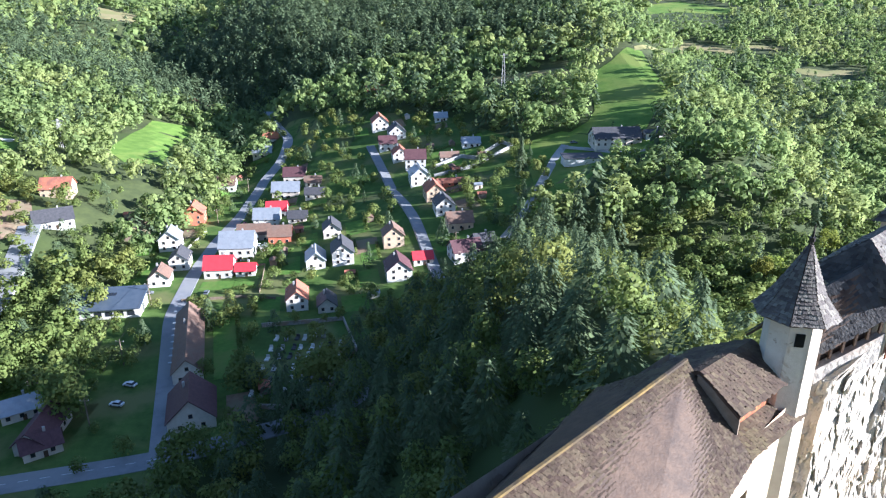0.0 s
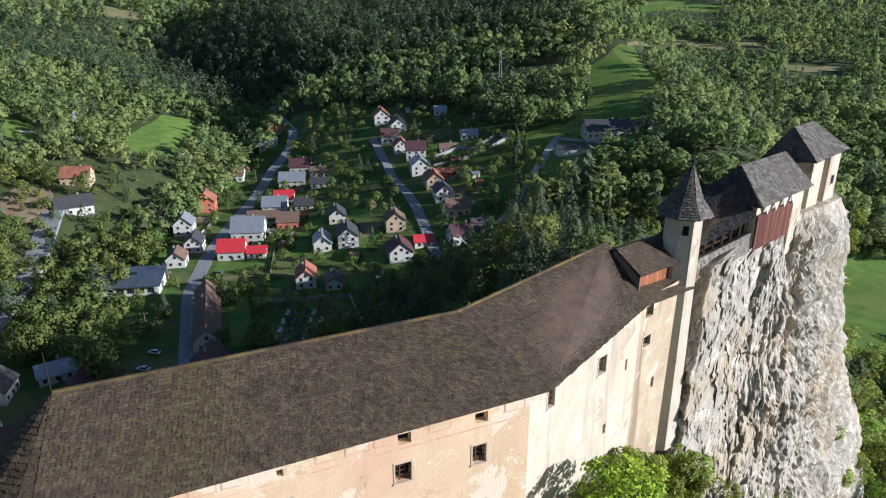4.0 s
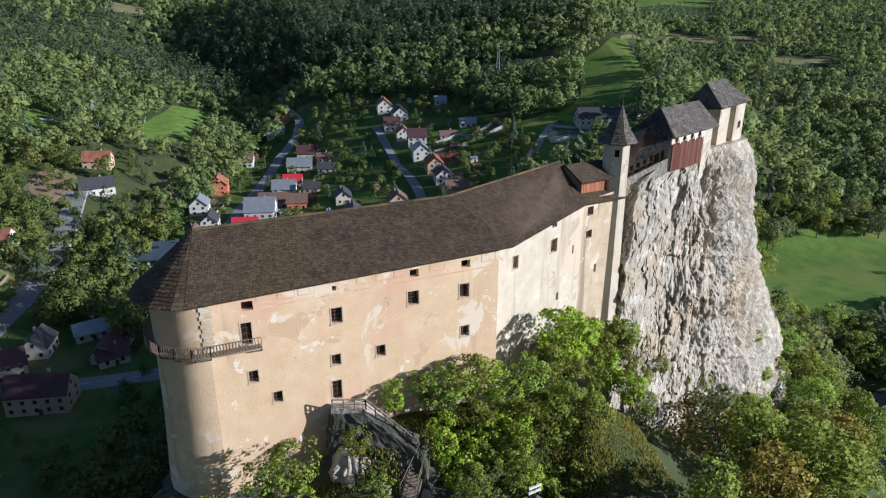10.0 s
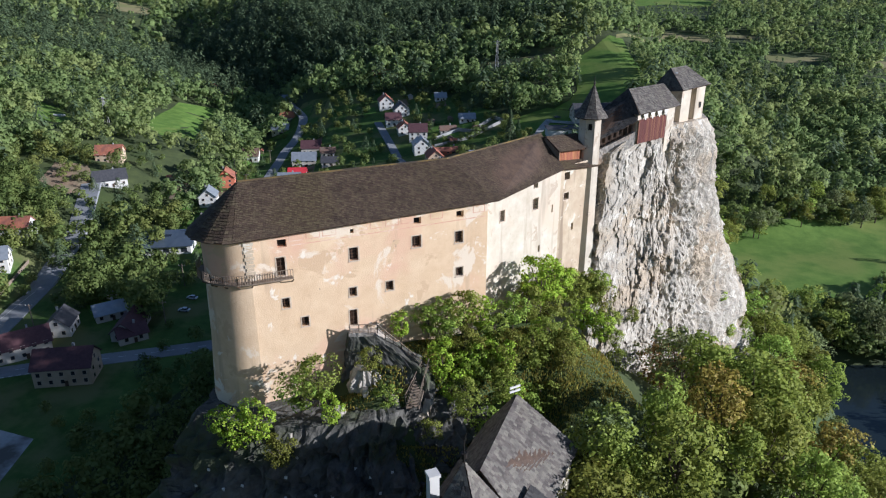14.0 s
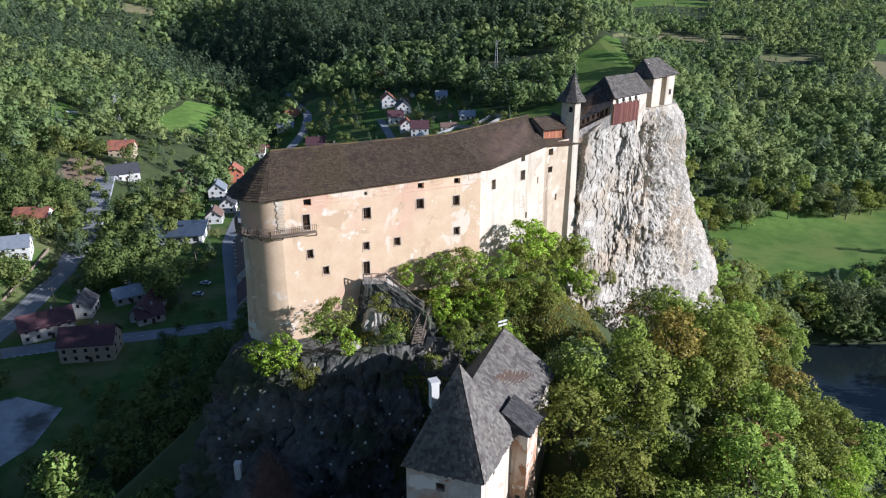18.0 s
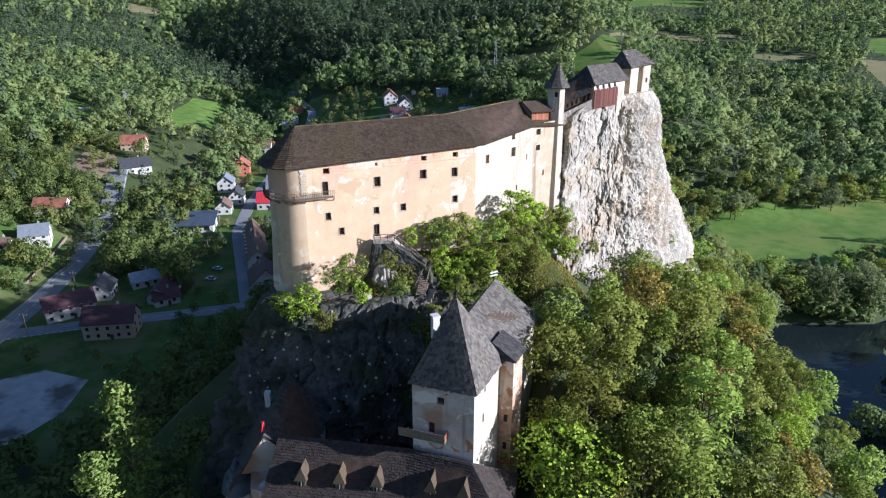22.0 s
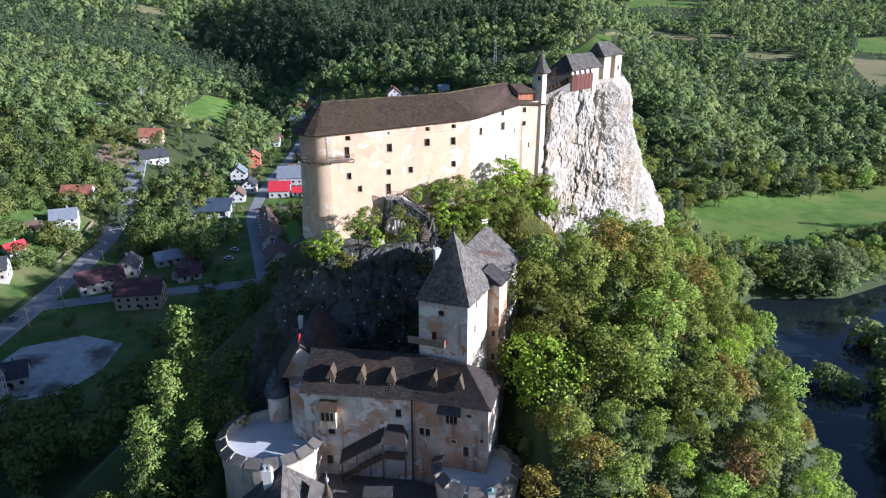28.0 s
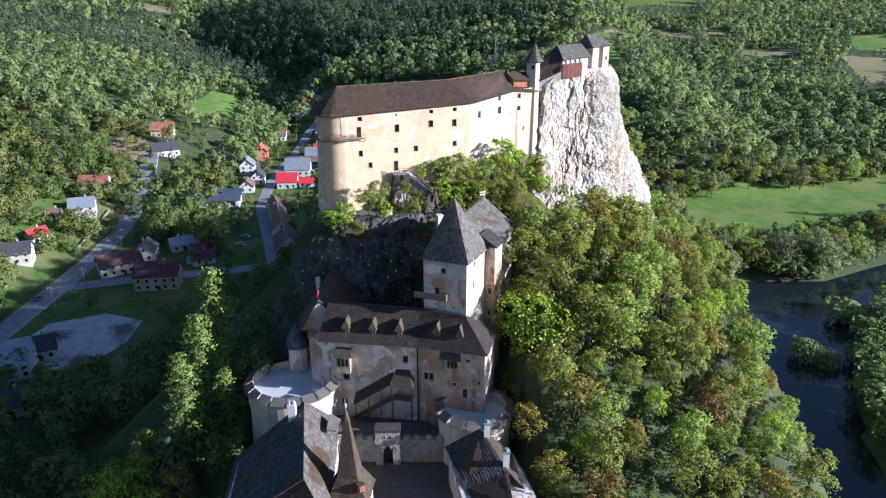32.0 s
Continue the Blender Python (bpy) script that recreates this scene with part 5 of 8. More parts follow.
# ---- houses of the lower castle ----
OA = (-25, 92, 40)
lh = thing("gate_range", OA, "lower castle range under a broad shingle roof, shaded slopes dark", "castle building")
r0, r1 = (-23.9, 101.0, 54.4), (-20.5, 82.0, 53.8)
# Light painted by slope: dark shingle west and rear, grey on the sunlit east.
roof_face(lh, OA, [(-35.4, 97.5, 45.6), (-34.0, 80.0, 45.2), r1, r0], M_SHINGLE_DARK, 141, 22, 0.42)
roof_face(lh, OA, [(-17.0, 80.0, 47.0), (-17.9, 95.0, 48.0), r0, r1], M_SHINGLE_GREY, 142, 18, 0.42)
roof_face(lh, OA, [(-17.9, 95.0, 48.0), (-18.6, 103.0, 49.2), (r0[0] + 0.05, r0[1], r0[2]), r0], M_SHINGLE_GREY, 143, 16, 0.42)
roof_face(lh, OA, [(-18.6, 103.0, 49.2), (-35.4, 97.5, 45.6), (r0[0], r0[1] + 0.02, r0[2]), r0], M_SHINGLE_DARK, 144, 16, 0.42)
part("wall", Geo(OA).prism([(-34.6, 97), (-33.3, 80), (-18, 80), (-18.6, 102)], 24, 46.2).mesh("wall", M_GREYPL), lh, "grey plaster walls")
for yy in (94.5, 90.5):
    part("window", Geo(OA).box((-34.9 + (97 - yy) * 0.08, yy, 43.6), (0.2, 1.0, 1.5)).mesh("window", M_VOID), lh)
ch = part("chimney", Geo(OA).box((-25.4, 98.2, 54.2), (1.3, 1.1, 3.4)).mesh("chimney", M_WHITE), lh, "white chimney with two arched vents")
for dx in (-0.35, 0.35):
    part("chimney_pot", Geo(OA).tube((-25.4 + dx, 98.2), 0.36, 0.3, 55.9, 56.5, 10).mesh("chimney_pot", M_CONCRETE), ch)
part("roof_dormer", Geo(OA).sheet([(-19.6, 97.0, 51.6), (-18.0, 97.4, 51.1), (-17.6, 100.3, 51.3), (-19.6, 100.6, 52.3)], 0.4).mesh("roof_dormer", M_SHINGLE_GREY), lh)

OSP = (-14.6, 88, 44)
spire = thing("chapel_tower", OSP, "small tower with a slender brown shingled spire", "tower")
sc = (-14.7, 88.0)
part("wall", Geo(OSP).tube(sc, 4.2, 4.2, 36, 46.6, 4, math.radians(40), False).mesh("wall", M_WHITE), spire, "white plaster walls")
for i in range(4):
    a, b = math.radians(40 + 90 * i), math.radians(130 + 90 * i)
    def at_(r, ang, z):
        return Vector((sc[0] + r * math.cos(ang), sc[1] + r * math.sin(ang), z))
    roof_face(spire, OSP, [at_(4.7, a, 46.2), at_(4.7, b, 46.2), at_(2.2, b, 50.3), at_(2.2, a, 50.3)], M_SHINGLE, 151 + i, 10, 0.32, "spire_deck")
    roof_face(spire, OSP, [at_(2.2, a, 50.3), at_(2.2, b, 50.3), at_(0.35, b, 60.4), at_(0.35, a, 60.4)], M_SHINGLE, 156 + i, 24, 0.26, "spire_deck")
part("spire_cap", Geo(OSP).tube(sc, 0.62, 0.12, 60.0, 61.6, 10).mesh("spire_cap", M_RIDGE), spire, "yellow-brown metal cap")
part("finial", Geo(OSP).tube(sc, 0.05, 0.05, 61.5, 63.6, 6).tube(sc, 0.24, 0.24, 62.2, 62.7, 8).mesh("finial", M_CONCRETE), spire)
for a in (-50,):
    an = math.radians(a)
    c = at_(3.2, an, 49.2)
    dq = part("dormer", Geo(OSP).box(c, (0.8, 0.9, 1.1), an).mesh("dormer", M_REDWOOD), spire, "small red wooden dormer")
    part("dormer_roof", Geo(OSP).box(c + Vector((0, 0, 0.62)), (1.0, 1.2, 0.14), an).mesh("dormer_roof", M_SHINGLE), dq)

ORR = (6, 92, 40)
rh = thing("lower_house", ORR, "lower castle house with shingle roofs, shaded slopes dark, and white chimneys", "castle building")
a0_, a1_ = (6.4, 97.8, 51.2), (10.4, 90.0, 48.6)
# Only the sunward east slope is lighter; the dark shingle stands for shade.
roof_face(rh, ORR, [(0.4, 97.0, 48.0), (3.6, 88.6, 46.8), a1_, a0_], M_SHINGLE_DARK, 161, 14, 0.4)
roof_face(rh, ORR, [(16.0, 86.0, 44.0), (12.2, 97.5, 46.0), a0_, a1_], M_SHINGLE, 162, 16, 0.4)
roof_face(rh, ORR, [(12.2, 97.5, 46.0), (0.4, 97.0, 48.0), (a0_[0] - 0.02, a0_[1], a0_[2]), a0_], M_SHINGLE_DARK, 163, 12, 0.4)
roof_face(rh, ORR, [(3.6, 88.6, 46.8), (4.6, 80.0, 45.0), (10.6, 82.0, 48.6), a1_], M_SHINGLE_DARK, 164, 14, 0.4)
part("wall", Geo(ORR).prism([(1.0, 96.6), (4.2, 80), (15, 80), (14.5, 87), (11.8, 97)], 24, 46.6).mesh("wall", M_GREYPL), rh, "grey plaster walls")
for x, y, z in ((7.4, 96.6, 50.6), (10.2, 91.2, 49.0)):
    c = part("chimney", Geo(ORR).box((x, y, z + 0.6), (1.0, 0.9, 3.6)).mesh("chimney", M_WHITE), rh, "white chimney stack")
    part("chimney_cap", Geo(ORR).box((x, y, z + 2.55), (1.2, 1.1, 0.3)).tube((x, y), 0.35, 0.25, z + 2.7, z + 3.2, 8).mesh("chimney_cap", M_COPPER), c, "green copper cap")

# dark house behind the lower palace, and the round stair turret beside it
ODH = (-24, 124, 48)
dh = thing("shaded_house", ODH, "dark shingled house at the foot of the crag", "castle building")
g0, g1 = (-22.3, 128.5, 68.0), (-23.4, 116.5, 66.2)
roof_face(dh, ODH, [(-29.0, 126.5, 58.6), (-28.2, 114.5, 58.6), g1, g0], M_SHINGLE_DARK, 171, 16, 0.45)
roof_face(dh, ODH, [(-17.6, 117.5, 61.5), (-16.4, 129.5, 61.5), g0, g1], M_SHINGLE_DARK, 172, 14, 0.45)
part("wall", Geo(ODH).prism([(-28, 126.5), (-24.9, 113.4), (-22.3, 112.4), (-18, 118), (-17, 129)], 42, 60.2).add([(-28, 126.5, 60), (-17, 129, 60), (-22.3, 128.3, 67.6), (-27.4, 116.4, 60), (-18.2, 117.4, 60), (-23.4, 116.7, 65.9)], [(0, 1, 2), (4, 3, 5)]).mesh("wall", M_GREYPL), dh, "grey plaster walls")
c = part("chimney", Geo(ODH).box((-25.0, 126.0, 65.6), (0.8, 0.8, 2.4)).mesh("chimney", M_WHITE), dh, "white chimney stack")
st_c = (-28.6, 119.4)
part("stair_turret", Geo(ODH).tube(st_c, 1.9, 1.9, 44, 55.5, 12).mesh("stair_turret", M_GREYPL), dh)
part("turret_roof", Geo(ODH).tube(st_c, 2.4, 1.7, 55.3, 57.6, 12).tube(st_c, 1.7, 0.9, 57.6, 58.6, 12).tube(st_c, 0.9, 0.05, 58.6, 60.2, 12).mesh("turret_roof", M_BLUEGREY, True), dh, "blue-grey onion roof")

# ---- path, railing and stone stair under the palace ----
OP = (-6, 143, 80)
path = thing("rock_stair", OP, "wooden stair and railed path on the rock terrace", "staircase")
pp = [(-10.6, 143.6, 83.7), (-7.4, 143.8, 83.6), (-4.6, 143.2, 81.4), (-2.2, 142.4, 79.6)]
for a, b in zip(pp[:-1], pp[1:]):
    a, b = Vector(a), Vector(b)
    d = (b - a).normalized()
    nn = Vector((d.y, -d.x, 0)).normalized() * 0.6
    part("path_slab", Geo(OP).sheet([a + nn, b + nn, b - nn, a - nn], 0.5).mesh("path_slab", M_STONE), path)
ring_ = [(-11.0, 144.4), (-10.8, 142.6), (-7.6, 142.4), (-4.4, 141.4), (-1.6, 140.8), (-1.0, 143.4), (-4.2, 144.6)]
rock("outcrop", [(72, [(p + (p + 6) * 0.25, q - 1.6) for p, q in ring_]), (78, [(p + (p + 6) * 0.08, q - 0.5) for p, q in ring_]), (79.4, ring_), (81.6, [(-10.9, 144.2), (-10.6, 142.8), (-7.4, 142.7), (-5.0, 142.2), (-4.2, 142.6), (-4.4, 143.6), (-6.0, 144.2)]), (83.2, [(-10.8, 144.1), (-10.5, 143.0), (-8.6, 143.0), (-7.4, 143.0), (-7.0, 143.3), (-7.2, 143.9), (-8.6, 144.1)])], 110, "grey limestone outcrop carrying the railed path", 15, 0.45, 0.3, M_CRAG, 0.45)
rail("handrail", [Vector(p) + Vector((0.2, -0.6, 0)) for p in pp] + [Vector((-3.9, 139.6, 76.4))], 1.1, path, OP, 1.0, 0.09, M_WOOD)
rail("handrail", [Vector((-1.2, 142.2, 79.6)), Vector((-2.4, 138.8, 76.4))], 1.1, path, OP, 1.0, 0.09, M_WOOD)
for i in range(13):
    f = i / 12
    c = Vector((-1.9, 142.0, 79.5)).lerp(Vector((-3.1, 139.0, 76.3)), f)
    part("step", Geo(OP).box(c, (1.5, 0.26, 0.14), 0.36).mesh("step", M_WOOD), path)
part("stringer", Geo(OP).bar((-1.2, 142.1, 79.3), (-2.4, 138.9, 76.0), 0.2).bar((-2.6, 142.4, 79.3), (-3.8, 139.3, 76.0), 0.2).mesh("stringer", M_WOOD), path)

# rock anchors on the netted crag face
from mathutils.bvhtree import BVHTree
crag_ob = next(o for o in scene.collection.objects if o.name == "castle_crag")
crag_tree = BVHTree.FromPolygons([v.co for v in crag_ob.data.vertices], [tuple(p.vertices) for p in crag_ob.data.polygons])
anchors = thing("rock_anchor", (-12, 128, 60), "pale anchor plates bolted to the netted rock face", "rock anchors", kind="stuff")
r_an = random.Random(31)
g = Geo((-12, 128, 60))
for i in range(15):
    for j in range(9):
        x, z = -30 + i * 1.9 + r_an.uniform(-0.7, 0.7) + (j % 2) * 0.9, 52 + j * 2.3 + r_an.uniform(-0.7, 0.7)
        hit_ = crag_tree.ray_cast(Vector((x, 90, z)), Vector((0, 1, 0)))
        if hit_[0] and r_an.random() < 0.8:
            g.box(hit_[0], (0.30, 0.16, 0.30), r_an.uniform(-0.4, 0.4))
ob = part("anchor_plate", g.mesh("anchor_plate", M_WHITE), anchors)
ob["kind"] = "stuff"

# flag on the dark house and aerial on the tower wing
flag = thing("flag", (-23.5, 116.3, 65.5), "red flag hanging from a thin pole", "flag")
part("flagpole", Geo().tube((0, 0), 0.05, 0.04, -0.5, 4.2, 6).mesh("flagpole", M_BAR), flag)
for k, m in ((1, M_TILE_RED),):
    vs = [(0.05 + 0.10 * u, 0.10 * math.sin(u * 1.7 + w), 4.0 - 1.6 * k * 0.6 - w * 0.32) for u in range(5) for w in range(6)]
    part("flag_cloth", mesh_data("flag_cloth", vs, [(u * 6 + w, u * 6 + w + 1, u * 6 + w + 7, u * 6 + w + 6) for u in range(4) for w in range(5)], m), flag)
aerial = thing("roof_aerial", (8.0, 133.8, 81.0), "small white roof aerial on a short mast", "aerial")
part("mast", Geo().tube((0, 0), 0.06, 0.05, -0.4, 1.6, 6).mesh("mast", M_BAR), aerial)
for dz in (0.7, 1.2):
    part("element", Geo().box((0, 0, dz), (1.3, 0.12, 0.22), 0.5).mesh("element", M_WHITE), aerial)
# ---- woods ----
def leaf_quads(r, centres, radii, n, size, flat=0.8, loose=0.45):
    """n leaf sprays strewn over the shells of blobs, as an array of quads."""
    k = r.integers(0, len(centres), n)
    v = r.normal(size=(n, 3))
    v /= np.linalg.norm(v, axis=1)[:, None]
    v[:, 2] = np.where(v[:, 2] < -0.35, -v[:, 2], v[:, 2])
    rad = radii[k] * (0.78 + 0.30 * r.random(n))
    p = centres[k] + v * rad[:, None] * np.array([1, 1, flat])
    nrm = v + r.normal(size=(n, 3)) * loose
    nrm /= np.linalg.norm(nrm, axis=1)[:, None]
    t = np.cross(nrm, r.normal(size=(n, 3)))
    t /= np.linalg.norm(t, axis=1)[:, None]
    b = np.cross(nrm, t)
    s = size * (0.6 + 0.8 * r.random(n))[:, None]
    return np.stack([p - t * s * 0.5, p - b * s * 0.35, p + t * s * 0.5, p + b * s * 0.4], 1)


def crown_blobs(r, h, w, n, low=0.34):
    z = r.uniform(low, 0.92, n)
    a = r.uniform(0, 2 * math.pi, n)
    prof = np.sin(np.clip((z - 0.18) / 0.86, 0, 1) * math.pi) ** 0.6
    rad = prof * w * 0.5 * r.uniform(0.35, 0.75, n)
    c = np.stack([np.cos(a) * rad, np.sin(a) * rad, z * h], 1)
    return c, w * r.uniform(0.17, 0.30, n) * (0.6 + 0.5 * prof)


def conifer_quads(r, h, w, n, size, lumps=0.0):
    u = r.random(n) ** 0.75
    z = h * (0.10 + 0.90 * u)
    tier = 0.72 + 0.28 * np.abs(np.sin(z * 2.2 / max(1.0, h / 16)))
    rad = w * 0.5 * (1 - u) ** 0.85 * (0.55 + 0.5 * r.random(n)) * tier + 0.10
    a = r.uniform(0, 2 * math.pi, n)
    if lumps:
        k = np.sin(3 * a + z * 0.9) * np.sin(2 * a - z * 0.55 + 1.0) + 0.6 * np.sin(z * 1.7 + 4 * a)
        rad = rad * (1 + lumps * 0.55 * k) * (0.6 + 0.55 * np.sin(np.clip(u * 1.25, 0, 1) * math.pi))
        z = z - 0.12 * rad
    p = np.stack([np.cos(a) * rad, np.sin(a) * rad, z], 1)
    out = np.stack([np.cos(a), np.sin(a), -0.45 + 0 * a], 1)
    side = np.stack([-np.sin(a), np.cos(a), r.uniform(-0.3, 0.3, n)], 1)
    s = size * (0.6 + 0.7 * r.random(n))[:, None] * (1.15 - 0.55 * u)[:, None]
    return np.stack([p - side * s * 0.34, p + out * s * 0.7, p + side * s * 0.34, p - out * s * 0.5 + np.array([0, 0, 0.25]) * s], 1)


def crown_template(r, blobs, n, size, loose, w=0.85):
    """A broadleaf crown one unit high: leaf sprays on its lobes, with normals that follow lobe and crown."""
    c, rad = crown_blobs(r, 1.0, w, blobs)
    q = leaf_quads(r, c, rad, n, size, 0.85, loose)
    mid = q.mean(1)
    lobe = mid - c[((mid[:, None, :] - c[None]) ** 2).sum(2).argmin(1)]
    crown = mid - np.array([0, 0, 0.42])
    lobe /= np.linalg.norm(lobe, axis=1)[:, None] + 1e-9
    crown /= np.linalg.norm(crown, axis=1)[:, None] + 1e-9
    nrm = 0.55 * lobe + 0.50 * crown + r.normal(size=(n, 3)) * 0.12
    return outward(q, nrm)


def conifer_template(r, n, size, lumps=0.0, w=0.36):
    q = conifer_quads(r, 1.0, w, n, size, lumps)
    mid = q.mean(1)
    nrm = np.stack([mid[:, 0], mid[:, 1], 0 * mid[:, 2] + 0.05], 1)
    nrm /= np.linalg.norm(nrm, axis=1)[:, None] + 1e-9
    return outward(q, nrm + np.array([0, 0, 0.35]) + r.normal(size=(n, 3)) * 0.3)


def outward(q, nrm):
    nrm = nrm / (np.linalg.norm(nrm, axis=1)[:, None] + 1e-9)
    g = np.cross(q[:, 1] - q[:, 0], q[:, 2] - q[:, 0])
    flip = (g * nrm).sum(1) < 0
    q = q.copy()
    q[flip] = q[flip][:, ::-1]
    return q, nrm


TR = np.random.default_rng(42)
FAR_BROAD = [crown_template(TR, 12, 150, 0.142, 0.20) for _ in range(7)]
HILL_BROAD = [crown_template(TR, 8, 82, 0.190, 0.16) for _ in range(7)]
EDGE_BROAD = [crown_template(TR, 5, 34, 0.31, 0.10) for _ in range(5)]
FAR_CONIF = [conifer_template(TR, 76, 0.135) for _ in range(5)]
MID_BROAD = [crown_template(TR, 16, 330, 0.104, 0.16) for _ in range(7)]
MID_CONIF = [conifer_template(TR, 420, 0.062, 0.3) for _ in range(5)]
NEAR_BROAD = [crown_template(TR, 20, 620, 0.076, 0.28) for _ in range(5)]
NEAR_CONIF = [conifer_template(TR, 480, 0.060, 0.4) for _ in range(4)]


def wood(name, pts, templates, heights, material, label, seed):
    """A wood of many trees as one object: crowns copied from templates to the given places."""
    r = np.random.default_rng(seed)
    pts, heights = np.array(pts, dtype=float), np.array(heights, dtype=float)
    g0 = ground(pts[:, 0], pts[:, 1])
    which = r.integers(0, len(templates), len(pts))
    out, nrm = [], []
    for k, (q, m) in enumerate(templates):
        i = np.flatnonzero(which == k)
        a = r.uniform(0, 2 * math.pi, len(i))
        ca, sa = np.cos(a)[:, None, None], np.sin(a)[:, None, None]
        h = heights[i]
        sz, w = (h * r.uniform(0.85, 1.15, len(i)))[:, None, None], (h * r.uniform(0.78, 1.2, len(i)))[:, None, None]
        lean = r.normal(0, 0.04, (2, len(i)))[:, :, None, None]
        px = (q[None, ..., 0] * ca - q[None, ..., 1] * sa) * w + q[None, ..., 2] * lean[0] * sz + pts[i, 0][:, None, None]
        py = (q[None, ..., 0] * sa + q[None, ..., 1] * ca) * w + q[None, ..., 2] * lean[1] * sz + pts[i, 1][:, None, None]
        pz = q[None, ..., 2] * sz + (g0[i] - 0.12 * h)[:, None, None]
        out.append(np.stack([px, py, pz], -1).reshape(-1, 4, 3))
        ca, sa = ca[..., 0], sa[..., 0]
        n = np.stack([m[None, :, 0] * ca - m[None, :, 1] * sa, m[None, :, 0] * sa + m[None, :, 1] * ca, m[None, :, 2] + 0 * ca], -1).reshape(-1, 3)
        nrm.append(np.repeat(n[:, None, :], 4, axis=1))
    ob = new(name, quads_mesh(name, np.concatenate(out), material, 4, np.concatenate(nrm)))
    return tagged(ob, label, "forest", kind="stuff")


def scatter(x0, x1, y0, y1, step, keep, seed, jitter=0.42):
    r = np.random.default_rng(seed)
    out = []
    for x in np.arange(x0, x1, step):
        for y in np.arange(y0, y1, step):
            px, py = x + r.uniform(-jitter, jitter) * step, y + r.uniform(-jitter, jitter) * step
            if keep(px, py):
                out.append((px, py))
    return out


def in_poly(x, y, poly):
    c = False
    for i in range(len(poly)):
        (ax, ay), (bx, by) = poly[i], poly[i - 1]
        if (ay > y) != (by > y) and x < (bx - ax) * (y - ay) / (by - ay) + ax:
            c = not c
    return c



VILLAGE = [(-112, 290), (-60, 290), (-40, 330), (-10, 375), (12, 395), (40, 435), (66, 470), (60, 520), (5, 600), (-60, 640), (-112, 650), (-130, 560), (-128, 480), (-135, 420), (-128, 380), (-118, 340)]
CROSSROADS = [(-215, 190), (-104, 190), (-70, 285), (-105, 315), (-150, 345), (-215, 372)]
HOUSES_WEST = [(-205, 372), (-165, 395), (-150, 440), (-150, 500), (-195, 500), (-225, 440)]
MEADOW_WEST = [(-224, 675), (-196, 693), (-186, 652), (-178, 592), (-167, 545), (-187, 535), (-203, 552), (-211, 575), (-219, 624)]
MEADOW_EAST = [(145, 677), (155, 670), (150, 626), (148, 570), (131, 546), (119, 522), (109, 524), (91, 528), (78, 536), (91, 547), (98, 562), (104, 602), (111, 630), (127, 648)]
MEADOW_VILLA = [(40, 450), (49, 470), (50, 510), (56, 534), (74, 540), (90, 526), (110, 516), (128, 506), (122, 490), (104, 486), (82, 474), (73, 461), (57, 445), (41, 443)]
MEADOW_RIVER = [(112, 296), (128, 366), (140, 376), (170, 389), (206, 397), (248, 413), (276, 421), (330, 440), (300, 380), (223, 340), (180, 326), (136, 298)]
CLEARING = [(-288, 576), (-268, 562), (-240, 531), (-236, 516), (-253, 508)]
GLADE_WEST = [(-284, 451), (-270, 455), (-262, 440), (-275, 432)]
FIELD_TOP = [(253, 1011), (278, 1103), (338, 1148), (379, 1060), (348, 1006), (301, 1033)]
PYLON_STRIP = [(149, 669), (152, 682), (200, 742), (244, 839), (283, 805), (277, 791), (237, 817), (206, 730)]
SCRUB_STRIP = [(304, 827), (337, 818), (331, 805), (297, 809)]
SCRUB_GLADE = [(314, 749), (334, 735), (363, 742), (379, 732), (354, 725), (321, 718), (304, 728)]
PYLON_GLADE = [(42, 660), (95, 652), (94, 638), (41, 645)]
FIELD_EAST = [(403, 725), (444, 712), (460, 690), (396, 628), (379, 630)]
FIELD_GREEN = [(452, 801), (504, 818), (520, 780), (459, 738), (431, 748)]
FIELD_FAR = [(-583, 1364), (-603, 1436), (-518, 1398), (-436, 1184), (-476, 1160)]
OPEN = [VILLAGE, CROSSROADS, HOUSES_WEST, MEADOW_WEST, MEADOW_EAST, MEADOW_VILLA, MEADOW_RIVER, FIELD_EAST, FIELD_GREEN, FIELD_FAR, CLEARING, GLADE_WEST, FIELD_TOP, PYLON_STRIP, PYLON_GLADE, SCRUB_STRIP, SCRUB_GLADE]
for poly, m, label in (
        (MEADOW_WEST, M_GRASS, "sunlit green meadow among the woods"), (MEADOW_EAST, M_GRASS, "mown green meadow strip on the hillside"),
        (MEADOW_VILLA, M_GRASS, "green meadow round the villa"), ([(x, y + (11 if y > 360 else 0)) for x, y in MEADOW_RIVER], M_GRASS, "flat green riverside meadow"),
        (CLEARING, M_GRASS, "small green clearing in the wood"), (GLADE_WEST, M_GRASS, "grassy glade above the lower houses"),
        (FIELD_TOP, M_GRASS, "pale green upland field above the woods"), (FIELD_GREEN, M_GRASS, "bright green field on the far slope")):
    drape("meadow", poly, m, 0.15, label, "meadow", 8)
for poly, label in ((PYLON_STRIP, "dry grass strip under the power line"), (PYLON_GLADE, "dry grass glade round the pylon"), (FIELD_EAST, "dry stubble field on the far slope"), (FIELD_FAR, "pale mown field on the far hill"), (SCRUB_STRIP, "dry grass gap in the hillside scrub"), (SCRUB_GLADE, "dry grass gap in the hillside scrub")):
    drape("field", poly, M_STUBBLE, 0.15, label, "field", 8)
drape("village_grass", VILLAGE, M_GARDEN, 0.12, "gardens and lawns of the village", "grass", 8)
drape("village_grass", CROSSROADS, M_GARDEN, 0.12, "grass verges and gardens by the main road", "grass", 8)


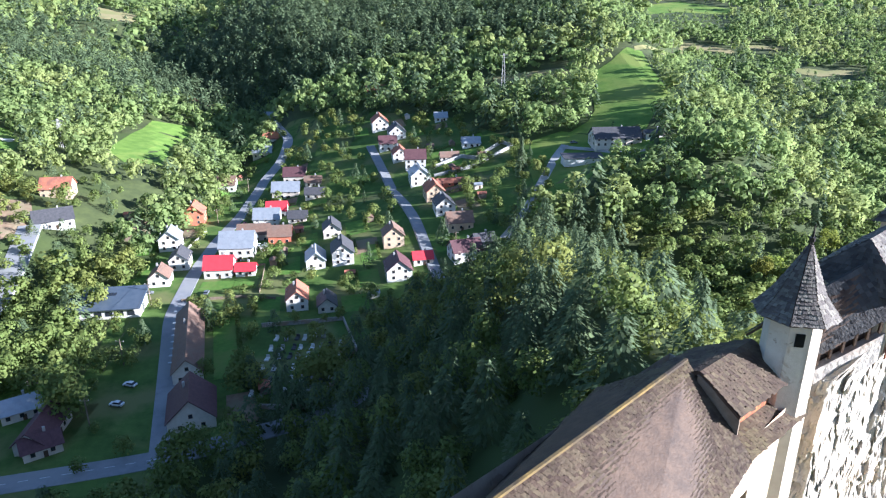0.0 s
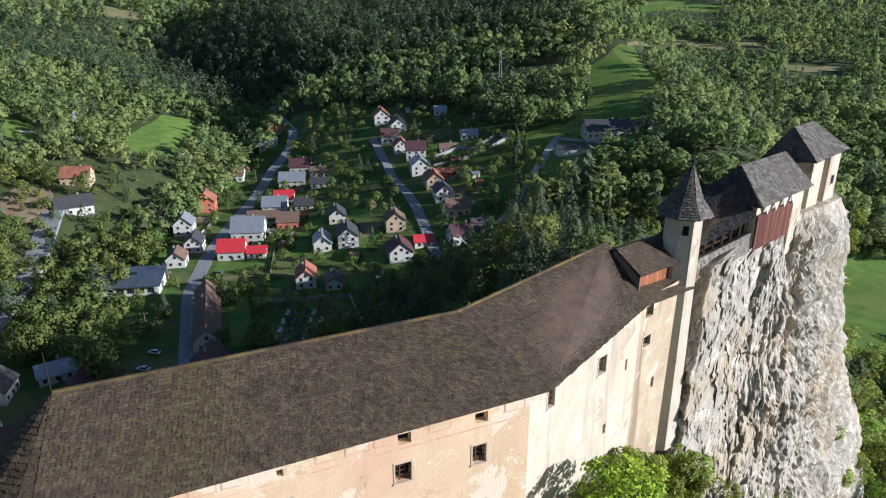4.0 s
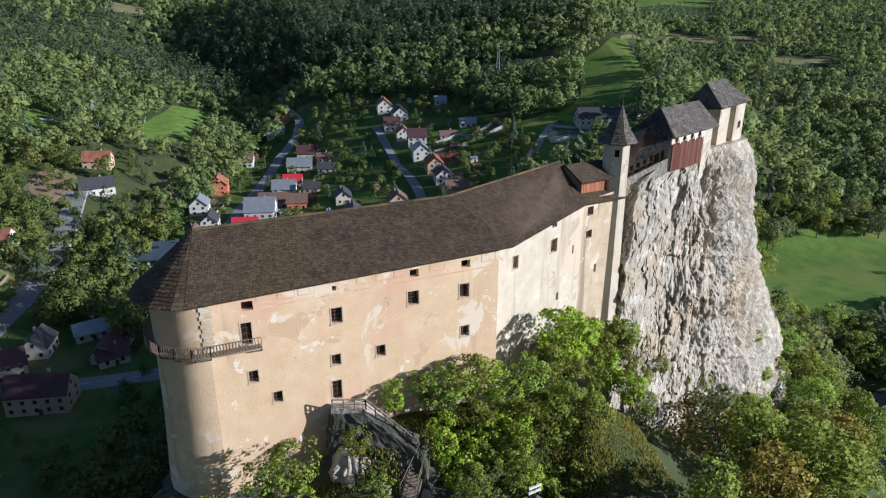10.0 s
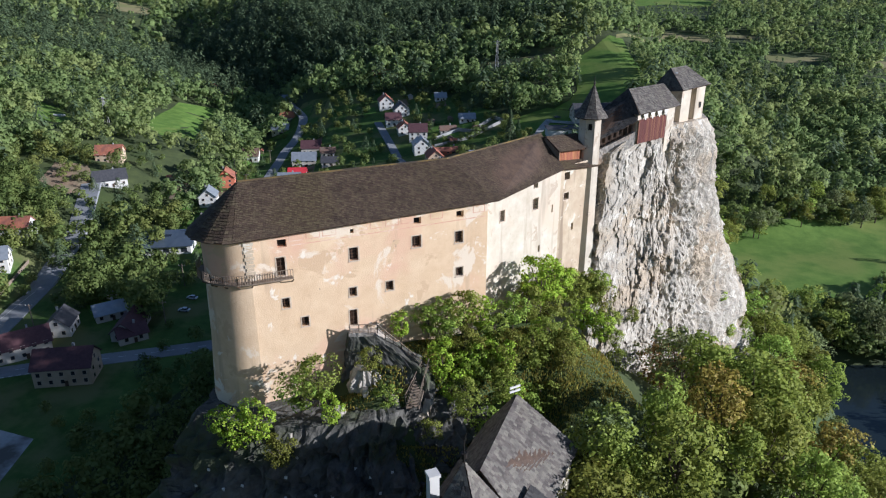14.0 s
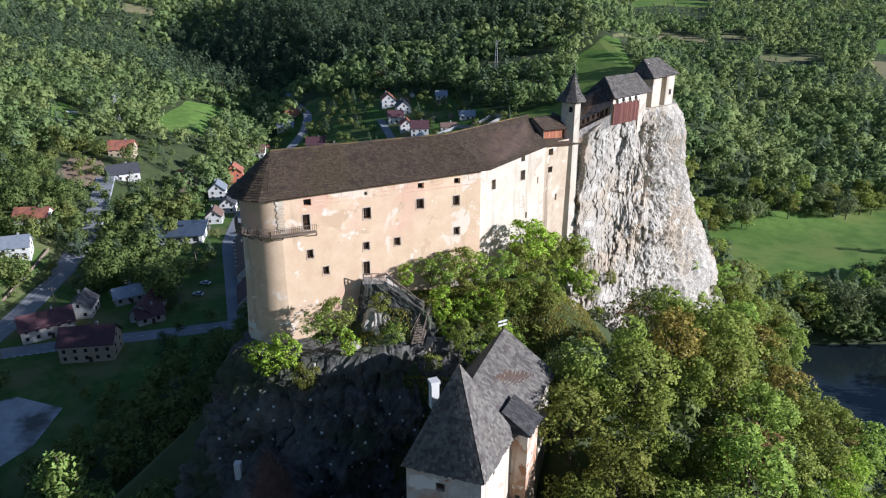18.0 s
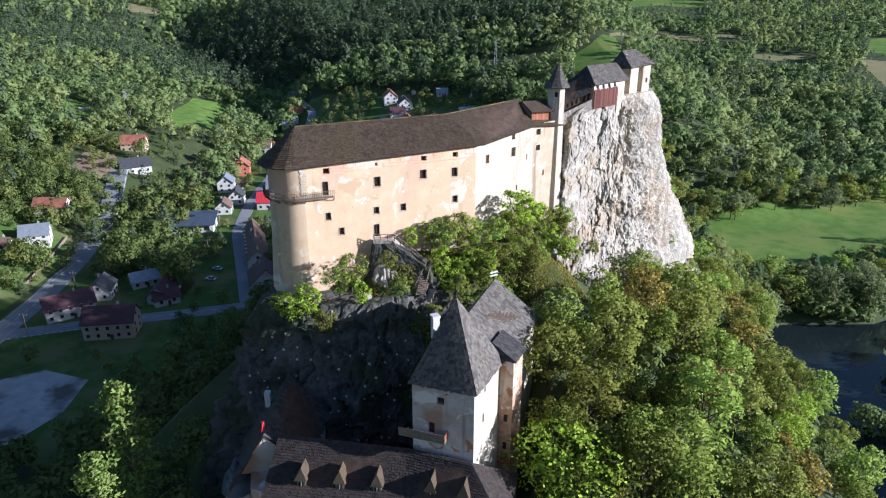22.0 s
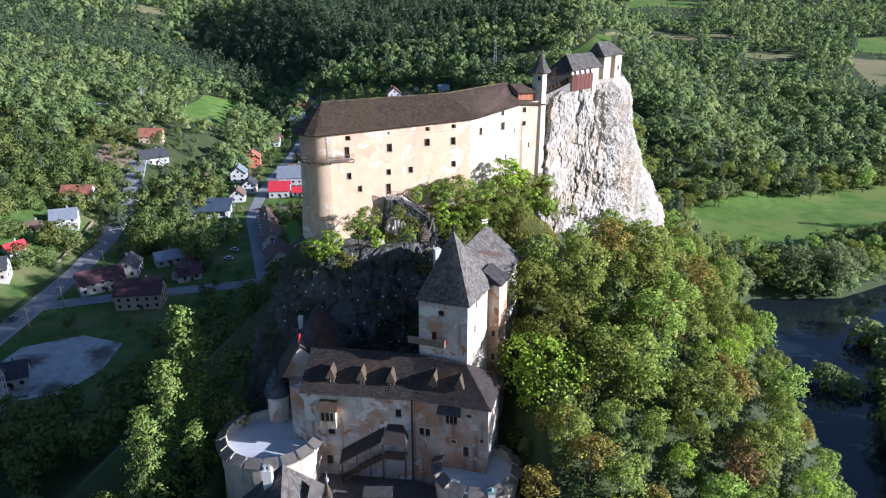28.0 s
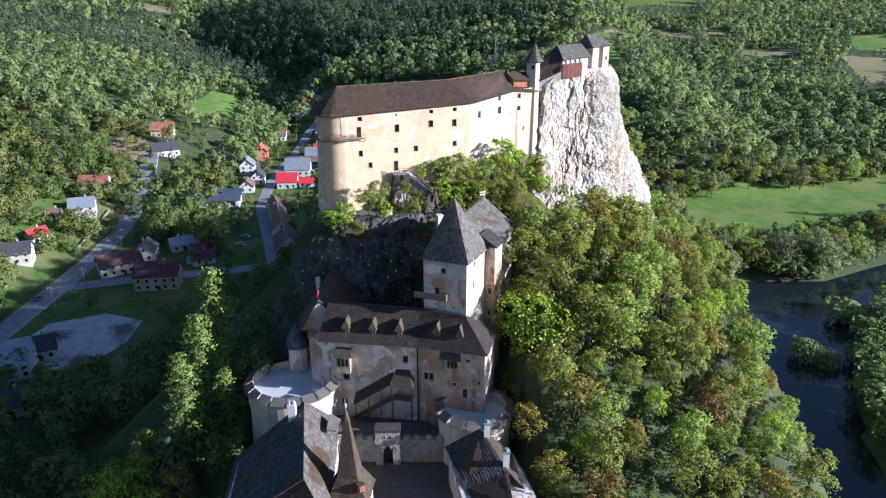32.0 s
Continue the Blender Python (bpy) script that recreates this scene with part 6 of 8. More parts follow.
def seen(x, y):
    return abs(x) < 0.70 * y + 45


def wild(x, y):
    return seen(x, y) and river(x, y) < -3 and not any(in_poly(x, y, p) for p in OPEN)


def conifer_share(x, y):
    """Spruce covers the ridge above the village and the top of the western hill; the rest is broadleaf."""
    ridge = ss(-330, -240, x) * (1 - ss(60, 160, x)) * ss(690, 780, y)
    west = (1 - ss(-300, -230, x)) * ss(760, 860, y) * (1 - ss(1050, 1200, y))
    return float(0.80 * ridge + 0.45 * west + 0.10)


def low_growth(x, y):
    """How tall the growth may be: scrub below the upland fields and along the power line."""
    for poly, reach in ((FIELD_TOP, 130), (PYLON_STRIP, 40), (PYLON_GLADE, 25), (SCRUB_STRIP, 45), (SCRUB_GLADE, 40), (FIELD_EAST, 50), (FIELD_GREEN, 60), (FIELD_FAR, 60), (MEADOW_EAST, 14), (MEADOW_WEST, 34), (CLEARING, 30), (GLADE_WEST, 20)):
        if any(in_poly(x + x / y * k, y + k, poly) for k in (reach * 0.35, reach * 0.7, reach)):
            return 0.36
    return 1.0


far_pts = scatter(-700, 800, 430, 1000, 9.6, wild, 5) + scatter(-1000, 1100, 1000, 1950, 20.0, wild, 6)
r_ = np.random.default_rng(8)
pick = [r_.random() < conifer_share(x, y) for x, y in far_pts]
fb = [p for p, c in zip(far_pts, pick) if not c]
fc = [p for p, c in zip(far_pts, pick) if c]


def hill_heights(pts, lo, hi, far):
    return [r_.uniform(lo, hi) * low_growth(x, y) * (1.0 if y < 1000 else far) * (0.8 if x > 150 and y > 600 else 1.0) for x, y in pts]


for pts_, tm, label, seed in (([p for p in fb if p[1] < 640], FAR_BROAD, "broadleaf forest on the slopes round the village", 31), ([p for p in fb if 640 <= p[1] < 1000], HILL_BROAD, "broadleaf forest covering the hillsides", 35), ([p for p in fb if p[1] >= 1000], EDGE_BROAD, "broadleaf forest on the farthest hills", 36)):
    wood("forest", pts_, tm, hill_heights(pts_, 9.5, 17, 1.5), M_LEAF_FAR_HAZED, label, seed)
wood("forest", fc, FAR_CONIF, hill_heights(fc, 17, 27, 1.35), M_NEEDLE, "dark spruce forest on the ridge above the village", 32)


def mid_ok(x, y):
    return wild(x, y) and (river(x, y) < -14 or y > 255) and (castle_hill(x, y) < 3.5 or y > 200) and not (-38 < x < 22 and 55 < y < 165) and not in_poly(x, y, [(10, 150), (42, 176), (64, 190), (66, 202), (50, 212), (16, 192)])


mid_pts = scatter(-260, 330, 60, 430, 8.5, mid_ok, 9)
pick = [r_.random() < (0.55 if -60 < x < 75 and y > 175 else 0.10) for x, y in mid_pts]
mb = [p for p, c in zip(mid_pts, pick) if not c]
mc = [p for p, c in zip(mid_pts, pick) if c]
hill_mb = [p for p in mb if -75 < p[0] < 100 and 175 < p[1] < 360]
rest_mb = [p for p in mb if p not in set(hill_mb)]
wood("forest", hill_mb, NEAR_BROAD, [r_.uniform(8, 14) for p in hill_mb], M_LEAF, "broadleaf wood on the hill behind the castle", 37)
wood("forest", rest_mb, MID_BROAD, [r_.uniform(8, 14) for p in rest_mb], M_LEAF, "broadleaf wood round the castle hill", 33)
wood("forest", mc, MID_CONIF, [r_.uniform(13, 21) for p in mc], M_NEEDLE, "spruces among the trees behind the castle", 34)
# ---- single trees and shrubs near the castle ----
def fine_blobs(r, h, w, n, low):
    """Many small boughs spread through an uneven crown."""
    z = r.uniform(low, 0.96, n)
    a = r.uniform(0, 2 * math.pi, n)
    prof = np.sin(np.clip((z - 0.14) / 0.90, 0, 1) * math.pi) ** 0.55
    bulge = 1 + 0.22 * np.sin(2 * a + r.uniform(0, 6)) + 0.15 * np.sin(3 * a + 5 * z + r.uniform(0, 6))
    rad = prof * bulge * w * 0.5 * r.uniform(0.30, 1.0, n) ** 0.7 * 0.86
    c = np.stack([np.cos(a) * rad, np.sin(a) * rad, z * h], 1)
    return c, w * r.uniform(0.085, 0.185, n) * (0.65 + 0.4 * prof)


def crown_mesh(q, nrm, leaf_mat):
    q, m = outward(q, nrm)
    return q, leaf_mat, 4, np.repeat(m[:, None, :], 4, axis=1)


def tree_parts(seed, h, w, leaves, size, leaf_mat, blobs=18, low=0.34):
    """A broadleaf tree at the origin: tapered trunk with limbs, and a crown of leaf sprays with gaps."""
    r = np.random.default_rng(seed)
    c, rad = fine_blobs(r, h, w, blobs, low)
    g = Geo()
    g.tube((0, 0), h * 0.022, h * 0.012, -0.5, h * 0.55, 7, 0, False)
    for k in range(min(10, blobs)):
        z0 = h * r.uniform(0.22, 0.5)
        a, b = Vector((0, 0, z0)), Vector(c[k])
        g.bar(a, a.lerp(b, 0.55) + Vector((0, 0, h * 0.02)), h * 0.011)
        g.bar(a.lerp(b, 0.55) + Vector((0, 0, h * 0.02)), b, h * 0.006)
    q = leaf_quads(r, c, rad, leaves, size, 0.85, 0.6)
    mid = q.mean(1)
    lobe = mid - c[((mid[:, None, :] - c[None]) ** 2).sum(2).argmin(1)]
    crown = (mid - np.array([0, 0, 0.42 * h])) * np.array([1, 1, 0.8])
    lobe /= np.linalg.norm(lobe, axis=1)[:, None] + 1e-9
    crown /= np.linalg.norm(crown, axis=1)[:, None] + 1e-9
    return g.mesh("trunk", M_TRUNK), quads_mesh("crown", *crown_mesh(q, 0.5 * lobe + 0.35 * crown + r.normal(size=(leaves, 3)) * 0.32, leaf_mat))


def conifer_crown(r, h, w, leaves, size, lumps, leaf_mat):
    q = conifer_quads(r, h, w, leaves, size, lumps)
    mid = q.mean(1)
    nrm = np.stack([mid[:, 0], mid[:, 1], 0 * mid[:, 0]], 1)
    nrm /= np.linalg.norm(nrm, axis=1)[:, None] + 1e-9
    return quads_mesh("crown", *crown_mesh(q, nrm + np.array([0, 0, 0.3]) + r.normal(size=(leaves, 3)) * 0.35, leaf_mat))


def conifer_parts(seed, h, w, leaves, size, leaf_mat, lumps=0.0):
    r = np.random.default_rng(seed)
    g = Geo().tube((0, 0), h * 0.016, h * 0.003, -0.5, h * 0.98, 7, 0, False)
    return g.mesh("trunk", M_TRUNK), conifer_crown(r, h, w, leaves, size, lumps, leaf_mat)


def make_tree(name, parts_, label, category, group):
    t = thing(name, (0, 0, -200), label, category, group)
    part("trunk", parts_[0], t)
    part("crown", parts_[1], t)
    return t


G_SLOPE = "trees on the castle slope"
kinds = [make_tree("tree", tree_parts(k + 1, 10, w, n, sz, m, bl), label, "tree", G_SLOPE) for k, (w, n, sz, m, bl, label) in enumerate((
    (7.8, 2500, 0.35, M_LEAF_TREE, 52, "green broadleaf tree on the castle slope"),
    (6.4, 2200, 0.34, M_LEAF_TREE, 44, "slender green broadleaf tree on the castle slope"),
    (8.2, 2500, 0.35, M_LEAF_OLIVE, 50, "dark olive-green broadleaf tree on the castle slope"),
    (7.2, 2200, 0.34, M_LEAF_OCHRE, 44, "broadleaf tree with leaves turning ochre"),
    (8.2, 3600, 0.28, M_LEAF_BRIGHT, 60, "bright yellow-green broadleaf tree"),
    (7.0, 2000, 0.34, M_LEAF_RUST, 40, "broadleaf tree with rust-brown autumn leaves"),
    (8.0, 2400, 0.34, M_LEAF_WILLOW, 46, "grey-green willow tree with a ragged crown")))]
spruce = make_tree("spruce_tree", conifer_parts(6, 16, 6.4, 2200, 0.62, M_NEEDLE, 0.3), "dark green spruce on the castle slope", "tree", G_SLOPE)


def larch_parts(seed, h, w, boughs, per, size, leaf_mat):
    """A tall ragged conifer: straight trunk, uneven drooping boughs, needles in loose tufts along them."""
    r = np.random.default_rng(seed)
    g = Geo().tube((0, 0), h * 0.016, h * 0.003, -0.5, h * 0.99, 7, 0, False)
    out, nrm = [], []
    for k in range(boughs):
        u = 0.12 + 0.87 * (k + r.uniform(0, 1)) / boughs
        a = k * 2.4 + r.uniform(-0.5, 0.5)
        ln = w * 0.5 * (1 - u) ** 0.62 * r.uniform(0.45, 1.15) + 0.5
        base = np.array([0, 0, u * h])
        tip = base + np.array([math.cos(a) * ln, math.sin(a) * ln, -0.18 * ln + r.uniform(-0.1, 0.25) * ln])
        if k % 3 == 0:
            g.bar(base, tip, 0.07)
        f = r.uniform(0.12, 1.05, per)[:, None]
        p = base + (tip - base) * f + r.normal(size=(per, 3)) * np.array([0.42, 0.42, 0.30]) * (1.1 - 0.5 * u)
        d = r.normal(size=(2, per, 3))
        t = d[0] / np.linalg.norm(d[0], axis=1)[:, None] * size * r.uniform(0.5, 1.2, per)[:, None]
        b = np.cross(d[1], t)
        b = b / np.linalg.norm(b, axis=1)[:, None] * size * 0.45
        out.append(np.stack([p - t * 0.5, p - b * 0.5, p + t * 0.5, p + b * 0.5], 1))
        nrm.append(np.array([math.cos(a), math.sin(a), 0.45]) + r.normal(size=(per, 3)) * 0.35)
    return g.mesh("trunk", M_TRUNK), quads_mesh("crown", *crown_mesh(np.concatenate(out), np.concatenate(nrm), leaf_mat))


larch = make_tree("larch_tree", larch_parts(7, 26, 11.5, 120, 42, 0.50, M_NEEDLE_LIT), "tall ragged sunlit yellow-green conifer", "tree", "")
shrub_kinds = [
    make_tree("shrub", tree_parts(11, 4, 4.4, 1700, 0.21, M_LEAF_TREE, 34, 0.08), "green shrub growing on the rock terrace", "shrub", "shrubs on the rock terrace"),
    make_tree("shrub", tree_parts(12, 4, 4.0, 1700, 0.21, M_LEAF_BRIGHT, 34, 0.08), "light green shrub growing on the rock terrace", "shrub", "shrubs on the rock terrace"),
    make_tree("shrub", tree_parts(13, 4, 4.4, 1600, 0.21, M_LEAF_OLIVE, 32, 0.08), "olive-brown shrub growing on the rock terrace", "shrub", "shrubs on the rock terrace"),
]


def put(kind, x, y, s, z=None, r=None):
    zz = gz(x, y) if z is None else z
    a = (r or rt).uniform(0, 360)
    return copy_thing(kind, pose(x, y, zz - 0.3, 0, 0, a) @ Matrix.Diagonal((s * rt.uniform(0.9, 1.12), s * rt.uniform(0.9, 1.12), s, 1)))


rt = random.Random(21)
CASTLE_PLOT = [(-40, 60), (17, 60), (17, 92), (13.5, 99), (11, 112), (13.5, 126), (15, 137), (2, 143), (-8, 122), (-20, 131), (-32, 131), (-38, 112)]
CRAG_PLOT = [(-40, 127), (-26, 119), (-8, 122), (6, 140), (9, 152), (24, 167), (42, 176), (60, 190), (64, 200), (52, 210), (18, 190), (4, 163), (-22, 156), (-36, 146)]


def slope_ok(x, y, bank=-10):
    return seen(x, y) and castle_hill(x, y) > 3.5 and not in_poly(x, y, CASTLE_PLOT) and not in_poly(x, y, CRAG_PLOT) and river(x, y) < bank and y < 215 and not (y > 137 and x < 36 and y - 137 > (x - 16) * 0.9 - 6)


slope_pts = scatter(10, 104, 52, 236, 6.1, slope_ok, 77)
MIX = ((0.30, 0), (0.48, 1), (0.74, 2), (0.88, 3), (0.92, 5), (0.95, 6), (1.0, 4))
for x, y in slope_pts:
    k = rt.random()
    s = rt.uniform(0.85, 1.45) if y > 114 and x < 48 else rt.uniform(0.62, 1.10)
    kind = next(i for lim, i in MIX if k < lim)
    put(kinds[kind], x, y, s * (0.8 if kind == 4 else 1.0))
# willows and alders between the river and its meadow, and the great spruce by the villa lane
for x, y in scatter(112, 260, 262, 345, 9.0, lambda x, y: -26 < river(x, y) < -3 and y > 250 and not in_poly(x, y, MEADOW_RIVER), 83):
    put(kinds[rt.choice((6, 6, 2, 0))], x, y, rt.uniform(1.0, 1.7))
for x, y in scatter(112, 330, 366, 470, 9.5, lambda x, y: not in_poly(x, y, MEADOW_RIVER) and (in_poly(x, y - 22, MEADOW_RIVER) or in_poly(x, y - 10, MEADOW_RIVER)), 84):
    put(kinds[rt.choice((6, 2, 0, 2))], x, y, rt.uniform(0.9, 1.5))
put(spruce, 44, 486, 1.35)
under = scatter(8, 104, 40, 215, 5.0, lambda x, y: slope_ok(x, y, -3), 81)
wood("undergrowth", under, MID_BROAD, [rt.uniform(3.0, 6.0) if river(*p) < -14 else rt.uniform(2.2, 4.0) for p in under], M_LEAF, "bushes filling the wood on the castle slope", 82)
west_pts = scatter(-110, -28, 40, 215, 6.5, lambda x, y: slope_ok(x, y) and x < -30, 78)
west_b = [p for p in west_pts if rt.random() < 0.65]
west_c = [p for p in west_pts if p not in west_b]
wood("forest", west_b, NEAR_BROAD, [rt.uniform(8, 13) for p in west_b], M_LEAF, "shaded broadleaf wood below the castle", 79)
wood("forest", west_c, NEAR_CONIF, [rt.uniform(11, 17) for p in west_c], M_NEEDLE, "shaded spruces below the castle", 80)
put(kinds[4], 16.2, 115.0, 1.75, 51)
for x, y, top in ((-45.5, 123.5, 70.5), (-47.0, 117, 63.5), (-47.8, 108.5, 60.0), (-41.2, 112.5, 54.5)):
    put(larch, x, y, (top - 25.0) / 26, 25.0)
for x, y, top, k in ((-53, 104, 45, 0), (-57, 100, 41, 4), (-47, 99, 42, 3), (-62, 108, 36, 0), (-50, 94, 40, 0), (-58, 90, 38, 3)):
    put(kinds[k], x, y, max(1.0, (top - gz(x, y)) / 10))
for x, y, z, s in ((-22.5, 134.5, 74, 1.15), (-20.0, 135.0, 75, 1.2), (-24.5, 137, 74, 0.9), (-15.5, 137.5, 77, 1.25), (-13.6, 138.0, 78, 1.3), (-12.0, 136.5, 76, 0.9), (-8.0, 141.0, 80, 0.7), (-4.5, 145.6, 82, 0.8), (-1.2, 146.3, 82, 1.0), (0.8, 147.0, 82, 1.1), (3.0, 147.4, 82, 1.2), (5.2, 148.2, 81.5, 1.1), (7.0, 148.6, 80, 1.0), (9.5, 150.4, 81, 1.1), (11.5, 152.0, 81, 1.1), (13.5, 154.0, 82, 1.7), (15.0, 155.5, 82, 1.4), (17.0, 157.5, 81, 1.2), (18.5, 159.0, 80, 1.1), (8.5, 145.5, 77, 1.3), (4.5, 144.0, 76, 1.2), (1.5, 142.0, 75, 1.1), (12.0, 147.5, 76, 1.4), (16.0, 151.0, 75, 1.4), (-6.0, 139.5, 76, 0.8), (-17.5, 134.2, 72, 1.0), (20.5, 158.5, 76, 1.2), (23.0, 163.0, 74, 1.0), (6.5, 141.0, 70, 1.4), (10.5, 143.0, 70, 1.5), (14.0, 146.0, 70, 1.5), (19.0, 154.0, 70, 1.5)):
    put(shrub_kinds[rt.choice((0, 0, 1, 2))], x, y, s, z)
r_sh = random.Random(61)
for i in range(58):
    s_, t_ = r_sh.uniform(-13.5, 17.5), r_sh.uniform(0.8, 11.0)
    x, y = on1(s_, -t_) if s_ < 1 else on2(s_ - 1.5, -t_)
    if s_ < -9.5 and t_ < 8.5:
        continue
    zt = 82.6 - 0.62 * t_ + (0.6 if s_ > 0 else 0) if s_ > -8 else 81.0 - 0.9 * t_
    put(shrub_kinds[r_sh.choice((0, 0, 1, 2, 2))], x, y, r_sh.uniform(0.55, 1.15), max(zt - 1.6, gz(x, y) - 0.4), r_sh)
for x, y, z, s in ((46.5, 187.5, 88, 1.0), (50.5, 192.5, 84, 1.2), (56, 196, 74, 1.3), (60.5, 195.5, 66, 1.1), (64, 197, 58, 1.4), (47, 190, 94, 0.8), (59.5, 190, 57, 0.9), (53, 184, 55, 0.8), (31, 170.0, 71, 0.7), (37, 175.5, 66, 0.6), (62, 188, 48, 1.4), (55, 182, 48, 1.3), (48, 178, 49, 1.2), (40, 172, 52, 1.3), (33, 167.5, 58, 1.2), (28, 165, 64, 1.1)):
    put(shrub_kinds[rt.choice((0, 2, 2))], x, y, s, z)
cliff_ob = next(o for o in scene.collection.objects if o.name == "cliff")
cliff_tree = BVHTree.FromPolygons([v.co for v in cliff_ob.data.vertices], [tuple(p.vertices) for p in cliff_ob.data.polygons])
for i in range(34):
    hit_ = cliff_tree.ray_cast(Vector((130, rt.uniform(186, 202), rt.uniform(40, 84))), Vector((-1, 0, 0)))
    if hit_[0]:
        put(shrub_kinds[rt.choice((0, 0, 1, 2))], hit_[0].x - 0.3, hit_[0].y, rt.uniform(0.35, 0.85), hit_[0].z - 0.8)
for i in range(30):
    hit_ = cliff_tree.ray_cast(Vector((rt.uniform(22, 62), 120, rt.choice((rt.uniform(44, 56), rt.uniform(52, 66))))), Vector((0, 1, 0)))
    if hit_[0]:
        put(shrub_kinds[rt.choice((0, 1, 2, 2))], hit_[0].x, hit_[0].y + 0.3, rt.uniform(0.3, 0.8) if hit_[0].z > 52 else rt.uniform(0.8, 1.3), hit_[0].z - 0.6)
for k in kinds + shrub_kinds + [spruce, larch]:
    for o in (*k.children_recursive, k):
        bpy.data.objects.remove(o)

# boulders and dry grass on the terrace
for i, (x, y, z, s) in enumerate(((-8.8, 141.6, 78.2, 2.0), (-5.2, 140.4, 75.6, 1.9), (-1.0, 140.6, 75.2, 1.6), (-11.5, 138.4, 75.4, 1.5), (2.5, 143.8, 76.5, 1.5), (-16.5, 136.2, 73.8, 1.4))):
    ring = [(x + s * math.cos(a * math.pi / 4), y + s * math.sin(a * math.pi / 4) * 0.8) for a in range(8)]
    rock("outcrop", [(z - 3, ring), (z, ring), (z + s * 0.9, [(x + (p - x) * 0.55, y + (q - y) * 0.55) for p, q in ring])], 48, "grey limestone outcrop on the grassy terrace", 5 + i, 0.8, 0.4)


def tufts(name, n, seed, region, material, label, size):
    """Blades of dry grass as one object."""
    r = np.random.default_rng(seed)
    out = []
    while len(out) < n:
        x, y = region(r)
        z = gz(x, y)
        a = r.uniform(0, math.pi)
        d = np.array([math.cos(a), math.sin(a), 0]) * size * r.uniform(0.3, 0.8)
        p = np.array([x, y, z - 0.05])
        u = np.array([r.uniform(-0.3, 0.3), r.uniform(-0.3, 0.3), 1.0]) * size * r.uniform(0.5, 1.3)
        out.append([p - d * 0.5, p + d * 0.5, p + d * 0.35 + u, p - d * 0.25 + u * 0.9])
    return tagged(new(name, quads_mesh(name, np.array(out), material)), label, "grass", kind="stuff")


def terrace(r):
    s, t = r.uniform(-26, 16), r.uniform(0.3, 13)
    c = on1(s, -t)
    return c


tufts("dry_grass", 16000, 51, terrace, M_LEAF_OCHRE, "dry grass and weeds on the rock terrace", 0.3)
tufts("weeds", 9000, 52, terrace, M_LEAF, "green weeds on the rock terrace", 0.32)


# ---- roads ----
ribbon("road", [(-163, 150), (-161, 190), (-160, 222), (-160, 265), (-161, 296), (-166, 340), (-172, 380), (-186, 430)], 9.5, M_ASPHALT, 0.30, "grey asphalt main road with white markings")
ribbon("road", [(-158, 262), (-140, 268), (-118, 274), (-95, 280), (-73, 286), (-54, 295), (-40, 300), (-20, 300)], 7.5, M_ASPHALT, 0.26, "grey asphalt side road joining the main road")
ribbon("road", [(-76, 288), (-83, 310), (-92, 338), (-103, 372), (-108, 411), (-110, 453), (-109, 498), (-110, 559), (-104, 586), (-105, 616), (-122, 654), (-156, 703), (-183, 739), (-196, 775)], 6.4, M_ASPHALT, 0.22, "worn pale village street")
ribbon("road", [(6, 372), (3, 387), (-4, 418), (-11, 451), (-23, 493), (-33, 532), (-43, 569)], 5.0, M_ASPHALT, 0.22, "narrow worn asphalt street between houses")
ribbon("road", [(30, 425), (42, 444), (54, 472), (65, 506), (73, 520)], 4.5, M_CONCRETE, 0.22, "pale concrete lane up to the villa")
ribbon("road", [(72, 517), (89, 506), (104, 494), (119, 493)], 4.0, M_CONCRETE, 0.26, "pale concrete drive beside the villa")
drape("car_park", [(-150, 208), (-147, 229), (-130, 238), (-113, 232), (-112, 214), (-119, 199), (-134, 195)], M_GRAVEL, 0.22, "pale gravel car park", "car park", 6)

# ---- village houses ----
SHARED = {}
PLOTS = []


def shared_box(key, size, material):
    if key not in SHARED:
        SHARED[key] = Geo().box((0, 0, 0), size).mesh(key[0], material)
    return SHARED[key]


def window_part(parent, x, y, z, rz, w=1.1, h=1.3):
    fr = part("window", shared_box(("window_frame", w, h), (w + 0.24, 0.10, h + 0.24), M_FRAME), parent, at=(x, y, z), rz=rz)
    part("pane", shared_box(("pane", w, h), (w, 0.06, h), M_GLASS), fr, at=(0, -0.045, 0))
    return fr


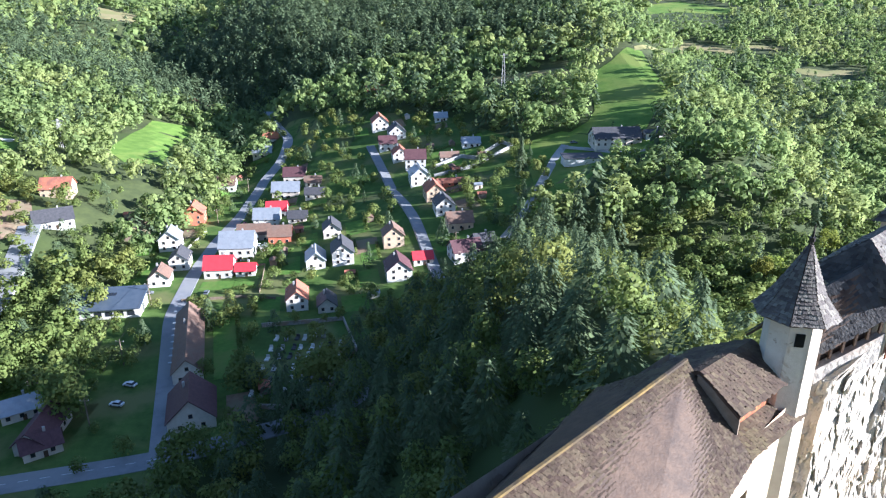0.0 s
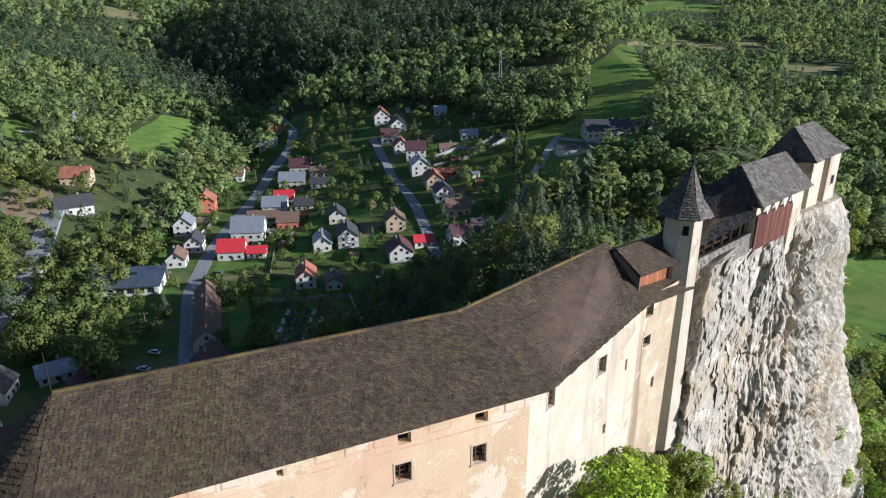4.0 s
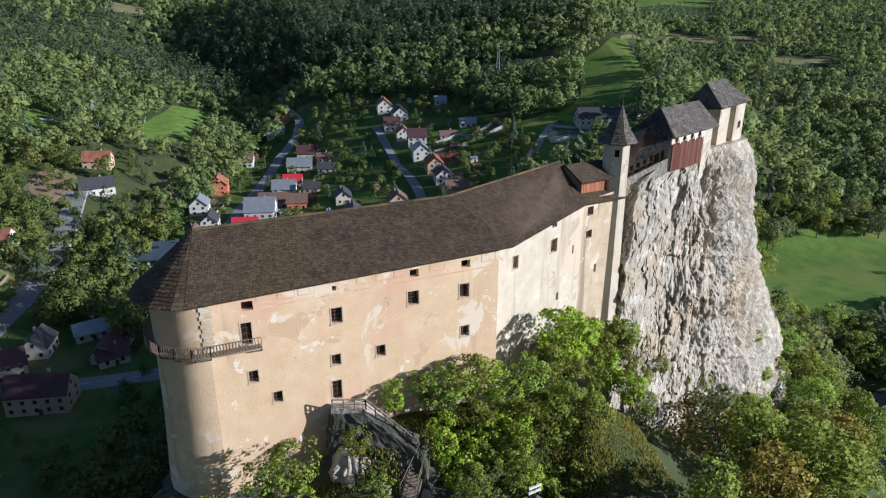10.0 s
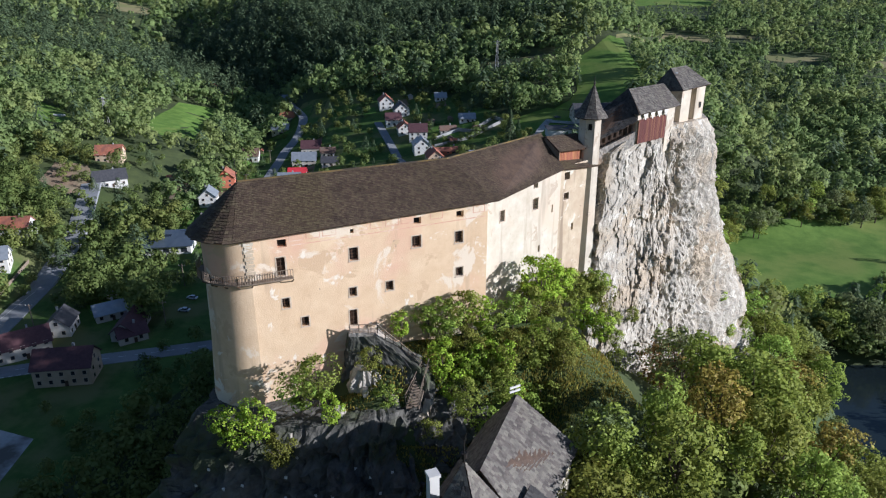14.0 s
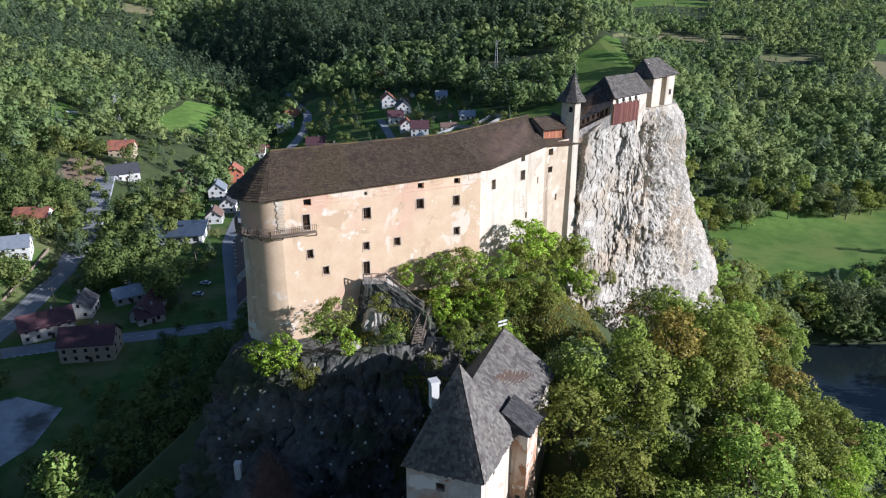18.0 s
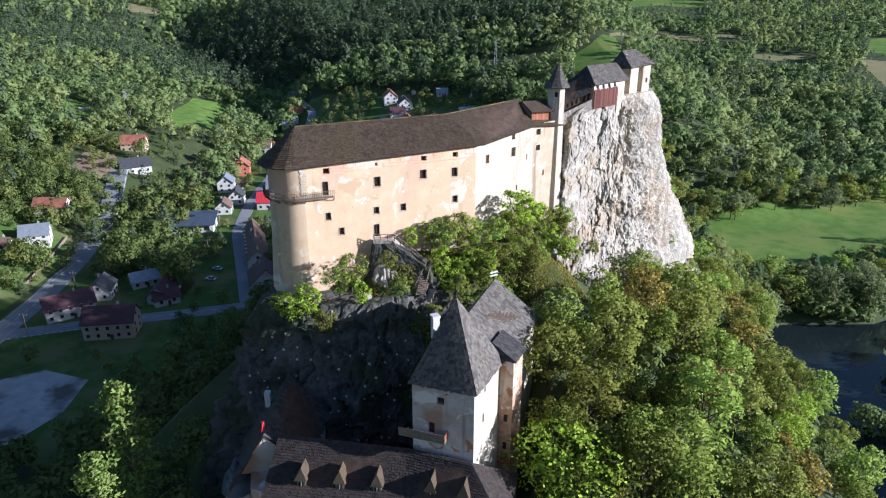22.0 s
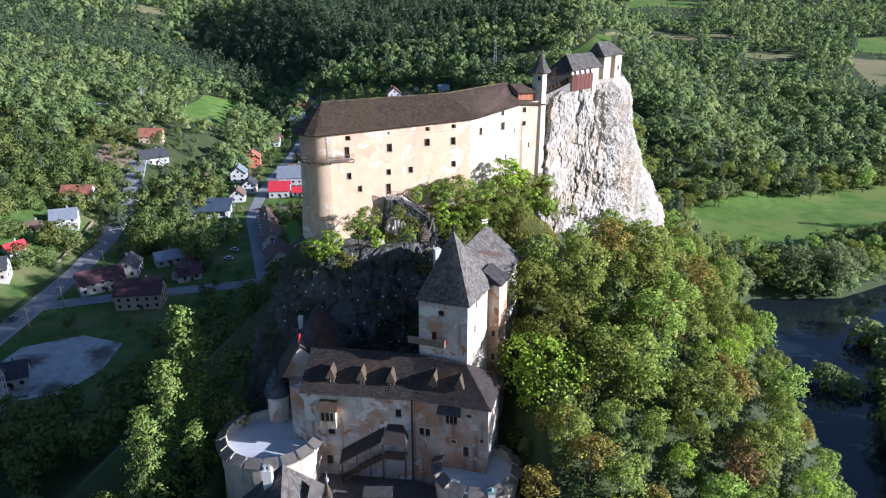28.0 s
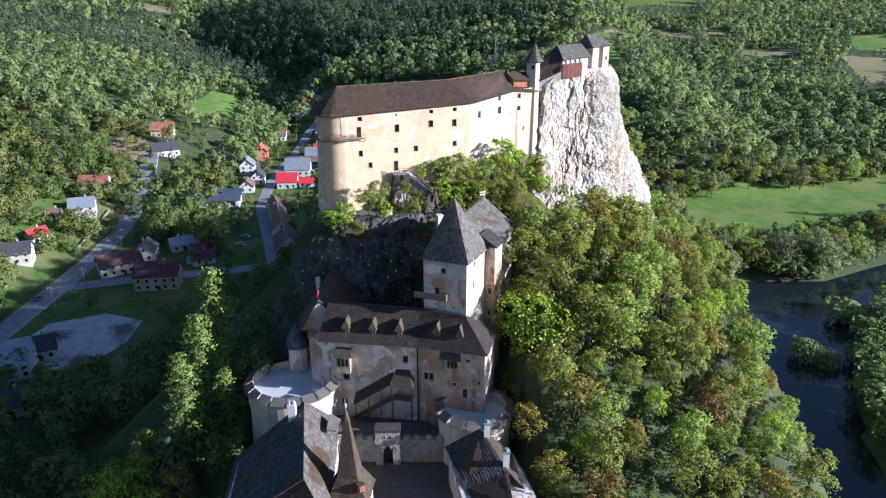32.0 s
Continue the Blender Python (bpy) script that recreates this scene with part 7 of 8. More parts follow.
def house(x, y, w, l, h, rot, roof, wall, label, pitch=0.85, solar=False):
    """A gabled house: w across the gable, l along the ridge, h to the eaves; rot is the ridge's heading."""
    if w < 13:
        w, l, h = w * 0.86, l * 0.86, h * 0.88
    PLOTS.append((x, y, w, l, rot))
    z = min(gz(x, y), gz(x - 3, y - 3), gz(x + 3, y - 3))
    t = thing("house", (x, y, z), label, "house", "village houses", rz=rot)
    rise = w / 2 * pitch
    hl, hw = l / 2, w / 2
    b = -2.0
    vs = [(-hl, -hw, b), (hl, -hw, b), (hl, hw, b), (-hl, hw, b), (-hl, -hw, h), (hl, -hw, h), (hl, hw, h), (-hl, hw, h), (-hl, 0, h + rise), (hl, 0, h + rise)]
    part("wall", mesh_data("wall", vs, [(0, 1, 5, 4), (1, 2, 6, 9, 5), (2, 3, 7, 6), (3, 0, 4, 8, 7)], wall), t)
    o, e = 0.55, 0.6
    drop = o * pitch
    for sgn in (-1, 1):
        pts = [(-hl - e, sgn * (hw + o), h - drop + 0.1), (hl + e, sgn * (hw + o), h - drop + 0.1), (hl + e, 0, h + rise + 0.1), (-hl - e, 0, h + rise + 0.1)]
        part("roof", Geo().sheet(pts if sgn < 0 else pts[::-1], 0.22).mesh("roof", roof), t)
    part("chimney", shared_box(("chimney", 0), (0.7, 0.7, 2.2), M_CONCRETE), t, at=(hl * 0.3, hw * 0.25, h + rise * 0.75 + 0.7))
    rows = [1.9] if h < 4.6 else ([1.9, 4.6] if h < 7.6 else [1.9, 4.6, 7.2])
    for zz in rows:
        n = max(1, int(l / 3.4))
        for i in range(n):
            xx = -hl + l * (i + 0.5) / n
            window_part(t, xx, -hw - 0.02, zz, 0)
            window_part(t, xx, hw + 0.02, zz, 180)
        for yy in (-hw * 0.48, hw * 0.48):
            window_part(t, hl + 0.02, yy, zz, 90)
            window_part(t, -hl - 0.02, yy, zz, -90)
    if rise > 3.2:
        window_part(t, hl + 0.02, 0, h + 0.9, 90)
        window_part(t, -hl - 0.02, 0, h + 0.9, -90)
    part("door", shared_box(("door", 0), (1.1, 0.12, 2.1), M_DARKWOOD), t, at=(hl * 0.12, -hw - 0.03, 1.05))
    if solar:
        for i in range(5):
            p = Geo().sheet([(-hl * 0.6 + i * 1.5, -hw * 0.75, h + rise * 0.25 + 0.22), (-hl * 0.6 + i * 1.5 + 1.35, -hw * 0.75, h + rise * 0.25 + 0.22), (-hl * 0.6 + i * 1.5 + 1.35, -hw * 0.3, h + rise * 0.7 + 0.22), (-hl * 0.6 + i * 1.5, -hw * 0.3, h + rise * 0.7 + 0.22)], 0.06)
            part("solar_panel", p.mesh("solar_panel", M_GLASS), t)
    return t


house(-39.3, 598.9, 12.4, 16.6, 7.2, 100, M_TILE_CLAY, M_WHITE, "white house with a red tiled roof")
house(-26.7, 578.0, 12.4, 15.2, 6.5, 100, M_TILE_DARK, M_WHITE, "white house with solar panels on a dark roof")
house(-31.6, 561.9, 11.0, 12.4, 5.9, 10, M_TILE_PURPLE, M_WHITE, "white house with a dark maroon roof")
house(-22.8, 542.5, 11.0, 12.4, 5.9, 100, M_TILE_CLAY, M_WHITE, "white house with a clay tile roof")
house(-13.2, 529.1, 12.4, 13.8, 7.2, 5, M_TILE_PURPLE, M_WHITE, "two-storey white house with a maroon roof")
house(-10.4, 506.4, 12.4, 13.8, 7.2, 100, M_METAL_GREY, M_WHITE, "white house with a grey sheet roof")
house(-2.0, 475.6, 11.0, 15.2, 6.5, 100, M_TILE_CLAY, M_TAN, "tan house with a clay tile roof")
house(2.9, 457.0, 11.0, 13.8, 5.9, 100, M_TILE_DARK, M_WHITE, "white house with a dark gable roof")
house(10.0, 439.7, 11.0, 13.8, 4.9, 10, M_TILE_BROWN, M_TAN, "low brown house with a worn tile roof")
house(11.8, 414.3, 11.0, 15.2, 5.9, 20, M_TILE_PURPLE, M_WHITE, "white house with a dark maroon roof")
house(20.5, 422.9, 8.3, 11.0, 3.9, 20, M_TILE_DARK, M_BEIGE, "small outbuilding with a dark roof")
house(-20.8, 431.1, 11.0, 11.0, 7.2, 100, M_TILE_BROWN, M_TAN, "ochre house with a steep brown roof")
house(-17.1, 403.3, 12.4, 13.8, 5.9, 100, M_TILE_PURPLE, M_WHITE, "white house with a dark red roof")
house(-6.8, 412.7, 6.9, 9.7, 3.9, 10, M_TILE_RED, M_WHITE, "low annex with bright red roof")
house(-43.0, 420.6, 11.0, 15.2, 7.2, 100, M_TILE_DARK, M_WHITE, "white gabled house with roof windows")
house(-51.7, 448.9, 9.7, 12.4, 5.2, 100, M_TILE_DARK, M_BEIGE, "grey house with a dark roof")
house(-56.1, 381.0, 9.7, 13.8, 5.9, 100, M_TILE_CLAY, M_WHITE, "white house with a clay tile roof")
house(-89.0, 522.8, 12.4, 17.9, 5.9, 5, M_METAL_GREY, M_BEIGE, "wide house with a pale sheet roof")
house(-88.3, 493.8, 11.0, 12.4, 5.2, 5, M_TILE_RED, M_WHITE, "house with a bright red roof")
house(-90.4, 479.4, 12.4, 15.2, 5.9, 5, M_METAL_GREY, M_WHITE, "white house with a pale grey roof")
house(-92.0, 457.8, 11.0, 17.9, 5.2, 5, M_TILE_BROWN, M_BEIGE, "long house with a brown roof")
house(-77.0, 449.4, 11.0, 12.4, 5.2, 5, M_TILE_BROWN, M_ORANGE, "brick-red house with a brown roof")
house(-93.6, 434.4, 13.8, 15.2, 7.2, 5, M_METAL_GREY, M_WHITE, "white house with a pale sheet roof")
house(-96.3, 413.4, 12.4, 13.8, 5.2, 5, M_TILE_RED, M_WHITE, "white house with a bright red roof")
house(-84.5, 412.2, 6.9, 9.7, 3.6, 5, M_TILE_RED, M_WHITE, "low annex with a bright red roof")
house(-129.8, 446.5, 11.0, 12.4, 7.2, 100, M_METAL_GREY, M_WHITE, "white two-storey house with a pale roof")
house(-138.3, 466.4, 8.3, 11.0, 5.2, 100, M_TILE_DARK, M_WHITE, "white house with a dark roof")
house(-116.9, 422.6, 9.7, 12.4, 5.9, 100, M_TILE_DARK, M_WHITE, "white house with a dark gable")
house(-119.0, 404.0, 9.7, 11.0, 4.9, 100, M_TILE_BROWN, M_WHITE, "small white cottage with a brown roof")
house(-130.6, 484.5, 12.4, 12.4, 7.8, 100, M_TILE_CLAY, M_ORANGE, "terracotta red two-storey house")
house(-131.1, 548.0, 12.4, 12.4, 5.2, 5, M_TILE_BROWN, M_WHITE, "white house with a brown hipped roof")
house(-88.6, 548.4, 12.4, 15.2, 5.2, 5, M_TILE_PURPLE, M_BEIGE, "house with a wide maroon roof")
house(-123.9, 613.3, 11.0, 15.2, 5.2, 5, M_METAL_GREY, M_BEIGE, "house with a green-grey roof")
house(-121.7, 634.8, 11.0, 13.8, 5.2, 5, M_TILE_CLAY, M_WHITE, "white house with a faded red roof")
house(-122.2, 652.4, 9.7, 11.0, 7.2, 100, M_METAL_GREY, M_WHITE, "white gabled house up the valley")
house(-137.8, 705.3, 9.7, 11.0, 6.5, 5, M_METAL_GREY, M_WHITE, "white house beside the wood")
house(-225.6, 783.7, 9.7, 13.8, 5.2, 60, M_TILE_CLAY, M_WHITE, "house with a red roof by the wood")
house(-202.8, 760.3, 9.7, 13.8, 5.2, 60, M_TILE_CLAY, M_BEIGE, "long low house with a red roof")
house(2.2, 593.4, 8.3, 9.7, 3.9, 5, M_METAL_GREY, M_WHITE, "small white cabin on the slope")
house(20.1, 543.4, 8.3, 12.4, 3.9, 5, M_METAL_GREY, M_WHITE, "white garden house with a flat roof")
house(6.9, 529.9, 6.9, 12.4, 3.4, 10, M_TILE_BROWN, M_BEIGE, "low garden shed with a brown roof")
house(7.8, 492.2, 5.5, 19.3, 3.1, 15, M_TILE_CLAY, M_ORANGE, "row of red-brown garden sheds")
house(-74.2, 530.0, 8.3, 11.0, 3.9, 5, M_TILE_BROWN, M_BEIGE, "small shed with a brown roof")
house(-69.7, 511.8, 8.3, 13.8, 3.9, 5, M_TILE_DARK, M_BEIGE, "low outbuilding with a dark roof")
house(-73.4, 475.5, 8.3, 11.0, 3.9, 5, M_TILE_DARK, M_BEIGE, "small barn with a dark roof")
house(-54.7, 417.9, 9.7, 13.8, 5.2, 100, M_METAL_GREY, M_WHITE, "white modern house with a flat grey roof")
house(-43.8, 377.6, 8.3, 11.0, 3.9, 100, M_TILE_DARK, M_BEIGE, "dark shed beside a garden")
house(-191.8, 469.0, 12.4, 16.6, 5.9, 10, M_TILE_CLAY, M_TAN, "brick house with a red hipped roof")
house(-180.6, 440.1, 12.4, 19.3, 4.9, 30, M_TILE_DARK, M_WHITE, "low white house with a dark roof")
house(-47.5, 671.8, 9.7, 16.6, 4.5, 5, M_TILE_CLAY, M_BEIGE, "red-roofed lodge at the wood edge")
house(-192.2, 367.7, 11.2, 17.5, 6.9, 5, M_TILE_CLAY, M_WHITE, "white house with a maroon gable roof")
house(-187.1, 341.2, 11.2, 13.8, 6.3, 20, M_METAL_GREY, M_WHITE, "white house with a pale blue-grey roof")
house(-195.3, 328.8, 6.2, 7.5, 3.4, 15, M_TILE_BROWN, M_BEIGE, "small brown garden shed")
house(-189.4, 301.5, 7.5, 10.0, 4.6, 60, M_TILE_RED, M_WHITE, "white cottage with a bright red roof")
house(-186.8, 278.7, 11.2, 16.2, 5.8, 20, M_TILE_DARK, M_BEIGE, "house with a dark tiled roof")
house(-142.0, 279.3, 11.2, 20.0, 5.8, 35, M_TILE_PURPLE, M_BEIGE, "long house with a dark maroon roof")
house(-136.8, 295.7, 10.0, 12.5, 5.2, 100, M_TILE_DARK, M_WHITE, "white house with a dark roof")
house(-118.8, 264.1, 12.5, 20.0, 7.5, 8, M_TILE_PURPLE, M_TAN, "ochre two-storey house with dormered roof")
house(-109.0, 289.3, 7.5, 11.2, 3.7, 35, M_TILE_PURPLE, M_BEIGE, "small shed with a maroon roof")
house(-137.4, 206.1, 10.0, 12.5, 4.6, 25, M_TILE_DARK, M_WHITE, "white building with a dark roof by the car park")
house(-141.1, 190.1, 13.8, 20.0, 8.0, 25, M_METAL_GREY, M_WHITE, "large white building with a pale roof")
house(-112.0, 296.0, 10.0, 20.0, 4.2, 95, M_TILE_PURPLE, M_BEIGE, "large barn with a dark maroon roof")
house(-124.5, 306.8, 8.3, 12.4, 3.9, 35, M_METAL_GREY, M_BEIGE, "shed with a pale sheet roof")
house(-128.4, 173.8, 10.0, 15.0, 4.0, 25, M_TILE_DARK, M_BEIGE, "low building with a dark roof")

# the long barn-like inn by the street, with its front house
inn = house(-87.0, 345, 10.8, 52, 5.0, 107, M_TILE_BROWN, M_BEIGE, "very long house with a brown tiled roof along the street", 0.95)
for i in range(10):
    part("skylight", shared_box(("skylight", 0), (0.8, 1.0, 0.12), M_METAL_GREY), inn, at=(-22 + i * 4.8, 4.6, 8.3))
house(-73.0, 305.5, 13.2, 16, 4.2, 107, M_TILE_PURPLE, M_BEIGE, "house with a big dark hipped roof at the road corner", 0.95)

# modern hall with a single-pitch blue-grey roof
mh = thing("house", (-129, 376, 2.5), "modern low white house with a blue-grey sheet roof", "house", "village houses", rz=8)
part("wall", Geo().box((0, 0, 2.0), (26, 13, 4.8)).mesh("wall", M_WHITE), mh)
part("roof", Geo().sheet([(-14, -8, 4.6), (14, -8, 4.6), (14, 8, 7.4), (-14, 8, 7.4)], 0.4).mesh("roof", M_BLUEGREY), mh)
for i in range(6):
    part("window", shared_box(("large_pane", 0), (2.6, 0.1, 2.0), M_GLASS), mh, at=(-10 + i * 4, -6.55, 2.2))
for i in range(3):
    part("solar_panel", Geo().sheet([(-1 + i * 1.4, 1.5, 6.35), (0.2 + i * 1.4, 1.5, 6.35), (0.2 + i * 1.4, 3.5, 6.7), (-1 + i * 1.4, 3.5, 6.7)], 0.06).mesh("solar_panel", M_GLASS), mh)

# villa on the hill and its retaining walls
house(99, 512, 14, 26, 5.2, 5, M_TILE_DARK, M_BEIGE, "cream villa with a dark gabled roof on the meadow", 0.7)
house(121, 512, 9, 14, 4.0, 5, M_TILE_DARK, M_WHITE, "low white annex beside the villa", 0.3)
sh = thing("shed", (77, 490, gz(77, 490)), "long dark-roofed white garage", "garage", rz=4)
part("wall", Geo().box((0, 0, 1.5), (21, 8, 4.5)).mesh("wall", M_WHITE), sh)
part("roof", Geo().sheet([(-11, -4.6, 3.8), (11, -4.6, 3.8), (11, 4.6, 4.8), (-11, 4.6, 4.8)], 0.3).mesh("roof", M_TILE_DARK), sh)


def wall_run(name, pts, hgt, th, material, label, category="wall"):
    t = thing(name, (pts[0][0], pts[0][1], gz(*pts[0])), label, category)
    o = (pts[0][0], pts[0][1], gz(*pts[0]))
    for (ax, ay), (bx, by) in zip(pts[:-1], pts[1:]):
        n = max(1, int(math.hypot(bx - ax, by - ay) / 8))
        for i in range(n):
            a = Vector((ax + (bx - ax) * i / n, ay + (by - ay) * i / n, 0))
            b = Vector((ax + (bx - ax) * (i + 1) / n, ay + (by - ay) * (i + 1) / n, 0))
            d = (b - a).normalized()
            q = Vector((-d.y, d.x, 0)) * th / 2
            za, zb = gz(a.x, a.y), gz(b.x, b.y)
            vs = [(*(p + s * q)[:2], zz + k) for k in (-0.8, hgt) for p, s, zz in ((a, -1, za), (b, -1, zb), (b, 1, zb), (a, 1, za))]
            part("panel", Geo(o).add(vs, BOXF).mesh("panel", material), t)
    return t


wall_run("garden_wall", [(-2, 520), (14, 528), (22, 522), (38, 538), (44, 530), (20, 512), (-2, 508)], 2.2, 0.5, M_CONCRETE, "pale concrete retaining walls on the slope")
wall_run("cemetery_wall", [(-66, 362), (-36, 366), (-28, 340), (-36, 306), (-54, 308)], 1.8, 0.4, M_STONE, "low grey cemetery wall")
wall_run("garden_fence", [(-104, 385), (-80, 388), (-66, 386)], 1.3, 0.12, M_WOOD, "wooden fence round a garden", "fence")
wall_run("garden_fence", [(-118, 400), (-122, 432), (-120, 470)], 1.2, 0.12, M_CONCRETE, "pale street-side garden fence", "fence")
wall_run("garden_fence", [(-103, 420), (-78, 420), (-74, 392)], 1.2, 0.12, M_WOOD, "wooden fence round a garden", "fence")
wall_run("garden_fence", [(-172, 300), (-176, 330), (-178, 350)], 1.6, 0.15, M_WOOD, "brown board fence along the road", "fence")

# cemetery
r_cem = random.Random(4)
for i in range(46):
    x, y = -58 + (i % 8) * 3.4 + r_cem.uniform(-0.6, 0.6), 316 + (i // 8) * 7.2 + r_cem.uniform(-0.8, 0.8)
    grave = thing("grave", (x, y, gz(x, y)), "pale stone grave with slab and headstone", "grave", "cemetery graves", rz=r_cem.uniform(-8, 8))
    m = (M_WHITE, M_CONCRETE, M_TILE_DARK, M_WHITE)[i % 4]
    part("slab", shared_box(("slab", i % 4), (1.4, 2.4, 0.5), m), grave, at=(0, 0, 0.3))
    part("headstone", shared_box(("headstone", i % 4), (1.2, 0.25, 1.3), m), grave, at=(0, 1.2, 0.8))


# ---- cars ----
def car(x, y, rz, paint, label):
    z = gz(x, y) + 0.3
    t = thing("car", (x, y, z), label, "car", "parked cars", rz=rz)
    prof = [(-2.15, 0.35), (2.15, 0.35), (2.2, 0.75), (1.2, 0.95), (-1.9, 1.0), (-2.2, 0.85)]
    vs = [(px, s * 0.88, pz) for s in (-1, 1) for px, pz in prof]
    n = len(prof)
    part("body", mesh_data("body", vs, [tuple(range(n)), tuple(reversed(range(n, 2 * n)))] + [(i, n + i, n + (i + 1) % n, (i + 1) % n) for i in range(n)], paint), t)
    cab = [(-1.8, 0.97), (1.05, 0.95), (0.4, 1.48), (-1.2, 1.5)]
    vs = [(px, s * (0.84 if pz < 1.2 else 0.66), pz) for s in (-1, 1) for px, pz in cab]
    part("cabin", mesh_data("cabin", vs, [(0, 1, 2, 3), (7, 6, 5, 4)] + [(i, 4 + i, 4 + (i + 1) % 4, (i + 1) % 4) for i in range(4)], M_GLASS), t)
    part("car_roof", Geo().box((-0.4, 0, 1.5), (1.6, 1.3, 0.06)).mesh("car_roof", paint), t)
    for px in (-1.35, 1.35):
        for py in (-0.8, 0.8):
            g = Geo()
            vs = [(px + 0.33 * math.cos(a * math.pi / 6), py + k, 0.33 + 0.33 * math.sin(a * math.pi / 6)) for k in (-0.1, 0.1) for a in range(12)]
            g.add(vs, [tuple(range(12)), tuple(reversed(range(12, 24)))] + [(i, 12 + i, 12 + (i + 1) % 12, (i + 1) % 12) for i in range(12)])
            part("wheel", g.mesh("wheel", M_TILE_DARK), t)
    return t


M_CAR_W = mat("white_car_paint", (0.7, 0.7, 0.7), (0.75, 0.75, 0.75), 1, 0.25, spec=0.6)
M_CAR_G = mat("grey_car_paint", (0.14, 0.15, 0.16), (0.18, 0.19, 0.2), 1, 0.25, spec=0.6)
M_CAR_R = mat("red_car_paint", (0.35, 0.03, 0.03), (0.4, 0.04, 0.04), 1, 0.25, spec=0.6)
CARS = [(-98, 311, 170, "w"), (-98.5, 322, 165, "w"), (-86, 444, 10, "w"), (-56, 430, 20, "w"), (-54, 424, 20, "g"), (-162.5, 250, 85, "g"), (-96, 392, 95, "g"), (-120, 392, 20, "g"), (78, 520, 5, "g"), (-103, 480, 95, "r"), (-101, 505, 95, "w"), (-24, 470, 110, "g")]
for x, y, rz, c in CARS:
    car(x, y, rz, {"w": M_CAR_W, "g": M_CAR_G, "r": M_CAR_R}[c], {"w": "white car parked by the road", "g": "dark grey car parked by the road", "r": "small red car parked by the road"}[c])


# ---- poles and wires ----
def pole(x, y, h, label="tall wooden power pole with crossarm", rz=0, material=None):
    z = gz(x, y)
    t = thing("power_pole", (x, y, z), label, "power pole", "power poles", rz=rz)
    part("mast", Geo().tube((0, 0), 0.22, 0.14, -0.5, h, 8).mesh("mast", material or M_WOOD), t)
    part("crossarm", Geo().box((0, 0, h - 0.8), (2.6, 0.16, 0.16)).mesh("crossarm", material or M_WOOD), t)
    for dx in (-1.2, 0, 1.2):
        part("insulator", shared_box(("insulator", 0), (0.14, 0.14, 0.35), M_WHITE), t, at=(dx, 0, h - 0.55))
    return Vector((x, y, z + h - 0.5))


def wire(a, b, sag, r=0.035):
    cu = bpy.data.curves.new("cable", "CURVE")
    cu.dimensions, cu.bevel_depth = "3D", r
    sp_ = cu.splines.new("POLY")
    sp_.points.add(12)
    for i in range(13):
        f = i / 12
        p = a.lerp(b, f) - Vector((0, 0, sag * 4 * f * (1 - f)))
        sp_.points[i].co = (*p, 1)
    cu.materials.append(M_BAR)
    tagged(new("cable", cu), "thin sagging power cable between poles", "cable", "power cables")


def pylon(x, y, h, label):
    z = gz(x, y)
    t = thing("pylon", (x, y, z), label, "pylon", "pylons")
    for sx in (-1, 1):
        for sy in (-1, 1):
            part("leg", Geo().bar((sx * 1.3, sy * 1.3, -1), (sx * 0.35, sy * 0.35, h), 0.22).mesh("leg", M_CONCRETE), t)
    n = 7
    for i in range(n):
        f0, f1 = i / n, (i + 1) / n
        w0, w1 = 1.3 - 0.95 * f0, 1.3 - 0.95 * f1
        part("brace", Geo().bar((-w0, -w0, h * f0), (w1, -w1, h * f1), 0.12).bar((w0, -w0, h * f0), (-w1, -w1, h * f1), 0.12).mesh("brace", M_CONCRETE), t)
    part("crossarm", Geo().box((0, 0, h - 1.2), (6, 0.3, 0.3)).box((0, 0, h - 3.2), (4.6, 0.3, 0.3)).mesh("crossarm", M_CONCRETE), t)
    return Vector((x, y, z + h - 1))


line = [pylon(-225, 541, 17, "pale lattice pylon above the meadow"), pylon(47, 633, 24, "tall pale lattice pylon on the hillside")]
hill = [pole(107, 637, 15), pole(165, 662, 16), pole(188, 700, 16)]
for a, b in zip(hill[:-1], hill[1:]):
    for dz in (0, 0.7):
        wire(a - Vector((0, 0, dz)), b - Vector((0, 0, dz)), 2.5, 0.05)
wire(line[1], hill[0], 4, 0.05)
street = [pole(-101, 300, 10, "wooden power pole beside the street"), pole(-106, 335, 10, "wooden power pole beside the street"), pole(-115, 382, 10, "wooden power pole beside the street"), pole(-118, 430, 9, "wooden power pole beside the street"), pole(-117, 480, 9, "wooden power pole beside the street"), pole(-116, 540, 9, "wooden power pole beside the street")]
for a, b in zip(street[:-1], street[1:]):
    wire(a, b, 0.8)
lane = [pole(8, 420, 9, "wooden power pole beside the street"), pole(-1, 462, 9, "wooden power pole beside the street"), pole(-14, 500, 9, "wooden power pole beside the street"), pole(-27, 545, 9, "wooden power pole beside the street")]
for a, b in zip(lane[:-1], lane[1:]):
    wire(a, b, 0.8)
west = [pole(-152, 243, 9, "wooden power pole beside the road"), pole(-149, 262, 9, "wooden power pole beside the road"), pole(-150, 300, 9, "wooden power pole beside the road"), pole(-178, 262, 9, "wooden power pole beside the road")]
rod = thing("lightning_rod", (-22.1, 144.6, 101.6), "thin metal lightning rod on the palace ridge", "lightning rod")
part("rod", Geo().tube((0, 0), 0.05, 0.03, -0.3, 2.6, 6).mesh("rod", M_BAR), rod)


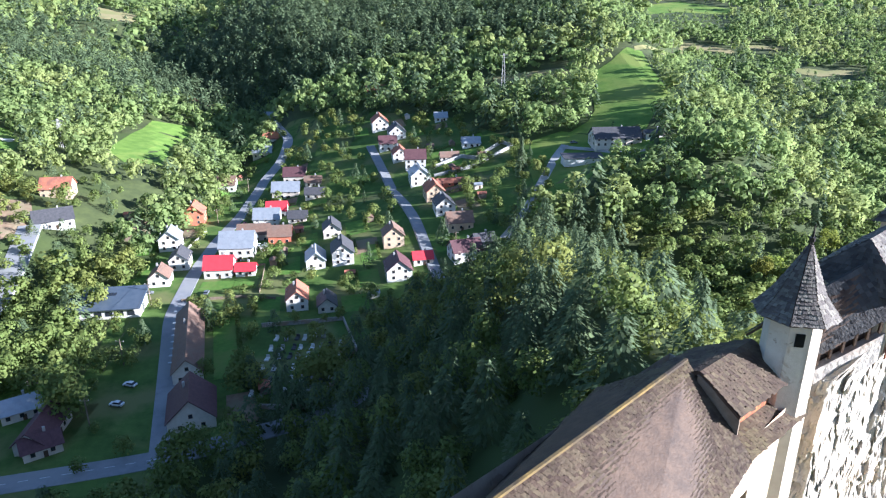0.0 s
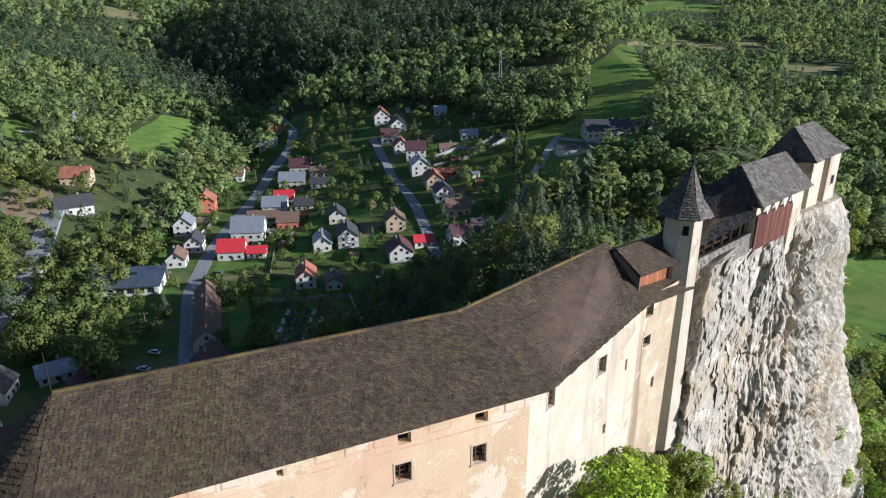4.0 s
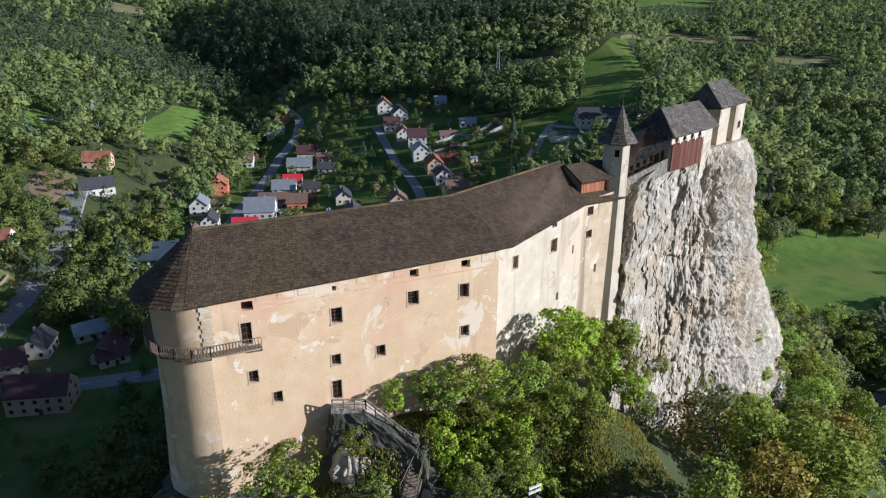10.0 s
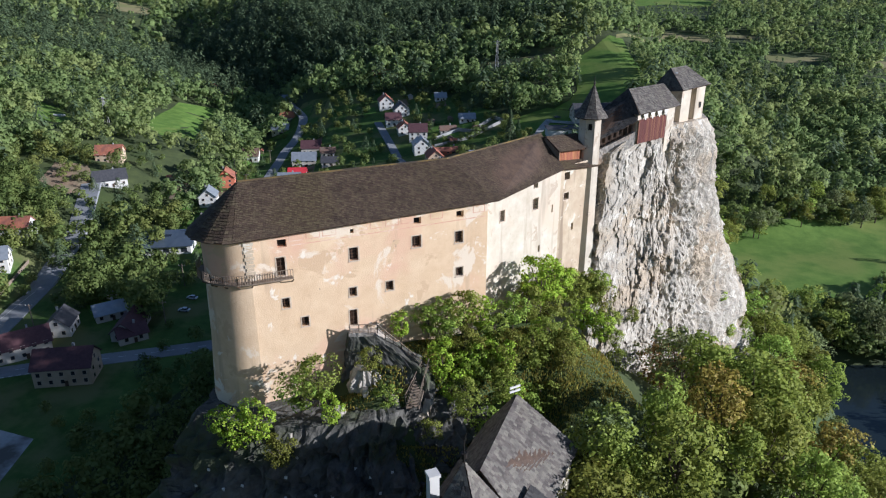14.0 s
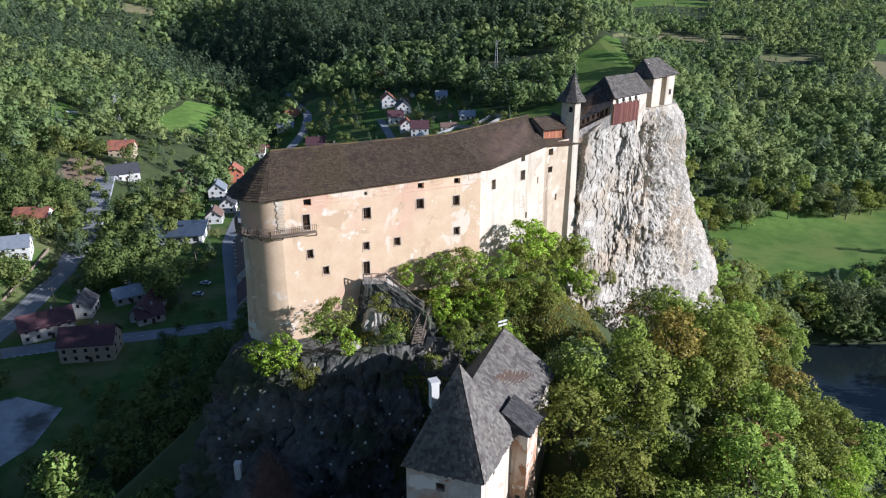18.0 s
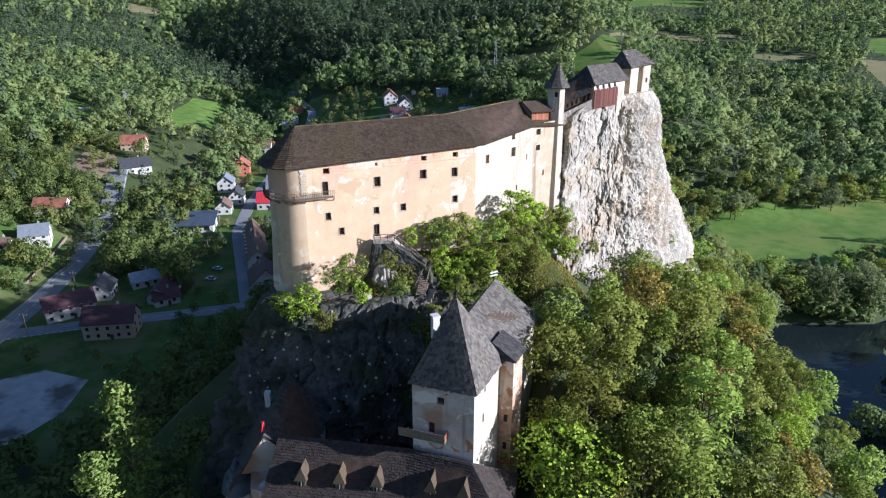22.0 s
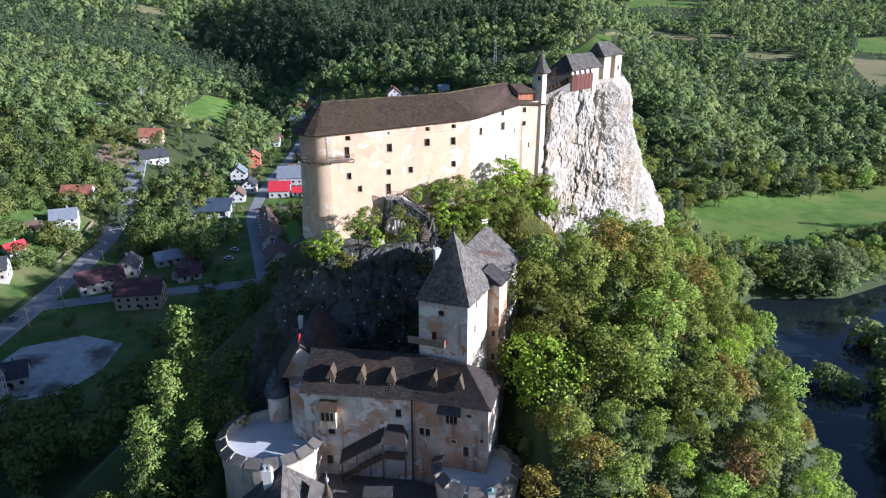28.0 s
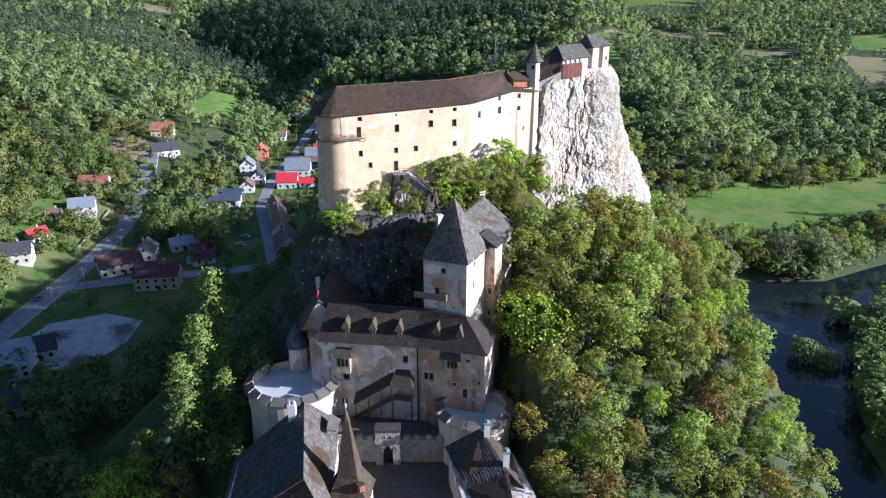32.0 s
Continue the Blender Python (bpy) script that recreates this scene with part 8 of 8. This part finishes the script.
# ---- road markings ----
def dashes(a, b, n, length, width, lift):
    for i in range(n):
        f = (i + 0.5) / n
        x, y = a[0] + (b[0] - a[0]) * f, a[1] + (b[1] - a[1]) * f
        d = Vector((b[0] - a[0], b[1] - a[1])).normalized()
        q = Vector((-d.y, d.x)) * width / 2
        pts = []
        for s, k in ((-0.5, -1), (0.5, -1), (0.5, 1), (-0.5, 1)):
            px, py = x + d.x * length * s + q.x * k, y + d.y * length * s + q.y * k
            pts.append((px, py, max(gz(x, y), gz(x + q.x * 60, y + q.y * 60), gz(x - q.x * 60, y - q.y * 60)) + lift))
        ob = tagged(new("road_marking", mesh_data("road_marking", pts, [(0, 1, 2, 3)], M_PAINT)), "white painted road dash", "road marking", "road markings", "structure")


dashes((-160.3, 195), (-160.3, 290), 16, 3.0, 0.22, 0.34)
dashes((-155.8, 200), (-155.8, 256), 26, 1.2, 0.30, 0.34)
dashes((-164.6, 160), (-165.0, 330), 12, 13.5, 0.18, 0.34)
dashes((-140, 268.2), (-70, 286.8), 14, 2.5, 0.18, 0.32)
dashes((-155, 258.5), (-128, 268.0), 12, 1.2, 0.35, 0.32)

# ---- gardens: lawns, hedges, plots, sheds ----
STREETS = [[(-76, 288), (-103, 372), (-110, 453), (-110, 559), (-104, 586), (-105, 616)], [(6, 372), (-11, 451), (-43, 569)], [(-163, 150), (-160, 265), (-172, 380), (-186, 430)], [(-158, 262), (-73, 286), (-20, 300)], [(30, 425), (54, 472), (73, 520)]]


def street_gap(x, y):
    best = 1e9
    for line_ in STREETS:
        for (ax, ay), (bx, by) in zip(line_[:-1], line_[1:]):
            k = min(1, max(0, ((x - ax) * (bx - ax) + (y - ay) * (by - ay)) / ((bx - ax) ** 2 + (by - ay) ** 2)))
            best = min(best, math.hypot(x - ax - k * (bx - ax), y - ay - k * (by - ay)))
    return best


M_SOIL = mat("bare_earth", (0.17, 0.115, 0.07), (0.26, 0.185, 0.12), 0.4, 0.95, 0.4, 3.0, c3=(0.20, 0.17, 0.10), big=0.1)
M_LAWN = mat("mown_lawn", (0.085, 0.165, 0.030), (0.13, 0.225, 0.042), 0.5, bump=0.2, bscale=4.0, c3=(0.15, 0.20, 0.05), big=0.1, spec=0.1)


def hedge(a, b, h, material, label, seed):
    """A clipped hedge from a to b: leaf sprays packed round a low core."""
    r = np.random.default_rng(seed)
    n = max(3, int(math.hypot(b[0] - a[0], b[1] - a[1]) / 1.1))
    f = (np.arange(n) + 0.5) / n
    o = (a[0], a[1], gz(*a))
    px, py = a[0] + (b[0] - a[0]) * f, a[1] + (b[1] - a[1]) * f
    c = np.stack([px - o[0], py - o[1], ground(px, py) - o[2] + h * 0.5], 1)
    q = leaf_quads(r, c, np.full(n, h * 0.62) * r.uniform(0.85, 1.15, n), n * 26, 0.55, 0.9, 0.5)
    mid = q.mean(1)
    nrm = mid - c[((mid[:, None, :] - c[None]) ** 2).sum(2).argmin(1)]
    q, m = outward(q, nrm + r.normal(size=nrm.shape) * 0.2)
    t = thing("hedge", o, label, "hedge", "garden hedges")
    part("foliage", quads_mesh("foliage", q, material, 4, np.repeat(m[:, None, :], 4, axis=1)), t)


def garden_shed(x, y, rz, roof, wall, label):
    t = thing("garden_shed", (x, y, gz(x, y)), label, "shed", "garden sheds", rz=rz)
    part("wall", shared_box(("shed_wall", wall.name), (4.2, 3.2, 3.2), wall), t, at=(0, 0, 0.9))
    for sg in (-1, 1):
        pts = [(-2.4, sg * 1.9, 2.35), (2.4, sg * 1.9, 2.35), (2.4, 0, 3.3), (-2.4, 0, 3.3)]
        part("roof", Geo().sheet(pts if sg < 0 else pts[::-1], 0.12).mesh("roof", roof), t)
    part("door", shared_box(("shed_door", 0), (1.0, 0.08, 1.9), M_DARKWOOD), t, at=(0.6, -1.62, 0.95))


r_g = random.Random(71)
for i, (x, y, w, l, rot) in enumerate(list(PLOTS)):
    if not (300 < y < 640 and -140 < x < 60):
        continue
    ca, sa = math.cos(radians(rot)), math.sin(radians(rot))

    def spot(u, v):
        return (x + u * ca - v * sa, y + u * sa + v * ca)

    for side in (1, -1):
        c = spot(r_g.uniform(-2, 2), side * (w / 2 + 7.5))
        if street_gap(*c) < 9 or any(math.hypot(c[0] - p[0], c[1] - p[1]) < 11 for j, p in enumerate(PLOTS) if j != i):
            continue
        hw, hl = r_g.uniform(4.0, 5.5), l / 2 + r_g.uniform(0, 3)
        quad = [(c[0] + u * hl * ca - v * hw * sa, c[1] + u * hl * sa + v * hw * ca) for u, v in ((-1, -1), (1, -1), (1, 1), (-1, 1))]
        soil = r_g.random() < 0.22
        drape("vegetable_plot" if soil else "lawn", quad, M_SOIL if soil else M_LAWN, 0.17 + 0.002 * i, "dug brown vegetable plot behind a house" if soil else "mown bright green lawn beside a house", "garden", 8)
        if r_g.random() < 0.75:
            hedge(quad[3 if side > 0 else 0], quad[2 if side > 0 else 1], r_g.uniform(1.3, 2.2), M_LEAF, "dark green clipped garden hedge", 200 + i)
        if r_g.random() < 0.55:
            e = spot(hl - 2.5, side * (w / 2 + 7.5 + hw + 2.6))
            if street_gap(*e) > 7 and all(math.hypot(e[0] - p[0], e[1] - p[1]) > 10 for p in PLOTS):
                k = r_g.randrange(3)
                garden_shed(e[0], e[1], rot + r_g.choice((0, 90)), (M_TILE_BROWN, M_METAL_GREY, M_TILE_CLAY)[k], (M_WOOD, M_BEIGE, M_WOOD)[k], ("brown wooden garden shed", "small pale shed with a sheet roof", "wooden garden shed with a red roof")[k])
drape("bare_earth", [(-192, 414), (-210, 424), (-214, 450), (-199, 456), (-191, 442), (-186, 426)], M_SOIL, 0.16, "bare brown earth of a building plot", "earth", 8)
tarp = thing("tarpaulin", (-252, 531, gz(-252, 531)), "white sheet spread over a heap on the grass", "tarpaulin")
part("sheet", Geo().prism([(-4.5, -1.6), (3.8, -2.2), (4.6, 1.4), (-3.6, 2.0)], -0.4, [0.5, 0.9, 0.6, 1.0]).mesh("sheet", M_WHITE), tarp)

# ---- village trees and hedges ----
def garden_ok(x, y):
    return seen(x, y) and not (-172 < x < -95 and 246 < y < 293) and not (-154 < x < -108 and 190 < y < 242) and (in_poly(x, y, VILLAGE) or in_poly(x, y, CROSSROADS) or in_poly(x, y, HOUSES_WEST)) and all(math.hypot(x - h_.location.x, y - h_.location.y) > 12 for h_ in HOUSE_OBS) and all(rd > 6 for rd in (abs(x - np.interp(y, [288, 372, 453, 559, 616], [-76, -103, -110, -110, -105])), abs(x - np.interp(y, [372, 451, 569], [6, -11, -43])), math.hypot(x + 160, (y - min(max(y, 150), 345)))))


HOUSE_OBS = [o for o in scene.collection.objects if o.name.startswith("house")]
gp = scatter(-215, 66, 195, 650, 9.5, garden_ok, 91)
gpk = [p for p in gp if r_.random() < 0.80]
wood("garden_trees", gpk, MID_BROAD, [r_.uniform(3.5, 8.5) for p in gpk], M_LEAF, "fruit trees and bushes in the village gardens", 92)
gp2 = scatter(-215, 66, 195, 650, 26, garden_ok, 93)
wood("garden_spruces", gp2, MID_CONIF, [r_.uniform(7, 14) for p in gp2], M_NEEDLE, "dark garden spruces", 94)
pts = scatter(100, 190, 268, 300, 6, lambda x, y: -14 < river(x, y) < -2, 95) + scatter(112, 185, 130, 262, 7, lambda x, y: -16 < river(x, y) < -1 and x > 112, 96)
pts += [(124, 209), (127, 206), (130, 203), (152, 236), (155, 232), (158, 238)]
wood("riverside_trees", pts, MID_BROAD, [r_.uniform(8, 13) for p in pts], M_LEAF_FAR_HAZED, "willows and alders on the river bank", 97)


west_edge = scatter(-300, -178, 245, 470, 9.0, lambda x, y: seen(x, y) and abs(x + 160) > 16 and not in_poly(x, y, GLADE_WEST) and not (-214 < x < -183 and 410 < y < 458) and all(math.hypot(x - h_.location.x, y - h_.location.y) > 11 for h_ in HOUSE_OBS) and street_gap(x, y) > 8, 103)
wood("forest", west_edge, NEAR_BROAD, [r_.uniform(7, 14) for p in west_edge], M_LEAF, "broadleaf trees round the western houses", 104)
# tall trees by the main road and among the lower houses
big_pts = scatter(-235, -120, 285, 400, 13, lambda x, y: garden_ok(x, y) and not (-172 < x < -152), 101) + [(-128, 318), (-122, 326), (-117, 312), (-136, 322), (-140, 330), (-108, 303), (-112, 308), (-60, 318), (-64, 326), (-148, 333), (-172, 238), (-176, 246)]
wood("roadside_trees", big_pts, NEAR_BROAD, [r_.uniform(10, 16) for p in big_pts], M_LEAF, "tall broadleaf trees among the lower houses", 102)
